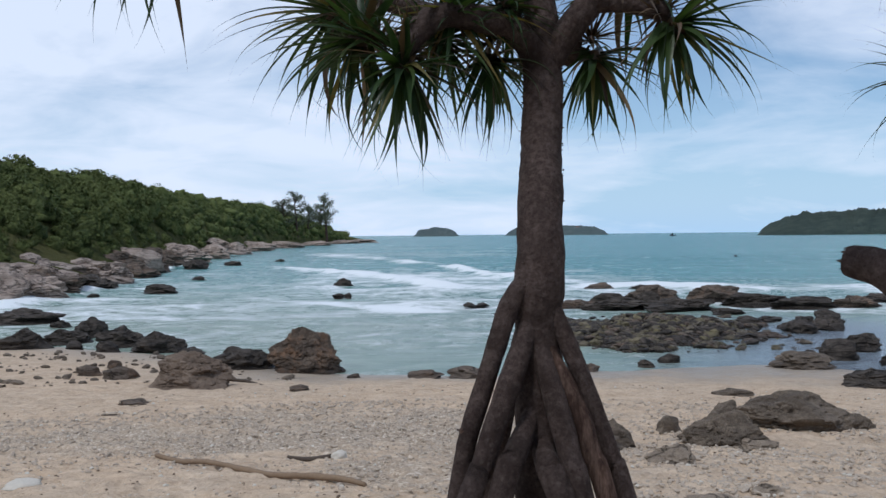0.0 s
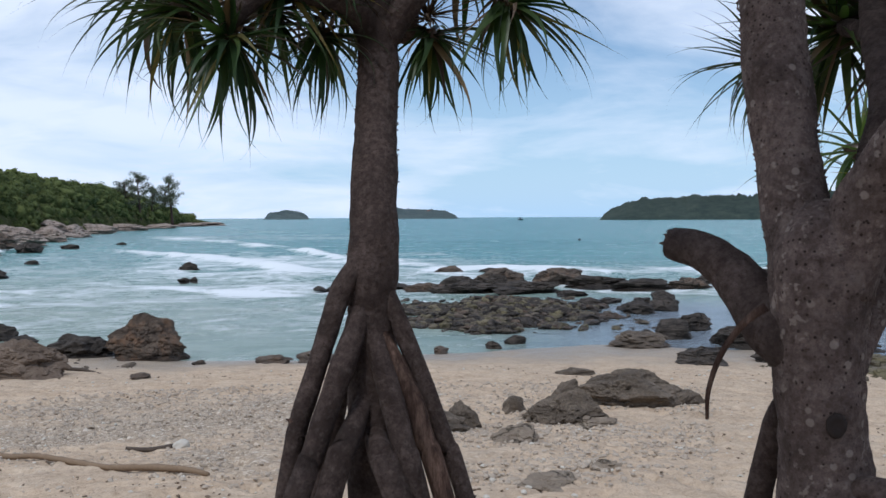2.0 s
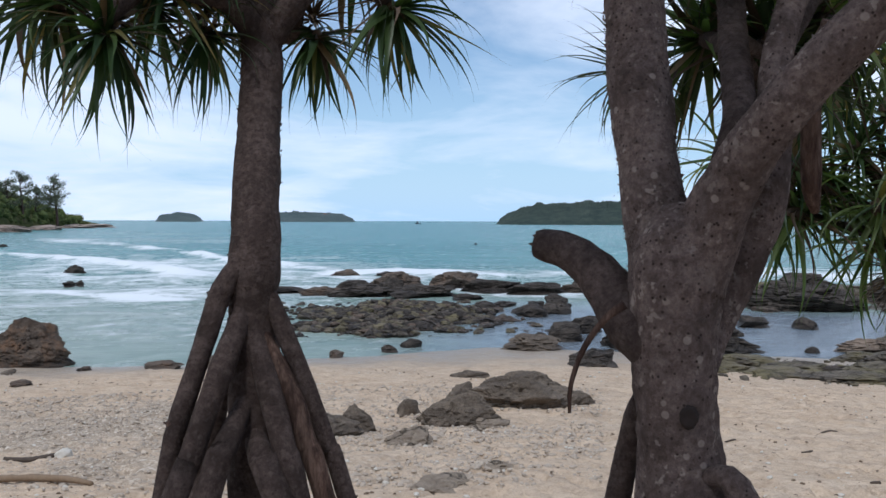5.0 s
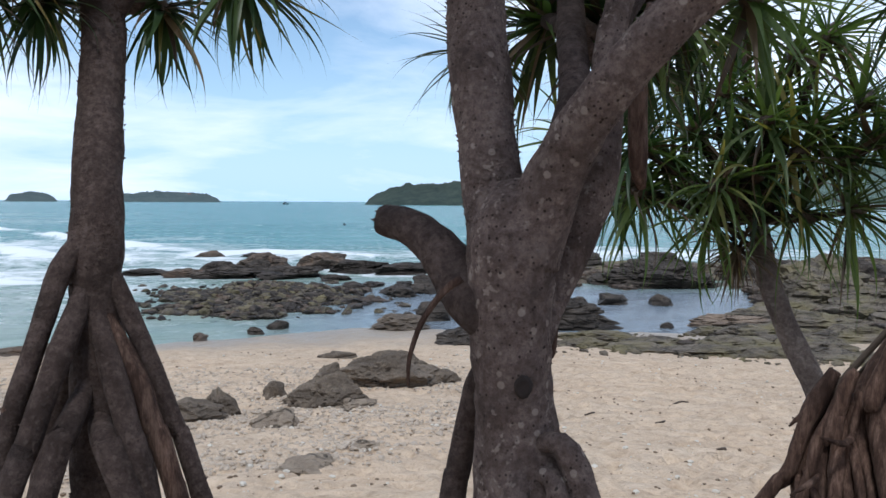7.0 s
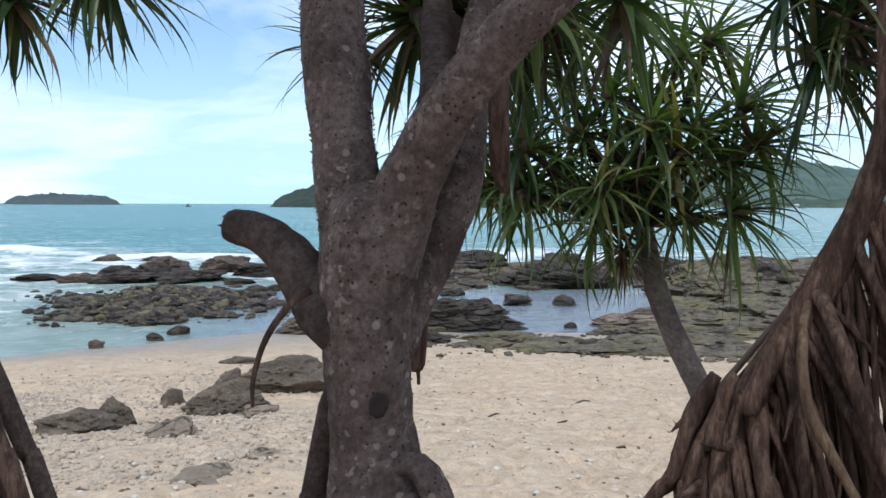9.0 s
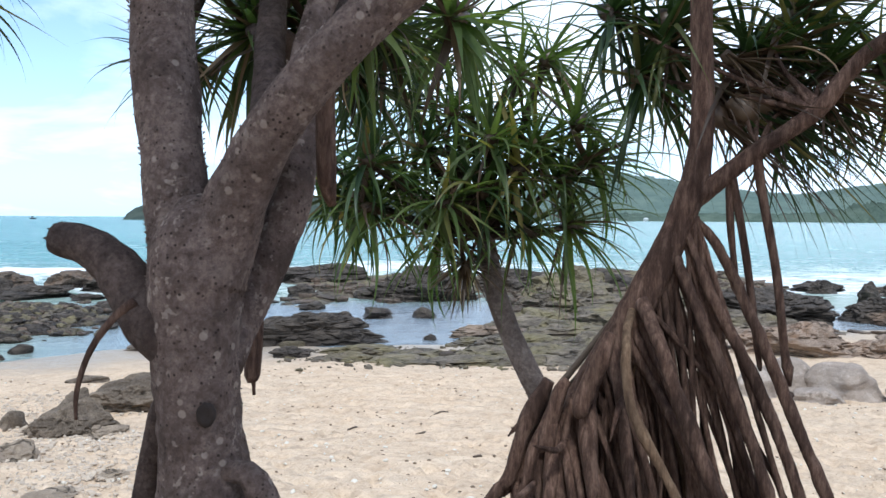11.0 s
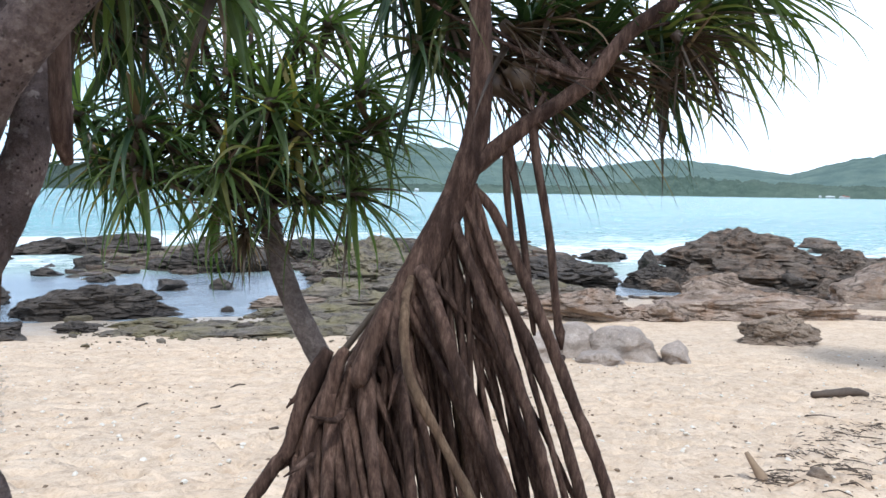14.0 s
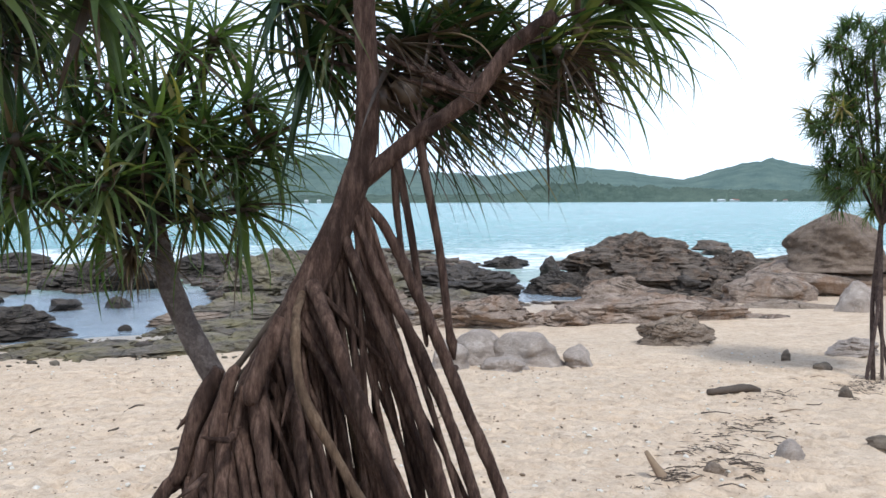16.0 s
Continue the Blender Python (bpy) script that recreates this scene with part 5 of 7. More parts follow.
# stout roots at the low end of the thicket, some of them snapped off
for i, pts in enumerate((
    [(2.276, 2.071, 1.157, 0.0180), (2.254, 2.091, 1.103, 0.0260), (2.221, 2.120, 1.013, 0.0280), (2.195, 2.143, 0.897, 0.0260), (2.174, 2.160, 0.831, 0.0230), (2.122, 2.203, 0.746, 0.0200)],
    [(2.270, 2.028, 1.135, 0.0140), (2.219, 2.074, 0.955, 0.0180), (2.212, 2.081, 0.857, 0.0180), (2.222, 2.072, 0.759, 0.0180)],
    [(2.277, 2.094, 1.100, 0.0140), (2.231, 2.135, 0.909, 0.0200), (2.217, 2.147, 0.809, 0.0200), (2.221, 2.144, 0.734, 0.0200)],
    [(2.292, 1.933, 1.082, 0.0160), (2.290, 1.935, 1.010, 0.0200), (2.305, 1.919, 0.906, 0.0210), (2.346, 1.877, 0.770, 0.0220)],
    [(2.288, 1.987, 1.114, 0.0120), (2.272, 2.001, 0.960, 0.0190), (2.271, 2.003, 0.855, 0.0190), (2.275, 1.999, 0.757, 0.0190)],
    [(2.242, 2.018, 1.043, 0.0120), (2.232, 2.027, 0.897, 0.0160), (2.240, 2.020, 0.759, 0.0160)],
)):
    stem("stilt_root", to_ground(pts), ROOT_BROWN, tree, "", 12, 0.022, 0.32, 400.0 + i, 30, 0.006)
for i, pts in enumerate((
    [(2.325, 1.874, 1.316, 0.0140), (2.307, 1.892, 1.248, 0.0280), (2.284, 1.916, 1.161, 0.0285), (2.267, 1.933, 1.093, 0.0270), (2.260, 1.939, 1.069, 0.0100)],
    [(2.278, 1.996, 1.169, 0.0140), (2.261, 2.012, 1.138, 0.0210), (2.245, 2.027, 1.057, 0.0210), (2.226, 2.044, 0.976, 0.0170), (2.222, 2.048, 0.952, 0.0050)],
    [(2.227, 2.115, 1.029, 0.0120), (2.209, 2.131, 1.021, 0.0120), (2.184, 2.151, 0.988, 0.0030)],
)):
    stem("broken_root", pts, ROOT_BROWN, tree, "thick root snapped off above the sand", 12, 0.018, 0.32, 420.0 + i, 16, 0.006)
# snapped root ends sticking out of the thicket
for i, (x, y, z, dx, dz) in enumerate(((2.20, 1.98, 0.98, -0.10, 0.03), (2.14, 2.04, 0.86, -0.08, -0.02), (2.33, 1.86, 1.12, -0.05, -0.10), (2.74, 1.60, 1.12, 0.05, -0.09))):
    stem("broken_root", [(x + 0.05, y, z + 0.01, 0.010), (x, y - 0.02, z, 0.009), (x + dx, y - 0.03, z + dz, 0.003)], ROOT_BROWN, tree, "snapped root end", 8, 0.02, 0.3, 300.0 + i)
face = Vector((-0.81, -0.58, 0))
for i in range(32):
    k = (i + rng.random()) / 32
    top = Vector((2.20, 2.16, 0.82)).lerp(Vector((2.50, 1.90, 1.42)), k)
    out = Matrix.Rotation(rng.uniform(-1.3, 1.3), 3, "Z") @ face
    w = rng.uniform(0.006, 0.0165)
    s = rng.uniform(0.7, 1.15) * (0.95 - 0.35 * k)
    slide = Vector((0.10, -0.09, 0)) * k * rng.uniform(0.2, 1.6)
    pts = [(*top, w), (*(top + out * 0.060 * s + Vector((0, 0, -0.04))), w * 1.15), (*(top + out * 0.11 * s + slide * 0.3 + Vector((0, 0, -0.13))), w * 1.05),
           (*(top + out * 0.19 * s + slide + Vector((rng.uniform(-0.02, 0.02), rng.uniform(-0.02, 0.02), -0.36))), w * 0.95), (*(top + out * 0.27 * s + slide * 1.8 + Vector((0, 0, -0.72))), w)]
    stem("stilt_root", to_ground(pts), ROOT_RUST if i == 9 else ROOT_BROWN, tree, "", 11, 0.022, 0.34, 150.0 + i, 14, 0.005)
rng = random.Random(25)
for place, axis, n, size, kind in (
    ((2.486, 1.925, 2.06), (-0.5, 0.3, 0.4), 32, 0.42, "dark"), ((2.543, 1.863, 2.22), (-0.2, 0.2, 0.9), 30, 0.44, "dark"), ((2.673, 1.66, 2.12), (0.2, -0.2, 0.5), 32, 0.44, "dark"),
    ((2.810, 1.511, 2.07), (0.3, -0.3, 0.5), 32, 0.44, "dark"), ((2.896, 1.368, 2.06), (0.5, -0.4, 0.2), 34, 0.44, "fresh"), ((2.957, 1.254, 2.14), (0.5, -0.5, 0.2), 34, 0.44, "fresh"),
    ((3.004, 1.155, 2.23), (0.5, -0.6, 0.3), 32, 0.44, "fresh"), ((2.427, 1.986, 2.25), (-0.5, 0.4, 0.5), 28, 0.42, "dark"), ((2.78, 1.60, 2.25), (0.2, -0.1, 1.0), 28, 0.44, "dark"),
):
    # the tufts sit on the far side of the stem and the limb
    place = tuple(Vector((0.36, -0.06, 1.65)).lerp(Vector(place), 1.10))
    axis = (axis[0] + 0.35, axis[1] + 0.25, axis[2])
    rosette(tree, place, axis, n, size * 1.15, rng, kind, 10, 125, more=20, droop=(2, 8), breadth=0.85, wind=(0.36, -0.50, -0.06), dead=4)
    mid = Vector((2.70, 1.68, 2.0)).lerp(Vector(place), 0.5)
    if place[0] > 2.6:
        stem("branch", [(2.79, 1.54, 1.945, 0.010), (*mid, 0.006), (*place, 0.006)], ROOT_BROWN, tree, "", 9, 0.03, 0.12, 120.0 + n)
    else:
        stem("branch", [(2.607, 1.79, 2.0, 0.014), (*Vector((2.6, 1.80, 2.1)).lerp(Vector(place), 0.5), 0.012), (*place, 0.012)], ROOT_BROWN, tree, "", 9, 0.03, 0.12, 130.0 + n)
for place, axis, n, size, kind in (((2.915, 1.864, 2.099), (0.4, 0.2, 0.1), 22, 0.36, "dark"), ((3.004, 1.742, 2.190), (0.4, 0.2, 0.1), 22, 0.36, "dark"), ((3.022, 1.803, 1.991), (0.4, 0.2, 0.1), 22, 0.36, "dark"), ((3.119, 1.465, 1.974), (0.4, 0.2, 0.1), 22, 0.36, "dark"), ((2.760, 2.051, 2.193), (0.4, 0.2, 0.1), 22, 0.36, "dark")):
    rosette(tree, place, axis, n - 6, size * 1.08, rng, kind, 10, 130, more=22, droop=(1, 7), breadth=0.95, wind=(0.34, -0.46, -0.06), dead=8)
    stem("branch", [(2.607, 1.79, 2.02, 0.012) if place[0] < 2.85 else (2.80, 1.525, 1.96, 0.012), (*Vector((2.72, 1.72, 2.02)).lerp(Vector(place), 0.6), 0.007), (*place, 0.006)], ROOT_BROWN, tree, "", 8, 0.04, 0.12, 320.0 + n + place[0])
for place in ((2.90, 1.57, 2.0), (3.02, 1.36, 2.08), (2.72, 1.82, 2.02), (2.80, 1.72, 1.98), (2.76, 1.80, 2.12)):
    rosette(tree, place, (0.4, -0.55, -0.7), 12, 0.34, rng, "dead", 5, 75, more=24, droop=(0, 4), breadth=0.6, wind=(0.3, -0.4, 0), label="skirt of dead brown leaves")
for place in ((2.74, 1.74, 1.96), (2.80, 1.72, 1.98), (2.68, 1.80, 1.95), (2.87, 1.64, 1.99)):
    rosette(tree, place, (0.52, -0.52, -0.66), 9, 0.56, rng, "dead" if place[0] < 2.7 else "dark", 0, 30, more=5, droop=(0, 3), breadth=0.36, label="windblown wisp of thin hanging leaves")
    stem("branch", [(2.70, 1.668, 1.83, 0.010), (*Vector((2.72, 1.70, 1.90)).lerp(Vector(place), 0.5), 0.007), (*place, 0.005)], ROOT_BROWN, tree, "", 8, 0.04, 0.12, 350.0 + place[0])
settle(tree, 1.125, (0.0, 0.01, 0.01))

# the bushy tree farther down the beach
tree = holder("screw_pine", (29.0, 6.1, -3.45), "bushy wind-bent screw pine at the edge of the sand", "tree", "screw pines")
trunk_top = Vector((29.2, 5.35, 0.9))
for i, (foot, w) in enumerate((((28.8, 5.6, -3.55), 0.06), ((28.95, 5.2, -3.55), 0.05), ((29.3, 5.5, -3.6), 0.07), ((29.25, 5.0, -3.6), 0.06))):
    stem("stem", [(*foot, w), (*(Vector(foot).lerp(trunk_top, 0.5) + Vector((0, 0.12 * (i - 1), 0))), w * 0.9), (*trunk_top, w)], BARK_DARK, tree, "", 10, 0.15, 0.1, 70.0 + i)
rng = random.Random(26)
for i in range(190):
    d = Vector((rng.uniform(-1, 1), rng.uniform(-1, 1), rng.uniform(-1, 1)))
    d = d.normalized() * rng.random() ** 0.3
    place = Vector((29.4 + 1.7 * d.x, 5.2 + 2.4 * d.y, 4.1 + 3.3 * d.z))
    if i % 9 == 0:
        stem("branch", [(*trunk_top, 0.05), (*trunk_top.lerp(place, 0.5), 0.04), (*place, 0.03)], BARK_DARK, tree, "", 7, 0.3, 0.1, 80.0 + i)
    rosette(tree, place, d + Vector((0, 0, 0.4)), 2, 0.8, rng, "fresh", 10, 140, more=38, droop=(3, 9), breadth=1.1, wind=(0.0, 0.5, -0.08))

# a tree whose leaf tips hang in beside the path
tree = holder("screw_pine", (-3.6, 4.75, -0.35), "dark screw pine with a hanging leaf tuft", "tree", "screw pines")
stem("trunk", [(-3.6, 4.75, -0.45, 0.10), (-3.62, 4.78, 1.2, 0.085), (-3.55, 4.85, 2.3, 0.07), (-3.3, 5.0, 2.76, 0.05), (-2.98, 5.18, 2.75, 0.035)], BARK_DARK, tree, "", 14, 0.05, 0.1, 95.0, 60, 0.009)
rosette(tree, (-2.95, 5.2, 2.73), (0.6, 0.3, -0.4), 44, 0.50, random.Random(27), "dark", 10, 120, more=20, droop=(1, 7))

# an unseen broad tree, added behind the path so its crown shades the screw pines
shade = holder("added_shade_tree", (-0.9, -2.6, 0.0), "unseen leafy tree added behind the path for its shade", "tree")
part("trunk", tube([(0, 0, -0.2, 0.26), (0.05, 0.05, 1.6, 0.20), (0.25, 0.5, 3.2, 0.15)], 14, 0.2, 0.1, 3.0), BARK_GREY, shade)
verts, faces = [], []
rng = random.Random(81)
for i in range(9):
    a = rng.uniform(-0.9, 1.1)
    n = rng.uniform(2.2, 4.4)
    tip = Vector((0.25 + math.sin(a) * n, 0.5 + math.cos(a) * n * 0.95, 4.6 + rng.uniform(-0.2, 0.9)))
    part("limb", tube([(0.25, 0.5, 3.1, 0.09), (*Vector((0.25, 0.5, 3.5)).lerp(tip, 0.5), 0.06), (*tip, 0.025)], 9, 0.25, 0.12, 4.0 + i), BARK_GREY, shade)
for i in range(90):
    c = Vector((rng.uniform(-2.2, 4.6), rng.uniform(-0.6, 5.0), 0))
    if (c - Vector((1.1, 2.2, 0))).length > 3.4:
        continue
    c.z = 4.9 + rng.uniform(-0.45, 0.9)
    clump(verts, faces, c, rng.uniform(0.5, 0.8), 90, rng, 0.7)
crown = new("crown", raw_mesh("crown", verts, faces, CROWN))
crown.parent = shade


# ---- rocks ----
def rock(name, x, y, w, d, h, turn, material, label, z=None, seed=1.0, style="boulder", sink=0.18, sub=4, group="", tilt=0.0, parent=None, taper=0.0):
    """A rock w wide, d deep and h high above its footing: a rounded boulder, a craggy block or a layered slab."""
    bm = bmesh.new()
    bmesh.ops.create_icosphere(bm, subdivisions=sub, radius=1)
    faces, edge, rough = {"boulder": (14, 11, 0.13), "crag": (15, 40, 0.20), "slab": (14, 30, 0.22), "angular": (13, 38, 0.15)}[style]
    rng = random.Random(seed * 13.7)
    planes = []
    for i in range(faces):
        u, a = 1.85 * (i + rng.random()) / faces - 0.9, i * 2.4 + rng.uniform(-0.6, 0.6)
        s = math.sqrt(max(0.0, 1 - u * u))
        planes.append((Vector((s * math.cos(a), s * math.sin(a), u)), rng.uniform(0.72, 1.0)))
    for v in bm.verts:
        p = v.co.copy()
        k = sum((max(0.0, p.dot(n)) / d) ** edge for n, d in planes) ** (-1.0 / edge)
        k = min(k, 1.35)
        n1 = fbm(p.x * 1.3 + seed * 3.1, p.y * 1.3 + seed, p.z * 1.3, 4)
        n3 = fbm(p.x * 4.5 + seed, p.y * 4.5, p.z * 6.0 + seed, 3)
        k *= 1 + rough * n1 + 0.05 * n3 + 0.03 * fbm(p.x * 10, p.y * 10 + seed, p.z * 10, 3)
        if style == "angular":
            near, second = noise.voronoi(Vector((p.x * 2.1 + seed, p.y * 2.1, p.z * 2.1 + seed)))[0][:2]
            k += 0.10 * (0.4 - near) - 0.05 * math.exp(-(((second - near) / 0.07) ** 2)) - 0.07 * abs(n3) + 0.035 * fbm(p.x * 18 + seed, p.y * 18, p.z * 18, 2)
        elif style != "boulder":
            k *= 1 + 0.09 * (0.35 - abs(n3))
            near, second = noise.voronoi(Vector((p.x * 1.6 + seed, p.y * 1.6, p.z * 2.2 + seed)))[0][:2]
            k += 0.10 * (0.45 - near) - 0.09 * math.exp(-(((second - near) / 0.05) ** 2))
            lay = (p.z + 0.3 * p.x + 0.3 * n1) * (3.4 if style == "slab" else 2.2) + seed
            k -= (0.10 if style == "slab" else 0.05) * (1 - (lay - math.floor(lay))) ** 2
        # below its widest line a rock goes straight down into its bed
        out = 1.06 - 0.14 * p.z if p.z > 0.1 else (1.05 - 0.12 * p.z) * 0.995 / math.sqrt(max(0.10, 1 - p.z * p.z))
        out *= 1 - taper * max(0.0, p.z) ** 1.4
        v.co = Vector((p.x * k * out * w / 2, p.y * k * out * d / 2, p.z * k * h / 2 / (1 - sink)))
    low = min(v.co.z for v in bm.verts)
    tall = max(v.co.z for v in bm.verts) - low
    for v in bm.verts:
        v.co.z = (v.co.z - low) / tall * h / (1 - sink) - h / (1 - sink) * sink
    bm.normal_update()
    ob = part(name, bm, material, smooth=style == "boulder")
    if z is None and not parent:
        z = max(beach(x, y), SEA - 0.02)
    if parent:
        ob.parent, ob.matrix_basis = parent, pose(x, y, z, tilt, 0, turn)
        return ob
    ob.matrix_world = pose(x, y, z, tilt, 0, turn)
    return tagged(ob, label, "rock", group)


# boulders and blocks at the water's edge
rock("boulder", -5.95, 40.3, 2.9, 2.4, 1.95, 190, ROCK_BOULDER, "large craggy dark brown boulder at the water's edge", seed=4.4, style="angular", sub=5, sink=0.1, taper=0.25)
rock("boulder", -9.1, 34.3, 2.75, 2.0, 1.30, -8, ROCK_BLOCK, "blocky brown boulder lying on the sand", seed=5.2, style="angular", sub=5, sink=0.12)
rock("boulder", -8.6, 41.0, 2.6, 2.0, 0.95, 25, ROCK_REEF, "low rounded wet rock half in the water", seed=3.1, style="slab")
for i, (x, y, w, h, s) in enumerate(((-28.6, 65.5, 4.4, 1.05, "slab"), (-21.1, 53.0, 2.5, 0.8, "slab"), (-20.9, 56.0, 2.4, 1.2, "crag"), (-16.9, 47.6, 1.3, 0.6, "boulder"), (-17.6, 51.0, 2.4, 1.15, "crag"),
                                    (-14.6, 48.6, 2.6, 1.1, "crag"), (-21.5, 48.3, 2.4, 1.1, "crag"), (-19.0, 48.6, 1.0, 0.45, "boulder"), (-24.6, 61.0, 1.8, 0.6, "slab"), (-12.2, 46.0, 1.5, 0.5, "slab"))):
    rock("shore_rock", x, y, w, w * 0.75, h, 37 * i, ROCK_REEF, "wet dark rock at the edge of the surf", seed=4.0 + i * 0.7, style=s, taper=0.25, group="rocks at the left of the bay")
for i, (x, y, w, h) in enumerate(((-11.3, 107.5, 2.0, 1.0), (-9.7, 88.0, 1.1, 0.45), (-8.9, 88.2, 0.8, 0.5), (-29.9, 100.2, 3.3, 0.9), (-33.4, 90.6, 1.1, 0.5), (2.0, 75.6, 1.1, 0.4), (3.1, 75.9, 1.2, 0.35), (-33, 128, 1.6, 0.5))):
    rock("sea_rock", x, y, w, w * 0.8, h, 51 * i, ROCK_REEF, "small black rock standing in the surf", z=SEA, seed=14.0 + i * 0.9, style="crag", sub=4, group="rocks in the surf")
for i, (x, y, w, h) in enumerate(((-14.0, 37.3, 1.0, 0.42), (-12.5, 36.7, 1.25, 0.45), (-13.7, 39.5, 0.9, 0.35), (0.9, 37.9, 2.0, 0.5), (-0.8, 37.5, 1.4, 0.3), (-3.6, 37.8, 0.55, 0.2), (-5.0, 32.7, 0.9, 0.18), (-9.6, 29.4, 1.2, 0.16), (-15.6, 30.5, 0.5, 0.15))):
    rock("beach_stone", x, y, w, w * 0.7, h, 43 * i, ROCK_SLATE, "low dark stone half sunk in the sand", seed=24.0 + i * 0.8, style="slab" if i > 2 else "boulder", sub=3, group="stones along the waterline")

# the reef: a row of black boulders before a bank of rubble
for i, (x, y, w, h, s) in enumerate((
    (15.6, 95.0, 4.0, 1.5, "angular"), (20.0, 94.0, 4.2, 1.1, "slab"), (7.8, 77.7, 4.6, 0.75, "slab"), (10.4, 74.2, 4.2, 1.1, "angular"), (12.9, 70.6, 5.0, 1.6, "slab"), (13.6, 78.0, 3.4, 1.5, "angular"),
    (17.9, 81.0, 6.0, 2.3, "angular"), (17.2, 69.5, 6.2, 1.7, "slab"), (15.3, 72.5, 2.6, 2.2, "angular"), (22.5, 78.8, 4.6, 2.4, "angular"), (24.5, 74.8, 5.0, 1.7, "slab"), (27.6, 72.4, 5.4, 1.5, "angular"),
    (31.4, 72.0, 3.6, 1.5, "slab"), (19.8, 66.0, 3.0, 0.9, "slab"), (35.0, 76.0, 3.8, 1.3, "slab"),
)):
    rock("reef_boulder", x, y, w * 0.85, w * 0.6, h * 0.62, -12 + 9 * (i % 4), ROCK_REEF if i % 3 else ROCK_SLATE, "black weathered reef boulder washed by the surf", z=SEA - 0.05, seed=34.0 + i * 0.6, style=s, sub=5, group="reef boulders")
for i, (x, y, w, h, s) in enumerate((
    (15.1, 52.6, 2.2, 0.95, "crag"), (19.4, 58.0, 1.7, 0.45, "slab"), (20.5, 56.2, 2.2, 0.5, "slab"), (17.7, 52.0, 2.2, 0.5, "slab"), (10.1, 47.8, 1.4, 0.8, "crag"), (8.7, 40.9, 1.0, 0.55, "crag"), (10.1, 42.4, 1.3, 0.6, "boulder"),
    (6.2, 39.9, 1.0, 0.5, "slab"), (12.4, 49.0, 0.7, 0.3, "boulder"), (22.6, 50.0, 0.9, 0.3, "boulder"), (11.0, 51.5, 1.0, 0.5, "crag"), (13.3, 54.0, 1.3, 0.5, "slab"),
)):
    rock("pool_rock", x, y, w * 0.8, w * 0.55, h * 0.7, 61 * i, ROCK_SLATE if i % 2 else ROCK_REEF, "wet dark rock in the shallow lagoon", z=max(SEA - 0.04, beach(x, y)), seed=48.0 + i * 0.7, style=s, sub=3, group="lagoon rocks")
rock("flat_rock", 15.2, 40.4, 2.8, 2.2, 0.7, 10, ROCK_DUST, "flat pale-topped rock at the edge of the lagoon", seed=61.0, style="slab", sink=0.2)
for i, (x, y, w, h, s) in enumerate(((17.9, 42.9, 1.7, 0.95, "boulder"), (20.2, 46.0, 1.8, 0.9, "crag"), (16.4, 42.6, 1.0, 0.5, "boulder"), (15.2, 33.8, 1.9, 0.65, "slab"), (18.3, 34.0, 1.7, 0.45, "slab"), (19.6, 40.6, 1.5, 0.7, "crag"))):
    rock("shore_rock", x, y, w, w * 0.8, h, 33 * i, ROCK_REEF, "dark jagged rock on the wet sand", seed=63.0 + i * 0.7, style=s, group="rocks by the lagoon")

# rocks bedded in the dry sand
rock("bedded_rock", 8.55, 23.4, 3.2, 2.1, 0.92, 6, ROCK_DUST, "long low grey-brown rock bedded in the sand", seed=70.9, style="angular", sub=5, sink=0.3, taper=0.12)
rock("bedded_rock", 9.75, 23.1, 1.2, 1.2, 0.42, -12, ROCK_DUST, "low end of a grey-brown rock sinking into the sand", seed=69.3, style="angular", sub=4, sink=0.35, taper=0.3)
rock("bedded_rock", 7.15, 24.4, 0.8, 0.6, 0.55, 30, ROCK_DUST, "small grey-brown knob of rock in the sand", seed=68.3, style="angular", sub=4, sink=0.3)
rock("bedded_rock", 6.15, 20.6, 1.8, 1.5, 0.88, -20, ROCK_DUST, "pointed grey-brown rock bedded in the sand", seed=71.4, style="angular", sub=5, sink=0.25, taper=0.35)
rock("bedded_rock", 6.5, 20.0, 1.0, 0.8, 0.28, 30, ROCK_SAND, "low sandy rock beside a larger one", seed=72.4, style="slab", sink=0.3)
rock("bedded_rock", 9.2, 30.3, 1.4, 0.7, 0.25, 5, ROCK_DUST, "thin flat dark rock in the sand", seed=73.3, style="slab", sub=3)
rock("bedded_rock", 5.3, 22.4, 0.56, 0.5, 0.38, 0, ROCK_DUST, "small round brown stone on the sand", seed=74.1, style="boulder", sub=3)
rock("bedded_rock", 3.55, 20.0, 0.75, 0.6, 0.62, 40, ROCK_DUST, "jagged dark rock tip rising from the sand", seed=75.7, style="crag", sink=0.2, taper=0.5)
rock("bedded_rock", 2.75, 19.2, 1.5, 1.0, 0.42, 10, ROCK_DUST, "low jagged dark rock in the sand", seed=76.7, style="crag", sink=0.3)
rock("bedded_rock", 4.15, 17.5, 0.95, 0.9, 0.36, -15, ROCK_SAND, "sand-coloured rock half buried in the beach", seed=77.2, style="slab", sink=0.4)
rock("bedded_rock", 3.65, 13.2, 1.0, 0.8, 0.16, 20, ROCK_SAND, "sand-coloured rock half buried in the beach", seed=78.2, style="slab", sink=0.5)
rock("bedded_rock", 4.9, 14.4, 0.5, 0.4, 0.12, 20, ROCK_SAND, "sand-coloured rock half buried in the beach", seed=79.2, style="slab", sink=0.4, sub=3)

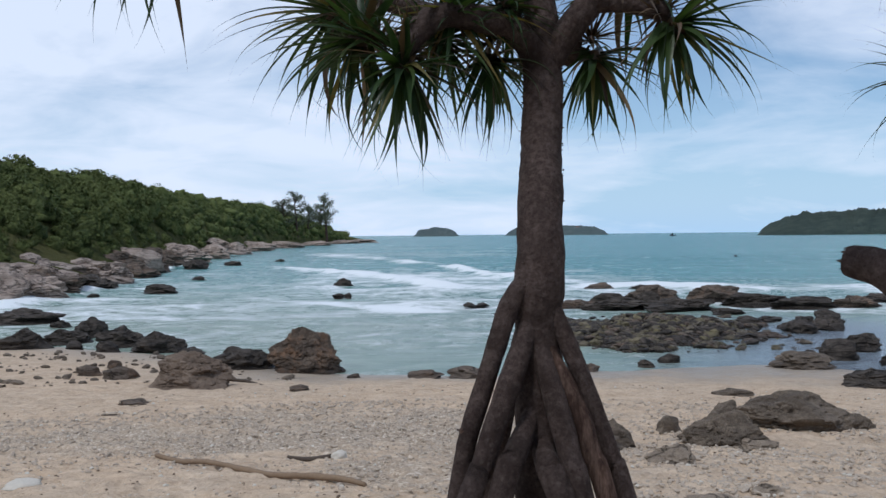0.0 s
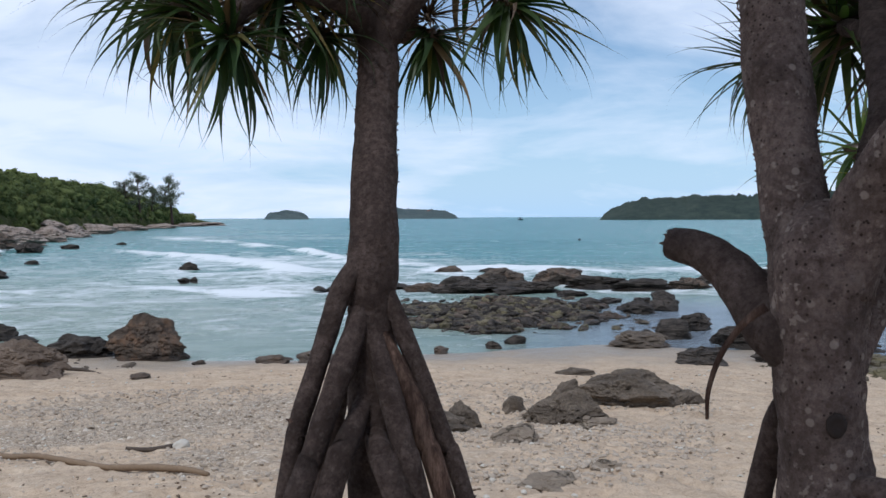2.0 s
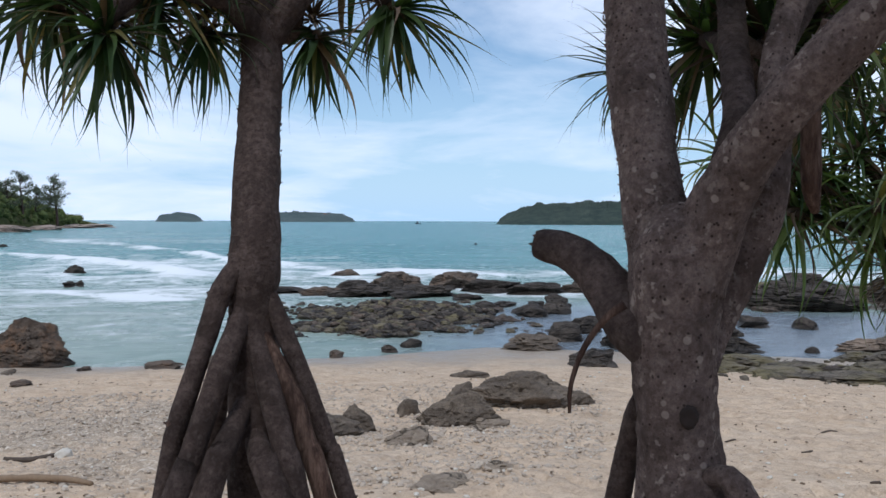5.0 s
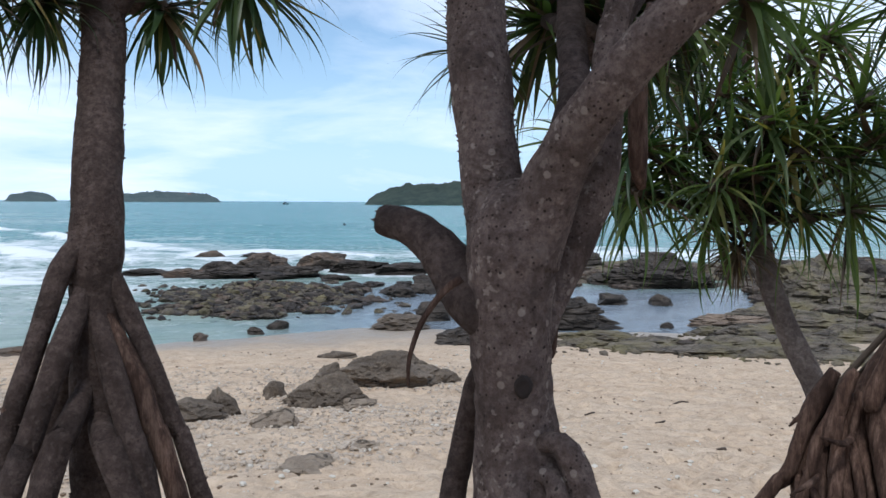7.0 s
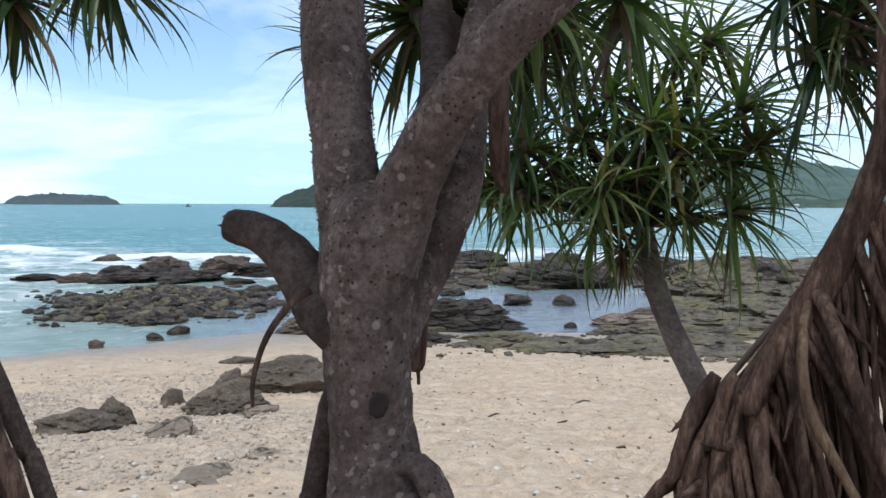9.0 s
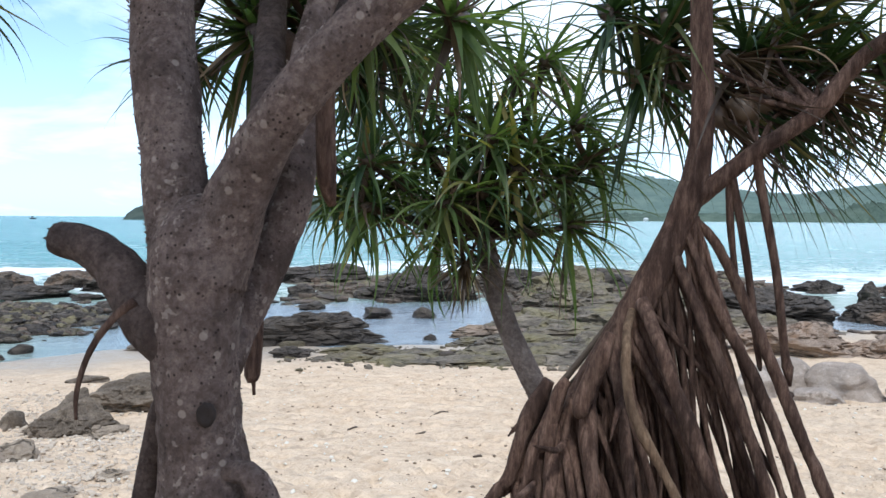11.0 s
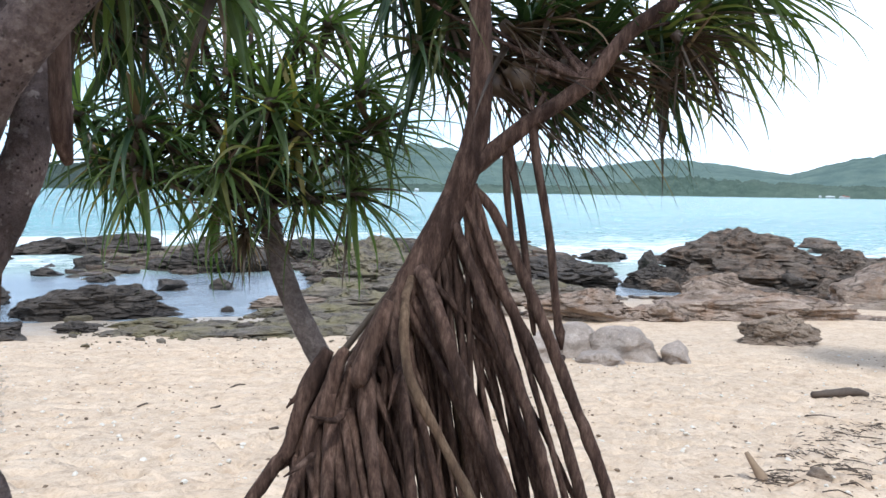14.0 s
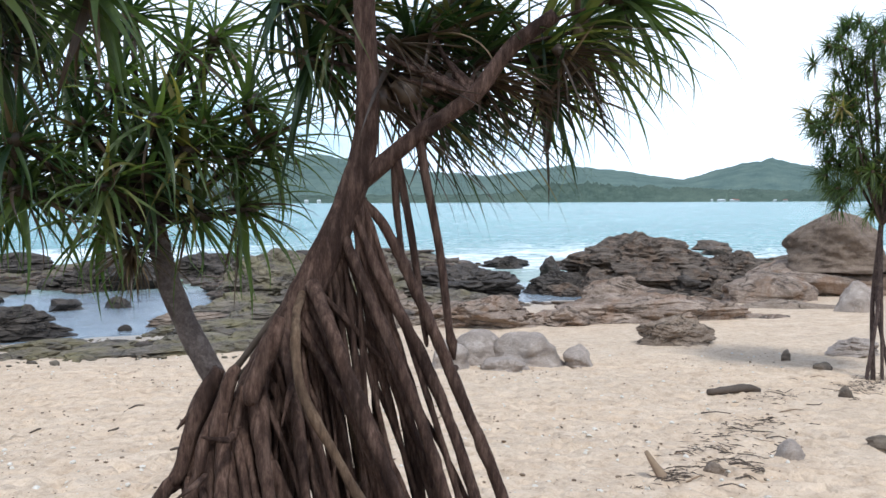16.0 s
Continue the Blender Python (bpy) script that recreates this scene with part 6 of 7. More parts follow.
# the shelf's slabs and ledges
rock("overhanging_rock", 22.0, 38.4, 5.6, 2.6, 1.5, -22, ROCK_REEF, "black overhanging ledge beside a tide pool", seed=81.6, style="crag", sub=5, sink=0.2)
rock("overhanging_rock", 20.2, 39.6, 3.4, 2.2, 1.3, -10, ROCK_REEF, "black jagged rock beside a tide pool", seed=82.6, style="crag", sink=0.2)
rng = random.Random(31)
for i, (x, y, w, h) in enumerate((
    (19.3, 31.2, 2.4, 0.55), (20.7, 28.9, 3.4, 0.5), (22.4, 27.6, 3.8, 0.55), (24.3, 26.2, 3.4, 0.6), (25.8, 24.6, 2.8, 0.55), (22.2, 30.8, 3.0, 0.5), (24.8, 29.2, 3.6, 0.6), (26.9, 27.2, 3.2, 0.65), (21.2, 33.2, 2.6, 0.5),
    (28.2, 31.5, 4.2, 0.7), (31.0, 29.0, 4.6, 0.8), (33.2, 33.5, 4.4, 0.8), (30.2, 36.0, 3.2, 0.5), (36.0, 31.0, 4.0, 0.9), (28.5, 24.0, 2.8, 0.6), (33.0, 26.2, 3.4, 0.8), (35.6, 38.0, 4.2, 0.9), (38.0, 35.0, 4.4, 1.1), (41.0, 33.2, 4.2, 1.1),
    (27.4, 33.4, 2.4, 0.35), (32.5, 37.5, 2.2, 0.5), (37.6, 28.0, 3.2, 0.9), (43.0, 29.8, 4.6, 1.0), (45.0, 33.0, 4.6, 1.2),
)):
    rock("shelf_slab", x, y, w * 1.15, w * 0.75, h, rng.uniform(-40, 10), ROCK_SHELF if i < 12 or i % 3 else ROCK_BROWN, "layered olive-brown slab of the rock shelf", z=SEA + 0.05 + 0.02 * max(0, 40 - math.hypot(x, y)), seed=90.0 + i * 0.37, style="slab", sink=0.3, tilt=rng.uniform(-5, 3), group="shelf slabs")
for i, (x, y, w, h, s) in enumerate((
    (33.3, 60.8, 2.3, 1.0, "crag"), (30.3, 46.2, 2.2, 0.65, "slab"), (32.5, 44.6, 1.4, 0.7, "boulder"), (26.8, 36.2, 0.6, 0.32, "boulder"), (29.6, 52.5, 1.8, 0.5, "slab"), (36.6, 57.0, 2.6, 0.9, "slab"), (28.8, 58.0, 1.8, 0.6, "crag"),
)):
    rock("pool_rock", x, y, w, w * 0.8, h, 47 * i, ROCK_REEF, "dark rock in a tide pool", z=SEA - 0.03, seed=120.0 + i * 0.7, style=s, sub=3, group="tide pool rocks")
for i, (x, y, w, h, s) in enumerate((
    (39.0, 54.0, 6.6, 2.0, "slab"), (42.0, 72.5, 8.0, 1.9, "crag"), (47.5, 66.0, 6.5, 1.8, "slab"), (38.0, 76.0, 5.0, 1.5, "crag"), (44.5, 44.4, 8.2, 2.9, "crag"), (40.5, 40.0, 6.2, 2.3, "slab"), (49.5, 47.0, 6.0, 2.4, "crag"), (50.0, 57.0, 6.0, 2.0, "slab"),
    (46.0, 36.5, 5.0, 1.9, "slab"), (47.5, 31.5, 7.2, 2.2, "slab"), (50.5, 35.5, 6.0, 1.5, "crag"), (54.0, 41.0, 5.0, 1.2, "slab"), (57.0, 50.0, 5.0, 1.6, "crag"),
    (68.8, 41.6, 2.8, 1.25, "crag"), (62.9, 34.5, 2.1, 1.75, "crag"), (60.0, 42.5, 4.0, 0.9, "slab"), (66.0, 50.0, 4.0, 1.0, "slab"), (72.0, 44.0, 5.0, 0.9, "slab"),
)):
    rock("layered_rock", x, y, w, w * 0.7, h, -35 + 13 * (i % 5), ROCK_REEF if i not in (4, 5, 8) else ROCK_SHELF, "dark layered rock outcrop beyond the tide pools", z=SEA - 0.1, seed=130.0 + i * 0.53, style=s, sub=5 if w > 6 else 4, sink=0.2, group="outer outcrops")
# the large outcrop and the boulders round it
def outcrop(x, y, w, d, h, turn, material, label, seed, count):
    """A broken pile of layered blocks, low at its ends and highest near the middle."""
    pile = holder("outcrop", (x, y, SEA - 0.1), label, "rock", "outcrops")
    pile.rotation_euler = (0, 0, radians(turn))
    rng = random.Random(seed)
    rock("block", 0.0, 0.1 * d, w * 0.92, d, h, 0.0, material, "", z=0.0, seed=seed + 0.37, style="slab", sink=0.06, sub=5, tilt=3.0, parent=pile, taper=0.42)
    for i in range(count):
        u = (i + 0.5) / count * 2 - 1 + rng.uniform(-0.1, 0.1)
        tall = h * (1.0 - 0.62 * (u - 0.1) ** 2) * rng.uniform(0.45, 0.78)
        bw = w / count * rng.uniform(1.7, 2.8)
        rock("block", u * w * 0.42, rng.uniform(-0.25, 0.25) * d, bw, d * rng.uniform(0.45, 0.8), tall, rng.uniform(-35, 35), material if i % 3 else ROCK_REEF, "", z=0.0, seed=seed + i * 0.77, style=rng.choice(("crag", "slab", "boulder")), sink=0.08, sub=4, tilt=rng.uniform(-6, 6), parent=pile)
    for i in range(count):
        u, tall = rng.uniform(-0.9, 0.9), h * rng.uniform(0.12, 0.4)
        rock("block", u * w * 0.5, -d * rng.uniform(0.35, 0.6), w / count * rng.uniform(0.9, 1.7), d * rng.uniform(0.2, 0.4), tall, rng.uniform(-35, 35), material, "", z=0.0, seed=seed + 40 + i * 0.77, style=rng.choice(("crag", "slab")), sink=0.1, sub=4, parent=pile)


outcrop(55.8, 24.2, 11.0, 6.0, 3.9, -66, ROCK_SLATE, "large layered brown outcrop above the surf", 150, 8)
outcrop(59.5, 19.5, 7.0, 5.0, 2.7, -62, ROCK_SLATE, "layered brown outcrop running down to the sand", 151, 6)
outcrop(53.0, 28.0, 5.0, 3.0, 1.5, -58, ROCK_REEF, "dark layered ledge at the foot of an outcrop", 152, 5)
for i, (x, y, w, h) in enumerate(((106.5, 37.8, 5.0, 1.2), (98.0, 34.0, 3.5, 1.0), (75.0, 20.5, 3.0, 1.6), (71.0, 22.5, 2.2, 2.0))):
    rock("sea_rock", x, y, w, w * 0.8, h, 23 * i, ROCK_SLATE, "rock standing beyond the outcrop", z=SEA - 0.05, seed=154.0 + i, style="crag", sub=3, group="rocks in the surf")
rock("sloping_rock", 51.0, 15.0, 5.0, 4.4, 2.1, -70, ROCK_LEDGE, "smooth pale rock sloping to the sand", z=-4.2, seed=160.3, style="boulder", sink=0.2)
rock("sloping_rock", 57.8, 13.6, 8.6, 5.0, 2.2, -75, ROCK_LEDGE, "long smooth rock ledge under a balanced boulder", z=-4.1, seed=161.3, style="boulder", sub=5, sink=0.2)
rock("balanced_boulder", 58.3, 13.0, 5.0, 4.6, 3.4, -60, ROCK_BLOCK, "rounded brown boulder balanced on a ledge", z=-2.45, seed=163.9, style="boulder", sub=5, sink=0.06)
rock("sloping_rock", 60.5, 8.0, 7.0, 5.5, 3.2, -80, ROCK_BROWN, "rounded brown rock at the head of the beach", z=-3.9, seed=164.9, style="boulder", sink=0.15)
rock("ledge_rock", 35.0, 22.3, 5.2, 3.0, 1.55, -58, ROCK_LEDGE, "rough brown rock ledge on the sand", z=-4.0, seed=170.1, style="crag", sub=5, sink=0.15)
rock("ledge_rock", 39.4, 17.2, 6.6, 3.8, 1.6, -66, ROCK_LEDGE, "broad rough brown ledge on the sand", z=-4.0, seed=171.1, style="angular", sub=5, sink=0.15)
rock("ledge_rock", 40.0, 18.6, 3.0, 2.4, 2.2, -50, ROCK_LEDGE, "rounded brown block on a ledge", z=-4.0, seed=172.6, style="angular", sub=4, sink=0.1)
rock("ledge_rock", 36.6, 19.4, 3.2, 2.4, 1.2, -50, ROCK_LEDGE, "rough brown block of a ledge", z=-4.0, seed=173.6, style="crag", sub=4, sink=0.1)
rock("ledge_rock", 41.6, 12.8, 4.2, 2.2, 0.75, -72, ROCK_LEDGE, "low flat brown rock on the sand", z=-4.0, seed=174.6, style="slab", sink=0.2)
rock("ledge_rock", 49.0, 21.5, 4.4, 3.0, 1.3, -66, ROCK_LEDGE, "pale sloping rock before the outcrop", z=-4.15, seed=175.6, style="boulder", sink=0.2)
rock("ledge_rock", 47.5, 12.5, 6.5, 3.0, 0.8, -75, ROCK_BROWN, "low smooth rock sheet on the sand", z=-4.05, seed=176.3, style="boulder", sink=0.3)
rock("pointed_stone", 46.1, 9.35, 1.8, 1.4, 2.0, -70, ROCK_GREY, "upright pointed grey stone on the sand", z=-4.05, seed=177.3, style="boulder", sink=0.1, taper=0.3)
rock("block_stone", 33.1, 12.9, 2.5, 1.6, 1.15, -66, ROCK_BROWN, "blocky brown stone alone on the sand", seed=178.2, style="angular", sub=5, sink=0.1)
for i, (x, y, w, h) in enumerate(((23.7, 16.2, 1.4, 0.9), (25.5, 16.3, 2.0, 1.05), (25.7, 14.75, 1.9, 1.0), (24.2, 14.6, 1.4, 0.4), (26.6, 15.7, 1.6, 0.9))):
    rock("grey_boulder", x, y, w, w * 0.85, h, 40 * i, ROCK_GREY, "smooth rounded pale grey boulder on the sand", seed=180.0 + i * 1.3, style="boulder", sink=0.2, group="grey boulders")
rock("grey_boulder", 26.4, 13.3, 1.25, 0.8, 0.66, 20, ROCK_GREY, "small wedge-shaped grey stone on the sand", seed=188.3, style="boulder", sink=0.1, taper=0.45)
for i, (x, y, w, h, m) in enumerate(((15.8, 4.1, 0.44, 0.32, ROCK_GREY), (13.4, 4.5, 0.34, 0.13, ROCK_BROWN), (24.6, 5.2, 0.34, 0.3, ROCK_DUST), (29.9, 7.0, 0.6, 0.28, ROCK_DUST), (31.0, 8.4, 0.4, 0.35, ROCK_DUST), (18.0, 3.2, 0.4, 0.18, ROCK_DUST))):
    rock("beach_stone", x, y, w, w * 0.8, h, 50 * i, m, "small rounded stone on the dry sand", seed=190.0 + i, style="boulder", sub=3, group="stones on the dry sand")
rock("block_stone", 33.4, 6.8, 1.6, 1.0, 0.62, -78, ROCK_GREY, "squared pale stone block on the sand", seed=197.2, style="crag", sink=0.1)

# boulders along the headland
rng = random.Random(41)
for i, (x, y, w, h, m) in enumerate((
    (-41.7, 97.5, 8.5, 2.6, ROCK_SLATE), (-48.0, 104.0, 11.0, 3.6, ROCK_HEAD), (-56.2, 137.0, 15.0, 4.4, ROCK_HEAD), (-40.0, 106.5, 5.5, 2.0, ROCK_REEF), (-44.5, 121.0, 9.0, 3.2, ROCK_HEAD), (-57.8, 181.0, 13.0, 4.2, ROCK_SLATE),
    (-62.7, 184.0, 8.0, 5.0, ROCK_HEAD), (-50.5, 112.0, 10.0, 4.6, ROCK_HEAD), (-52.0, 160.0, 10.0, 3.2, ROCK_SLATE), (-44.0, 168.0, 6.0, 2.0, ROCK_REEF), (-58.0, 215.0, 9.0, 3.4, ROCK_HEAD), (-60.0, 250.0, 12.0, 4.0, ROCK_HEAD),
    (-48.0, 92.0, 9.0, 3.0, ROCK_SLATE), (-66.0, 300.0, 14.0, 4.2, ROCK_HEAD), (-72.0, 360.0, 16.0, 4.0, ROCK_HEAD), (-75.0, 450.0, 18.0, 3.4, ROCK_HEAD), (-72.0, 540.0, 22.0, 3.0, ROCK_HEAD), (-68.0, 640.0, 26.0, 2.8, ROCK_HEAD), (-62.0, 705.0, 30.0, 2.6, ROCK_HEAD),
    (-39.5, 112.0, 2.6, 0.9, ROCK_REEF), (-42.0, 190.0, 3.4, 1.0, ROCK_REEF), (-36.0, 210.0, 2.4, 0.8, ROCK_REEF),
)):
    w *= 1.3 if i < 9 else 1.0
    rock("headland_rock", x, y, w, w * 0.7, h * (0.92 if i < 9 else 1.0), rng.uniform(0, 180), m, "broad weathered rock at the foot of the headland", z=SEA - 0.1, seed=200.0 + i * 0.61, style="crag" if i % 3 else "slab", sink=0.15, sub=5 if w > 8 and y < 200 else 4, group="headland rocks")


rng = random.Random(42)
for i in range(44):
    az = -27 + 13.5 * rng.random()
    r = float(np.interp(az, HEAD_AZ, HEAD_SHORE)) + rng.uniform(-5, 12) * (1 + max(0, az + 20) * 0.12)
    x, y = polar(az, r)
    w = rng.uniform(3.0, 8.5) * (1 + max(0, az + 20) * 0.1)
    rock("headland_rock", x, y, w, w * rng.uniform(0.6, 0.9), w * rng.uniform(0.22, 0.4), rng.uniform(0, 180), rng.choice((ROCK_HEAD, ROCK_HEAD, ROCK_SLATE)), "weathered rock at the foot of the headland", z=SEA + max(0.0, r - float(np.interp(az, HEAD_AZ, HEAD_SHORE))) * 0.10, seed=240.0 + i * 0.43, style=rng.choice(("crag", "slab", "boulder")), sink=0.2, sub=5 if r < 130 else 4, group="headland rocks")
for i in range(13):
    az, r = rng.uniform(7.5, 26), rng.uniform(58, 80)
    x, y = polar(az, r)
    w = rng.uniform(0.9, 2.4)
    rock("reef_boulder", x, y, w, w * 0.8, w * rng.uniform(0.25, 0.45), rng.uniform(0, 180), ROCK_REEF, "small black reef rock among larger ones", z=SEA - 0.06, seed=270.0 + i * 0.43, style=rng.choice(("crag", "slab")), sink=0.2, sub=3, group="reef boulders")


# ---- scattered pieces ----
def pebbles(name, count, rng, place, size, material, label, category, flat=0.55):
    verts, faces = [], []
    t = (1 + 5 ** 0.5) / 2
    ico = [Vector(v).normalized() for v in ((-1, t, 0), (1, t, 0), (-1, -t, 0), (1, -t, 0), (0, -1, t), (0, 1, t), (0, -1, -t), (0, 1, -t), (t, 0, -1), (t, 0, 1), (-t, 0, -1), (-t, 0, 1))]
    tri = ((0, 11, 5), (0, 5, 1), (0, 1, 7), (0, 7, 10), (0, 10, 11), (1, 5, 9), (5, 11, 4), (11, 10, 2), (10, 7, 6), (7, 1, 8), (3, 9, 4), (3, 4, 2), (3, 2, 6), (3, 6, 8), (3, 8, 9), (4, 9, 5), (2, 4, 11), (6, 2, 10), (8, 6, 7), (9, 8, 1))
    for _ in range(count):
        x, y, z = place(rng)
        s = size(rng)
        a = rng.uniform(0, 6.28)
        stretch = rng.uniform(0.5, 1.0)
        rot = Euler((rng.uniform(-0.35, 0.35), rng.uniform(-0.35, 0.35), a)).to_matrix()
        k = len(verts)
        verts += [rot @ Vector((v.x * s * rng.uniform(0.8, 1.2), v.y * s * stretch * rng.uniform(0.8, 1.2), v.z * s * flat * rng.uniform(0.8, 1.2))) + Vector((x, y, z + s * flat * 0.35)) for v in ico]
        faces += [(k + a0, k + b0, k + c0) for a0, b0, c0 in tri]
    return tagged(new(name, raw_mesh(name, verts, faces, material, False)), label, category, kind="stuff")


def on_beach(a0, a1, r0, r1, bias=1.0):
    def pick(rng):
        while True:
            x, y = polar(rng.uniform(a0, a1), r0 + (r1 - r0) * rng.random() ** bias)
            if fbm(x * 0.45, y * 0.45, 40.0, 3) > rng.uniform(-0.5, 0.45):
                return x, y, beach(x, y)
    return pick


def on_shingle(rng):
    """A place on the shingle bank, which thins out towards the trees."""
    pick = on_beach(-27, 25, 13.5, 29, 1.1)
    while True:
        x, y, z = pick(rng)
        edge = float(np.interp(math.degrees(math.atan2(x, y)), (-25, -14, -5, 4, 20), (21, 19, 15, 13, 12)))
        if math.hypot(x, y) > edge + rng.uniform(-1.5, 2.5) or rng.random() < 0.015:
            return x, y, z


def in_reef(rng):
    while True:
        x, y = rng.uniform(4.5, 19.5), rng.uniform(46.0, 66)
        u = ((x - 11.6 - (y - 54) * 0.25) / 5.8) ** 2 + ((y - 55.5) / 8.8) ** 2
        u += 0.9 * fbm(x * 0.35, y * 0.35, 12.0, 3)
        if u < 1 or rng.random() < 0.03:
            return x, y, SEA - 0.03 + 0.40 * max(0.0, 1 - u) * rng.random() ** 1.6


pebbles("reef_rubble", 2600, random.Random(51), in_reef, lambda r: 0.09 + 0.36 * r.random() ** 2.5, ROCK_SHELF, "bank of broken brown reef rubble rising from the lagoon", "rubble", 0.5)
pebbles("reef_rubble", 1100, random.Random(58), in_reef, lambda r: 0.10 + 0.30 * r.random() ** 2, ROCK_SLATE, "slate-brown broken pieces among the reef rubble", "rubble", 0.5)
pebbles("reef_rubble", 1800, random.Random(52), in_reef, lambda r: 0.08 + 0.46 * r.random() ** 2, ROCK_REEF, "black broken pieces among the reef rubble", "rubble", 0.4)
pebbles("coral_grit", 20000, random.Random(53), on_shingle, lambda r: 0.012 + 0.055 * r.random() ** 3, SHINGLE, "grey coral shingle strewn over the beach", "shingle", 0.6)
pebbles("coral_grit", 2800, random.Random(54), on_beach(-27, 76, 11.5, 34, 1.0), lambda r: 0.012 + 0.05 * r.random() ** 4, CORAL, "white broken coral and shell strewn over the sand", "shingle", 0.6)
pebbles("dark_grit", 3400, random.Random(55), on_beach(-27, 76, 11.5, 34, 1.0), lambda r: 0.010 + 0.04 * r.random() ** 3, FLECK, "dark bits of wood and weed on the sand", "debris", 0.5)
pebbles("tide_stones", 260, random.Random(56), on_beach(-27, -9, 37, 50, 1.0), lambda r: 0.05 + 0.22 * r.random() ** 3, ROCK_DUST, "small brown stones along the waterline", "stones", 0.45)
pebbles("shelf_rubble", 500, random.Random(57), on_beach(27, 52, 33, 42, 1.0), lambda r: 0.05 + 0.22 * r.random() ** 3, ROCK_SHELF, "loose stones at the edge of the rock shelf", "stones", 0.5)


def stick(name, pts, material, label, seed=1.0, category="driftwood"):
    """A piece of wood that follows the sand."""
    line = [(x, y, beach(x, y) + up, r) for x, y, up, r in pts]
    c = line[0][:3]
    ob = part(name, tube(line, 10, 0.12, 0.22, seed, 0, base=c), material)
    ob.location = c
    return tagged(ob, label, category)


stick("driftwood_log", ((-5.85, 19.2, 0.05, 0.043), (-5.2, 18.57, 0.07, 0.055), (-4.5, 17.90, 0.075, 0.051), (-3.7, 17.13, 0.085, 0.058), (-3.0, 16.45, 0.085, 0.053), (-2.1, 15.6, 0.08, 0.059), (-1.5, 15.05, 0.07, 0.048), (-1.25, 14.8, 0.05, 0.035)), DRIFT, "long pale peeled driftwood log on the sand", 3.0)
stick("driftwood_stick", ((-3.05, 18.3, 0.03, 0.04), (-2.6, 18.3, 0.05, 0.05), (-2.18, 18.3, 0.04, 0.045)), DARK_WOOD, "short dark piece of driftwood", 4.0)
rock("coral_lump", -2.02, 18.2, 0.3, 0.22, 0.16, 20, CORAL, "bleached lump of coral beside a stick", seed=230.1, style="boulder", sub=3)
rock("coral_lump", -7.3, 16.4, 0.55, 0.4, 0.12, 20, CORAL, "bleached flat lump of coral on the sand", seed=231.1, style="boulder", sub=3)
stick("driftwood_stick", ((-8.4, 36.4, 0.03, 0.05), (-7.5, 35.7, 0.05, 0.06), (-6.6, 35.0, 0.03, 0.05)), DARK_WOOD, "dark stick lying at the high-tide line", 5.0)
stick("driftwood_log", ((22.75, 7.95, 0.08, 0.07), (23.3, 7.6, 0.10, 0.10), (23.9, 7.3, 0.10, 0.10), (24.2, 7.15, 0.06, 0.06)), DARK_WOOD, "charred stub of a log on the sand", 6.0)
stick("driftwood_stump", ((12.75, 5.25, 0.36, 0.03), (12.68, 5.1, 0.20, 0.05), (12.6, 4.95, 0.04, 0.07), (12.5, 4.9, 0.0, 0.03)), DRIFT, "bleached forked stump of driftwood", 7.0)
rng = random.Random(61)
for i in range(46):
    k = rng.random()
    x, y = (12.6 + 4.5 * k + rng.uniform(-0.6, 0.6), 4.9 + rng.uniform(-1.0, 0.6) + 0.3 * k) if i < 30 else (rng.uniform(17, 29), rng.uniform(4.2, 7.4))
    a, n = rng.uniform(-1.0, 1.0) - 1.2, rng.uniform(0.15, 0.5) * (1.0 if i < 30 else 1.5)
    w = rng.uniform(0.006, 0.014)
    stick("twig", ((x, y, 0.02, w), (x + math.cos(a) * n * 0.5, y + math.sin(a) * n * 0.5, 0.03 + rng.uniform(0, 0.05), w), (x + math.cos(a + 0.4) * n, y + math.sin(a + 0.4) * n, 0.015, w * 0.6)),
          DRIFT if i % 4 == 0 else DARK_WOOD, "dry twig among washed-up debris", 70.0 + i, "twig")["group"] = "washed-up twigs"
verts, faces = [], []
for cx, cy, n, spread in ((12.8, 4.9, 80, 0.5), (14.2, 4.6, 60, 0.7), (15.6, 5.3, 70, 0.8), (17.4, 5.6, 70, 0.9), (19.4, 5.7, 70, 0.9), (23.6, 6.6, 60, 0.9), (26.4, 5.3, 150, 1.0), (28.6, 5.2, 120, 0.9)):
    for _ in range(n):
        x, y = cx + rng.gauss(0, spread * 0.7), cy + rng.gauss(0, spread * 0.35)
        a, size, z = rng.uniform(0, 6.28), rng.uniform(0.04, 0.16), beach(x, y) + rng.uniform(0.005, 0.05)
        dx, dy, w = math.cos(a) * size, math.sin(a) * size, rng.uniform(0.004, 0.012)
        k = len(verts)
        verts += [(x - dx, y - dy, z), (x + dx, y + dy, z + rng.uniform(-0.01, 0.04)), (x + dx * 0.1 - dy / size * w, y + dy * 0.1 + dx / size * w, z + 0.01), (x, y, z + 0.022)]
        faces += [(k, k + 1, k + 2), (k, k + 3, k + 1), (k, k + 2, k + 3), (k + 1, k + 3, k + 2)]
tagged(new("leaf_litter", raw_mesh("leaf_litter", verts, faces, DARK_WOOD, False)), "dark seaweed and broken twigs left by the tide", "debris", kind="stuff")
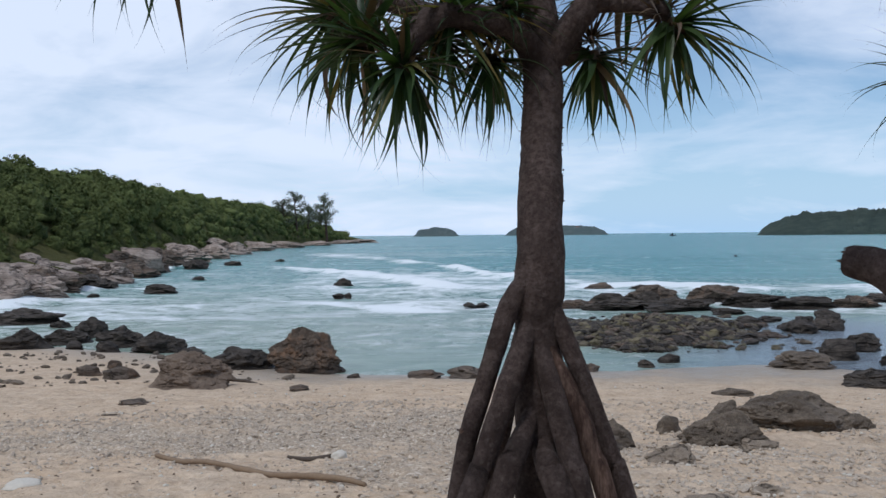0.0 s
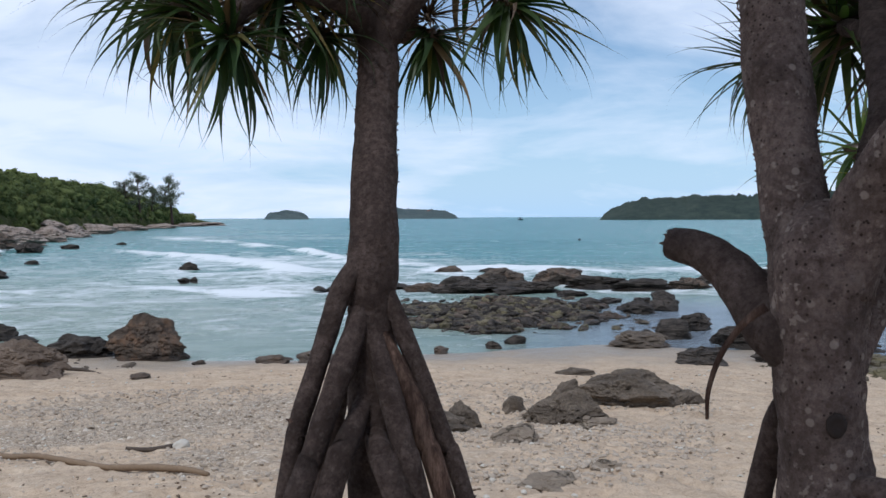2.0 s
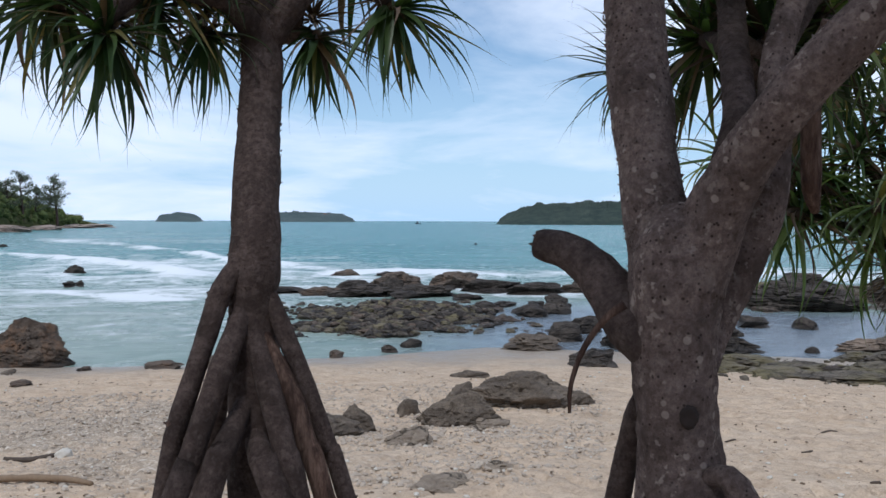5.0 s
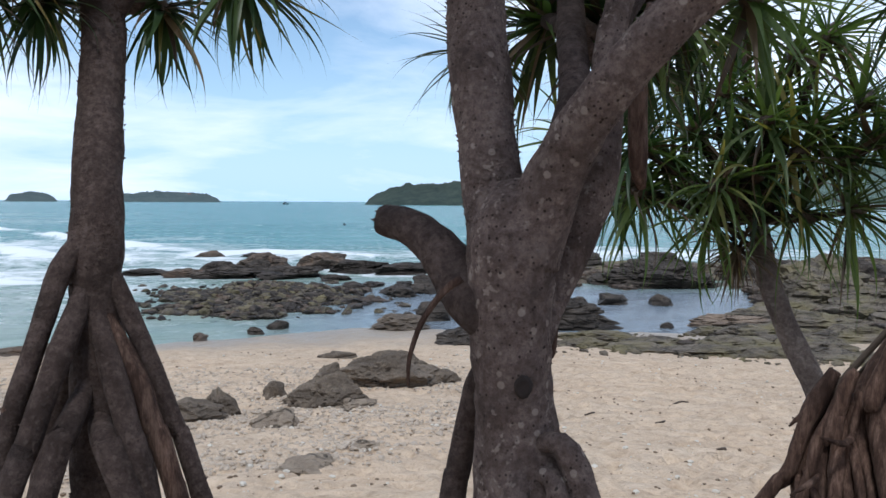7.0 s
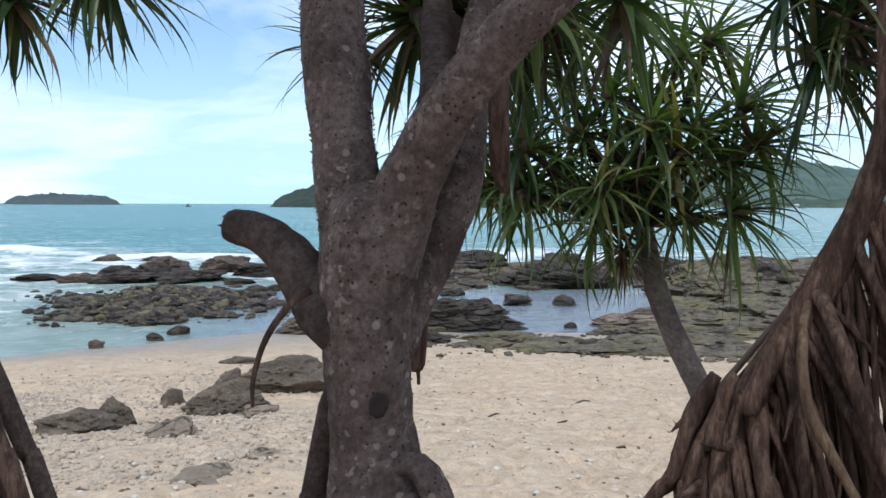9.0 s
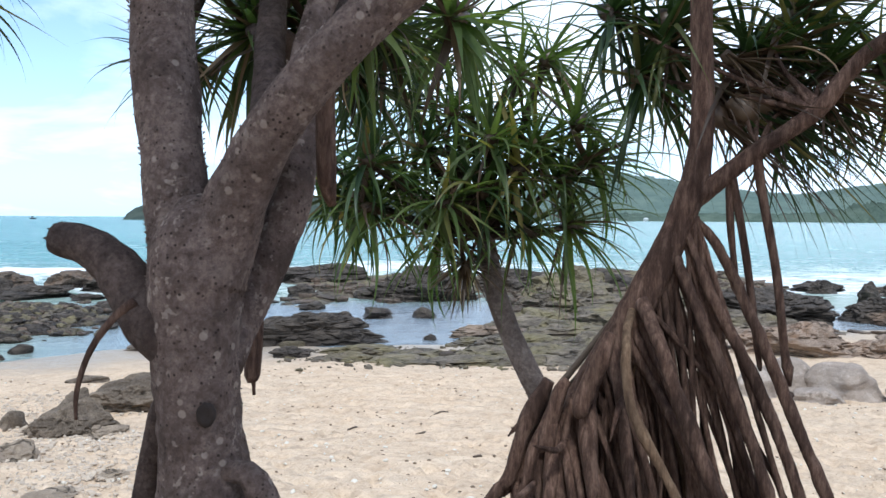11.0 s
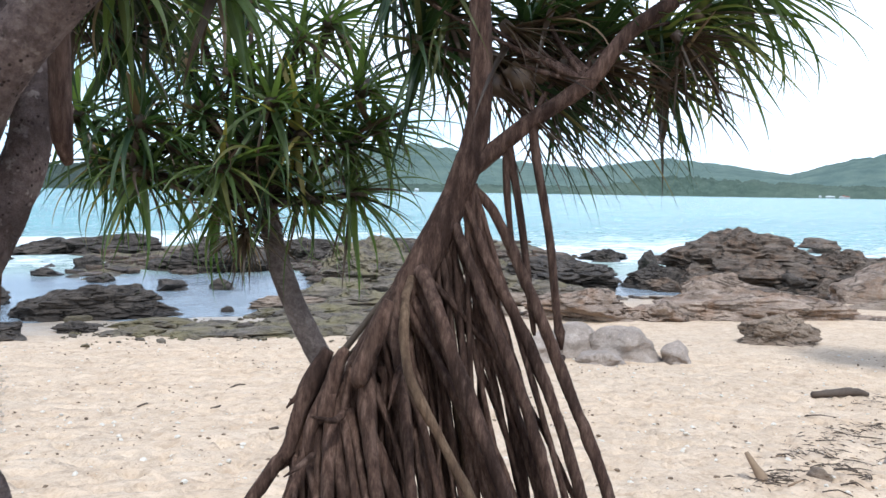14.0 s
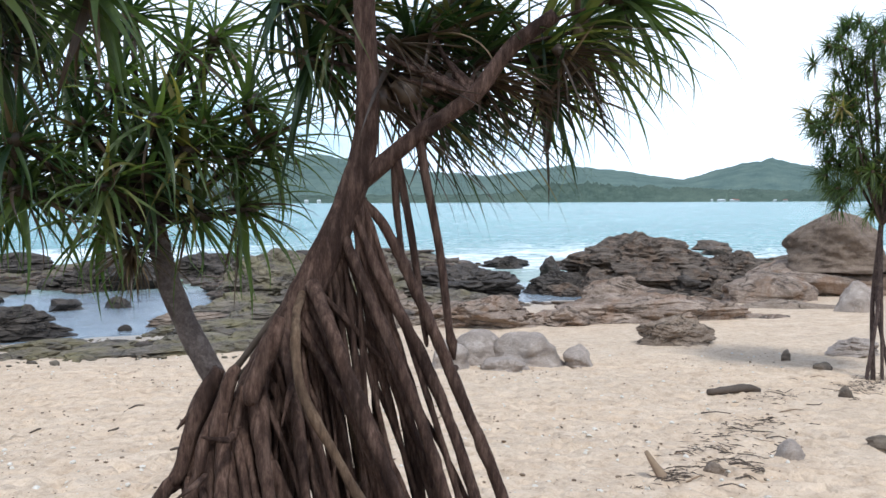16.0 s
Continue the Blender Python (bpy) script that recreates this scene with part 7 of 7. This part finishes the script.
for i, (x, y, n) in enumerate(((13.38, 18.0, 0.7), (10.72, 17.2, 0.3), (11.3, 15.5, 0.3), (10.2, 12.3, 0.25), (-9.6, 26.5, 0.5), (-12.0, 24.0, 0.4))):
    stick("twig", ((x, y, 0.02, 0.018), (x + n * 0.5, y - 0.05, 0.04, 0.022), (x + n, y + 0.08, 0.02, 0.012)), DARK_WOOD, "small dark stick on the sand", 130.0 + i, "twig")["group"] = "sticks on the sand"


# ---- far things ----
def box(bm, size, at, bevel=0.0):
    made = bmesh.ops.create_cube(bm, size=1)["verts"]
    for v in made:
        v.co = Vector((v.co.x * size[0] + at[0], v.co.y * size[1] + at[1], v.co.z * size[2] + at[2]))
    return bm


def boat(az, r, size):
    x, y = polar(az, r)
    b = holder("fishing_boat", (x, y, SEA), "small dark fishing boat far out on the bay", "boat")
    bm = bmesh.new()
    n = 12
    rows = []
    for i in range(n + 1):
        s = i / n * 2 - 1
        w = 0.19 * math.sqrt(max(0.02, 1 - s * s * abs(s)))
        top = 0.13 + 0.12 * s * s
        rows.append([bm.verts.new((s * 0.5 * size, q * w * size, h * size)) for q, h in ((-1, top), (-0.7, 0.02), (0, -0.05), (0.7, 0.02), (1, top))])
    for a, c in zip(rows, rows[1:]):
        for k in range(4):
            bm.faces.new((a[k], a[k + 1], c[k + 1], c[k]))
        bm.faces.new((a[4], a[0], c[0], c[4]))
    part("hull", bm, HULL, b, smooth=False)
    part("cabin", box(box(bmesh.new(), (0.26 * size, 0.22 * size, 0.28 * size), (-0.1 * size, 0, 0.30 * size)), (0.32 * size, 0.27 * size, 0.03 * size), (-0.1 * size, 0, 0.455 * size)), HULL, b, smooth=False)
    part("mast", tube([(0.16 * size, 0, 0.15 * size, 0.012 * size), (0.15 * size, 0, 0.75 * size, 0.006 * size)], 8, 0.5), HULL, b)
    return b


boat(13.6, 1400, 8.5)
x, y = polar(17.1, 225)
buoy = bmesh.new()
bmesh.ops.create_icosphere(buoy, subdivisions=3, radius=0.34)
for v in buoy.verts:
    v.co.z = v.co.z * (1.25 if v.co.z > 0 else 0.7) + 0.12
buoy = part("buoy", buoy, HULL)
buoy.location = (x, y, SEA)
tagged(buoy, "small dark mooring buoy floating in the bay", "buoy")


def house(az, r, w, h, up, roof):
    x, y = polar(az, r)
    b = holder("house", (x, y, SEA + up), "small white house on the far shore" if roof is TILE_RED else "white flat-roofed building on the far shore", "house", "far houses")
    b.rotation_euler = (0, 0, -radians(az))
    part("wall", box(bmesh.new(), (w, w * 0.6, h), (0, 0, h / 2)), WHITEWASH, b, smooth=False)
    bm = bmesh.new()
    c = [bm.verts.new(p) for p in ((-w * 0.55, -w * 0.36, h), (w * 0.55, -w * 0.36, h), (w * 0.55, w * 0.36, h), (-w * 0.55, w * 0.36, h), (-w * 0.4, 0, h * 1.45), (w * 0.4, 0, h * 1.45))]
    for f in ((0, 1, 5, 4), (2, 3, 4, 5), (1, 2, 5), (3, 0, 4), (3, 2, 1, 0)):
        bm.faces.new([c[i] for i in f])
    part("roof", bm, roof, b, smooth=False)
    for k in (-0.25, 0.05, 0.3):
        part("window", box(bmesh.new(), (w * 0.12, 0.3, h * 0.35), (k * w, -w * 0.3 - 0.1, h * 0.5)), HULL, b, smooth=False)


rng = random.Random(71)
for i in range(9):
    house(70.2 + 4.5 * rng.random(), 1985 + rng.uniform(-8, 4), rng.uniform(5, 11), rng.uniform(2.5, 4.2), 0.3, WHITEWASH if i % 3 else TILE_RED)
for i in range(3):
    house(46.5 + 2.5 * i * rng.random(), 1985, rng.uniform(7, 11), 5, 0.3, WHITEWASH)
for i in range(11):
    house(5.2 + 3.8 * rng.random(), 2505, rng.uniform(6, 9), 4, rng.uniform(14, 17.5), TILE_RED if i % 2 else WHITEWASH)


def casuarina(az, r, tall, seed):
    """A feathery shore tree: a leaning trunk, rising limbs and many loose sprays."""
    rng = random.Random(seed)
    x, y = polar(az, r)
    foot = Vector((x, y, SEA + 1.2))
    b = holder("casuarina", foot, "feathery grey-green casuarina tree on the point", "tree", "casuarinas")
    lean = rng.uniform(-0.12, 0.12) * tall
    part("trunk", tube([(0, 0, -0.5, 0.03 * tall), (lean * 0.3, 0, tall * 0.4, 0.022 * tall), (lean, 0, tall * 0.92, 0.006 * tall)], 8, tall * 0.05), BARK_DARK, b)
    verts, faces = [], []
    for i in range(15):
        h = rng.uniform(0.28, 0.95)
        a = rng.uniform(0, 6.28)
        n = tall * 0.34 * (1.15 - h) * rng.uniform(0.6, 1.2) + tall * 0.06
        p0 = Vector((lean * h * h, 0, tall * h))
        p1 = p0 + Vector((math.cos(a) * n, math.sin(a) * n, n * rng.uniform(0.1, 0.6)))
        part("limb", tube([(*p0, 0.010 * tall), (*p0.lerp(p1, 0.5), 0.007 * tall), (*p1, 0.003 * tall)], 6, tall * 0.06), BARK_DARK, b)
        for k in range(3):
            clump(verts, faces, p0.lerp(p1, 0.4 + 0.3 * k), tall * rng.uniform(0.08, 0.15), 70, rng)
    crown = new("crown", raw_mesh("crown", verts, faces, CROWN_GREY, False))
    crown.parent = b


for az, r, tall, seed in ((-6.95, 640, 31, 1), (-7.5, 660, 25, 2), (-8.7, 560, 29, 3), (-9.4, 540, 27, 4), (-8.1, 600, 23, 5)):
    casuarina(az, r, tall, seed)
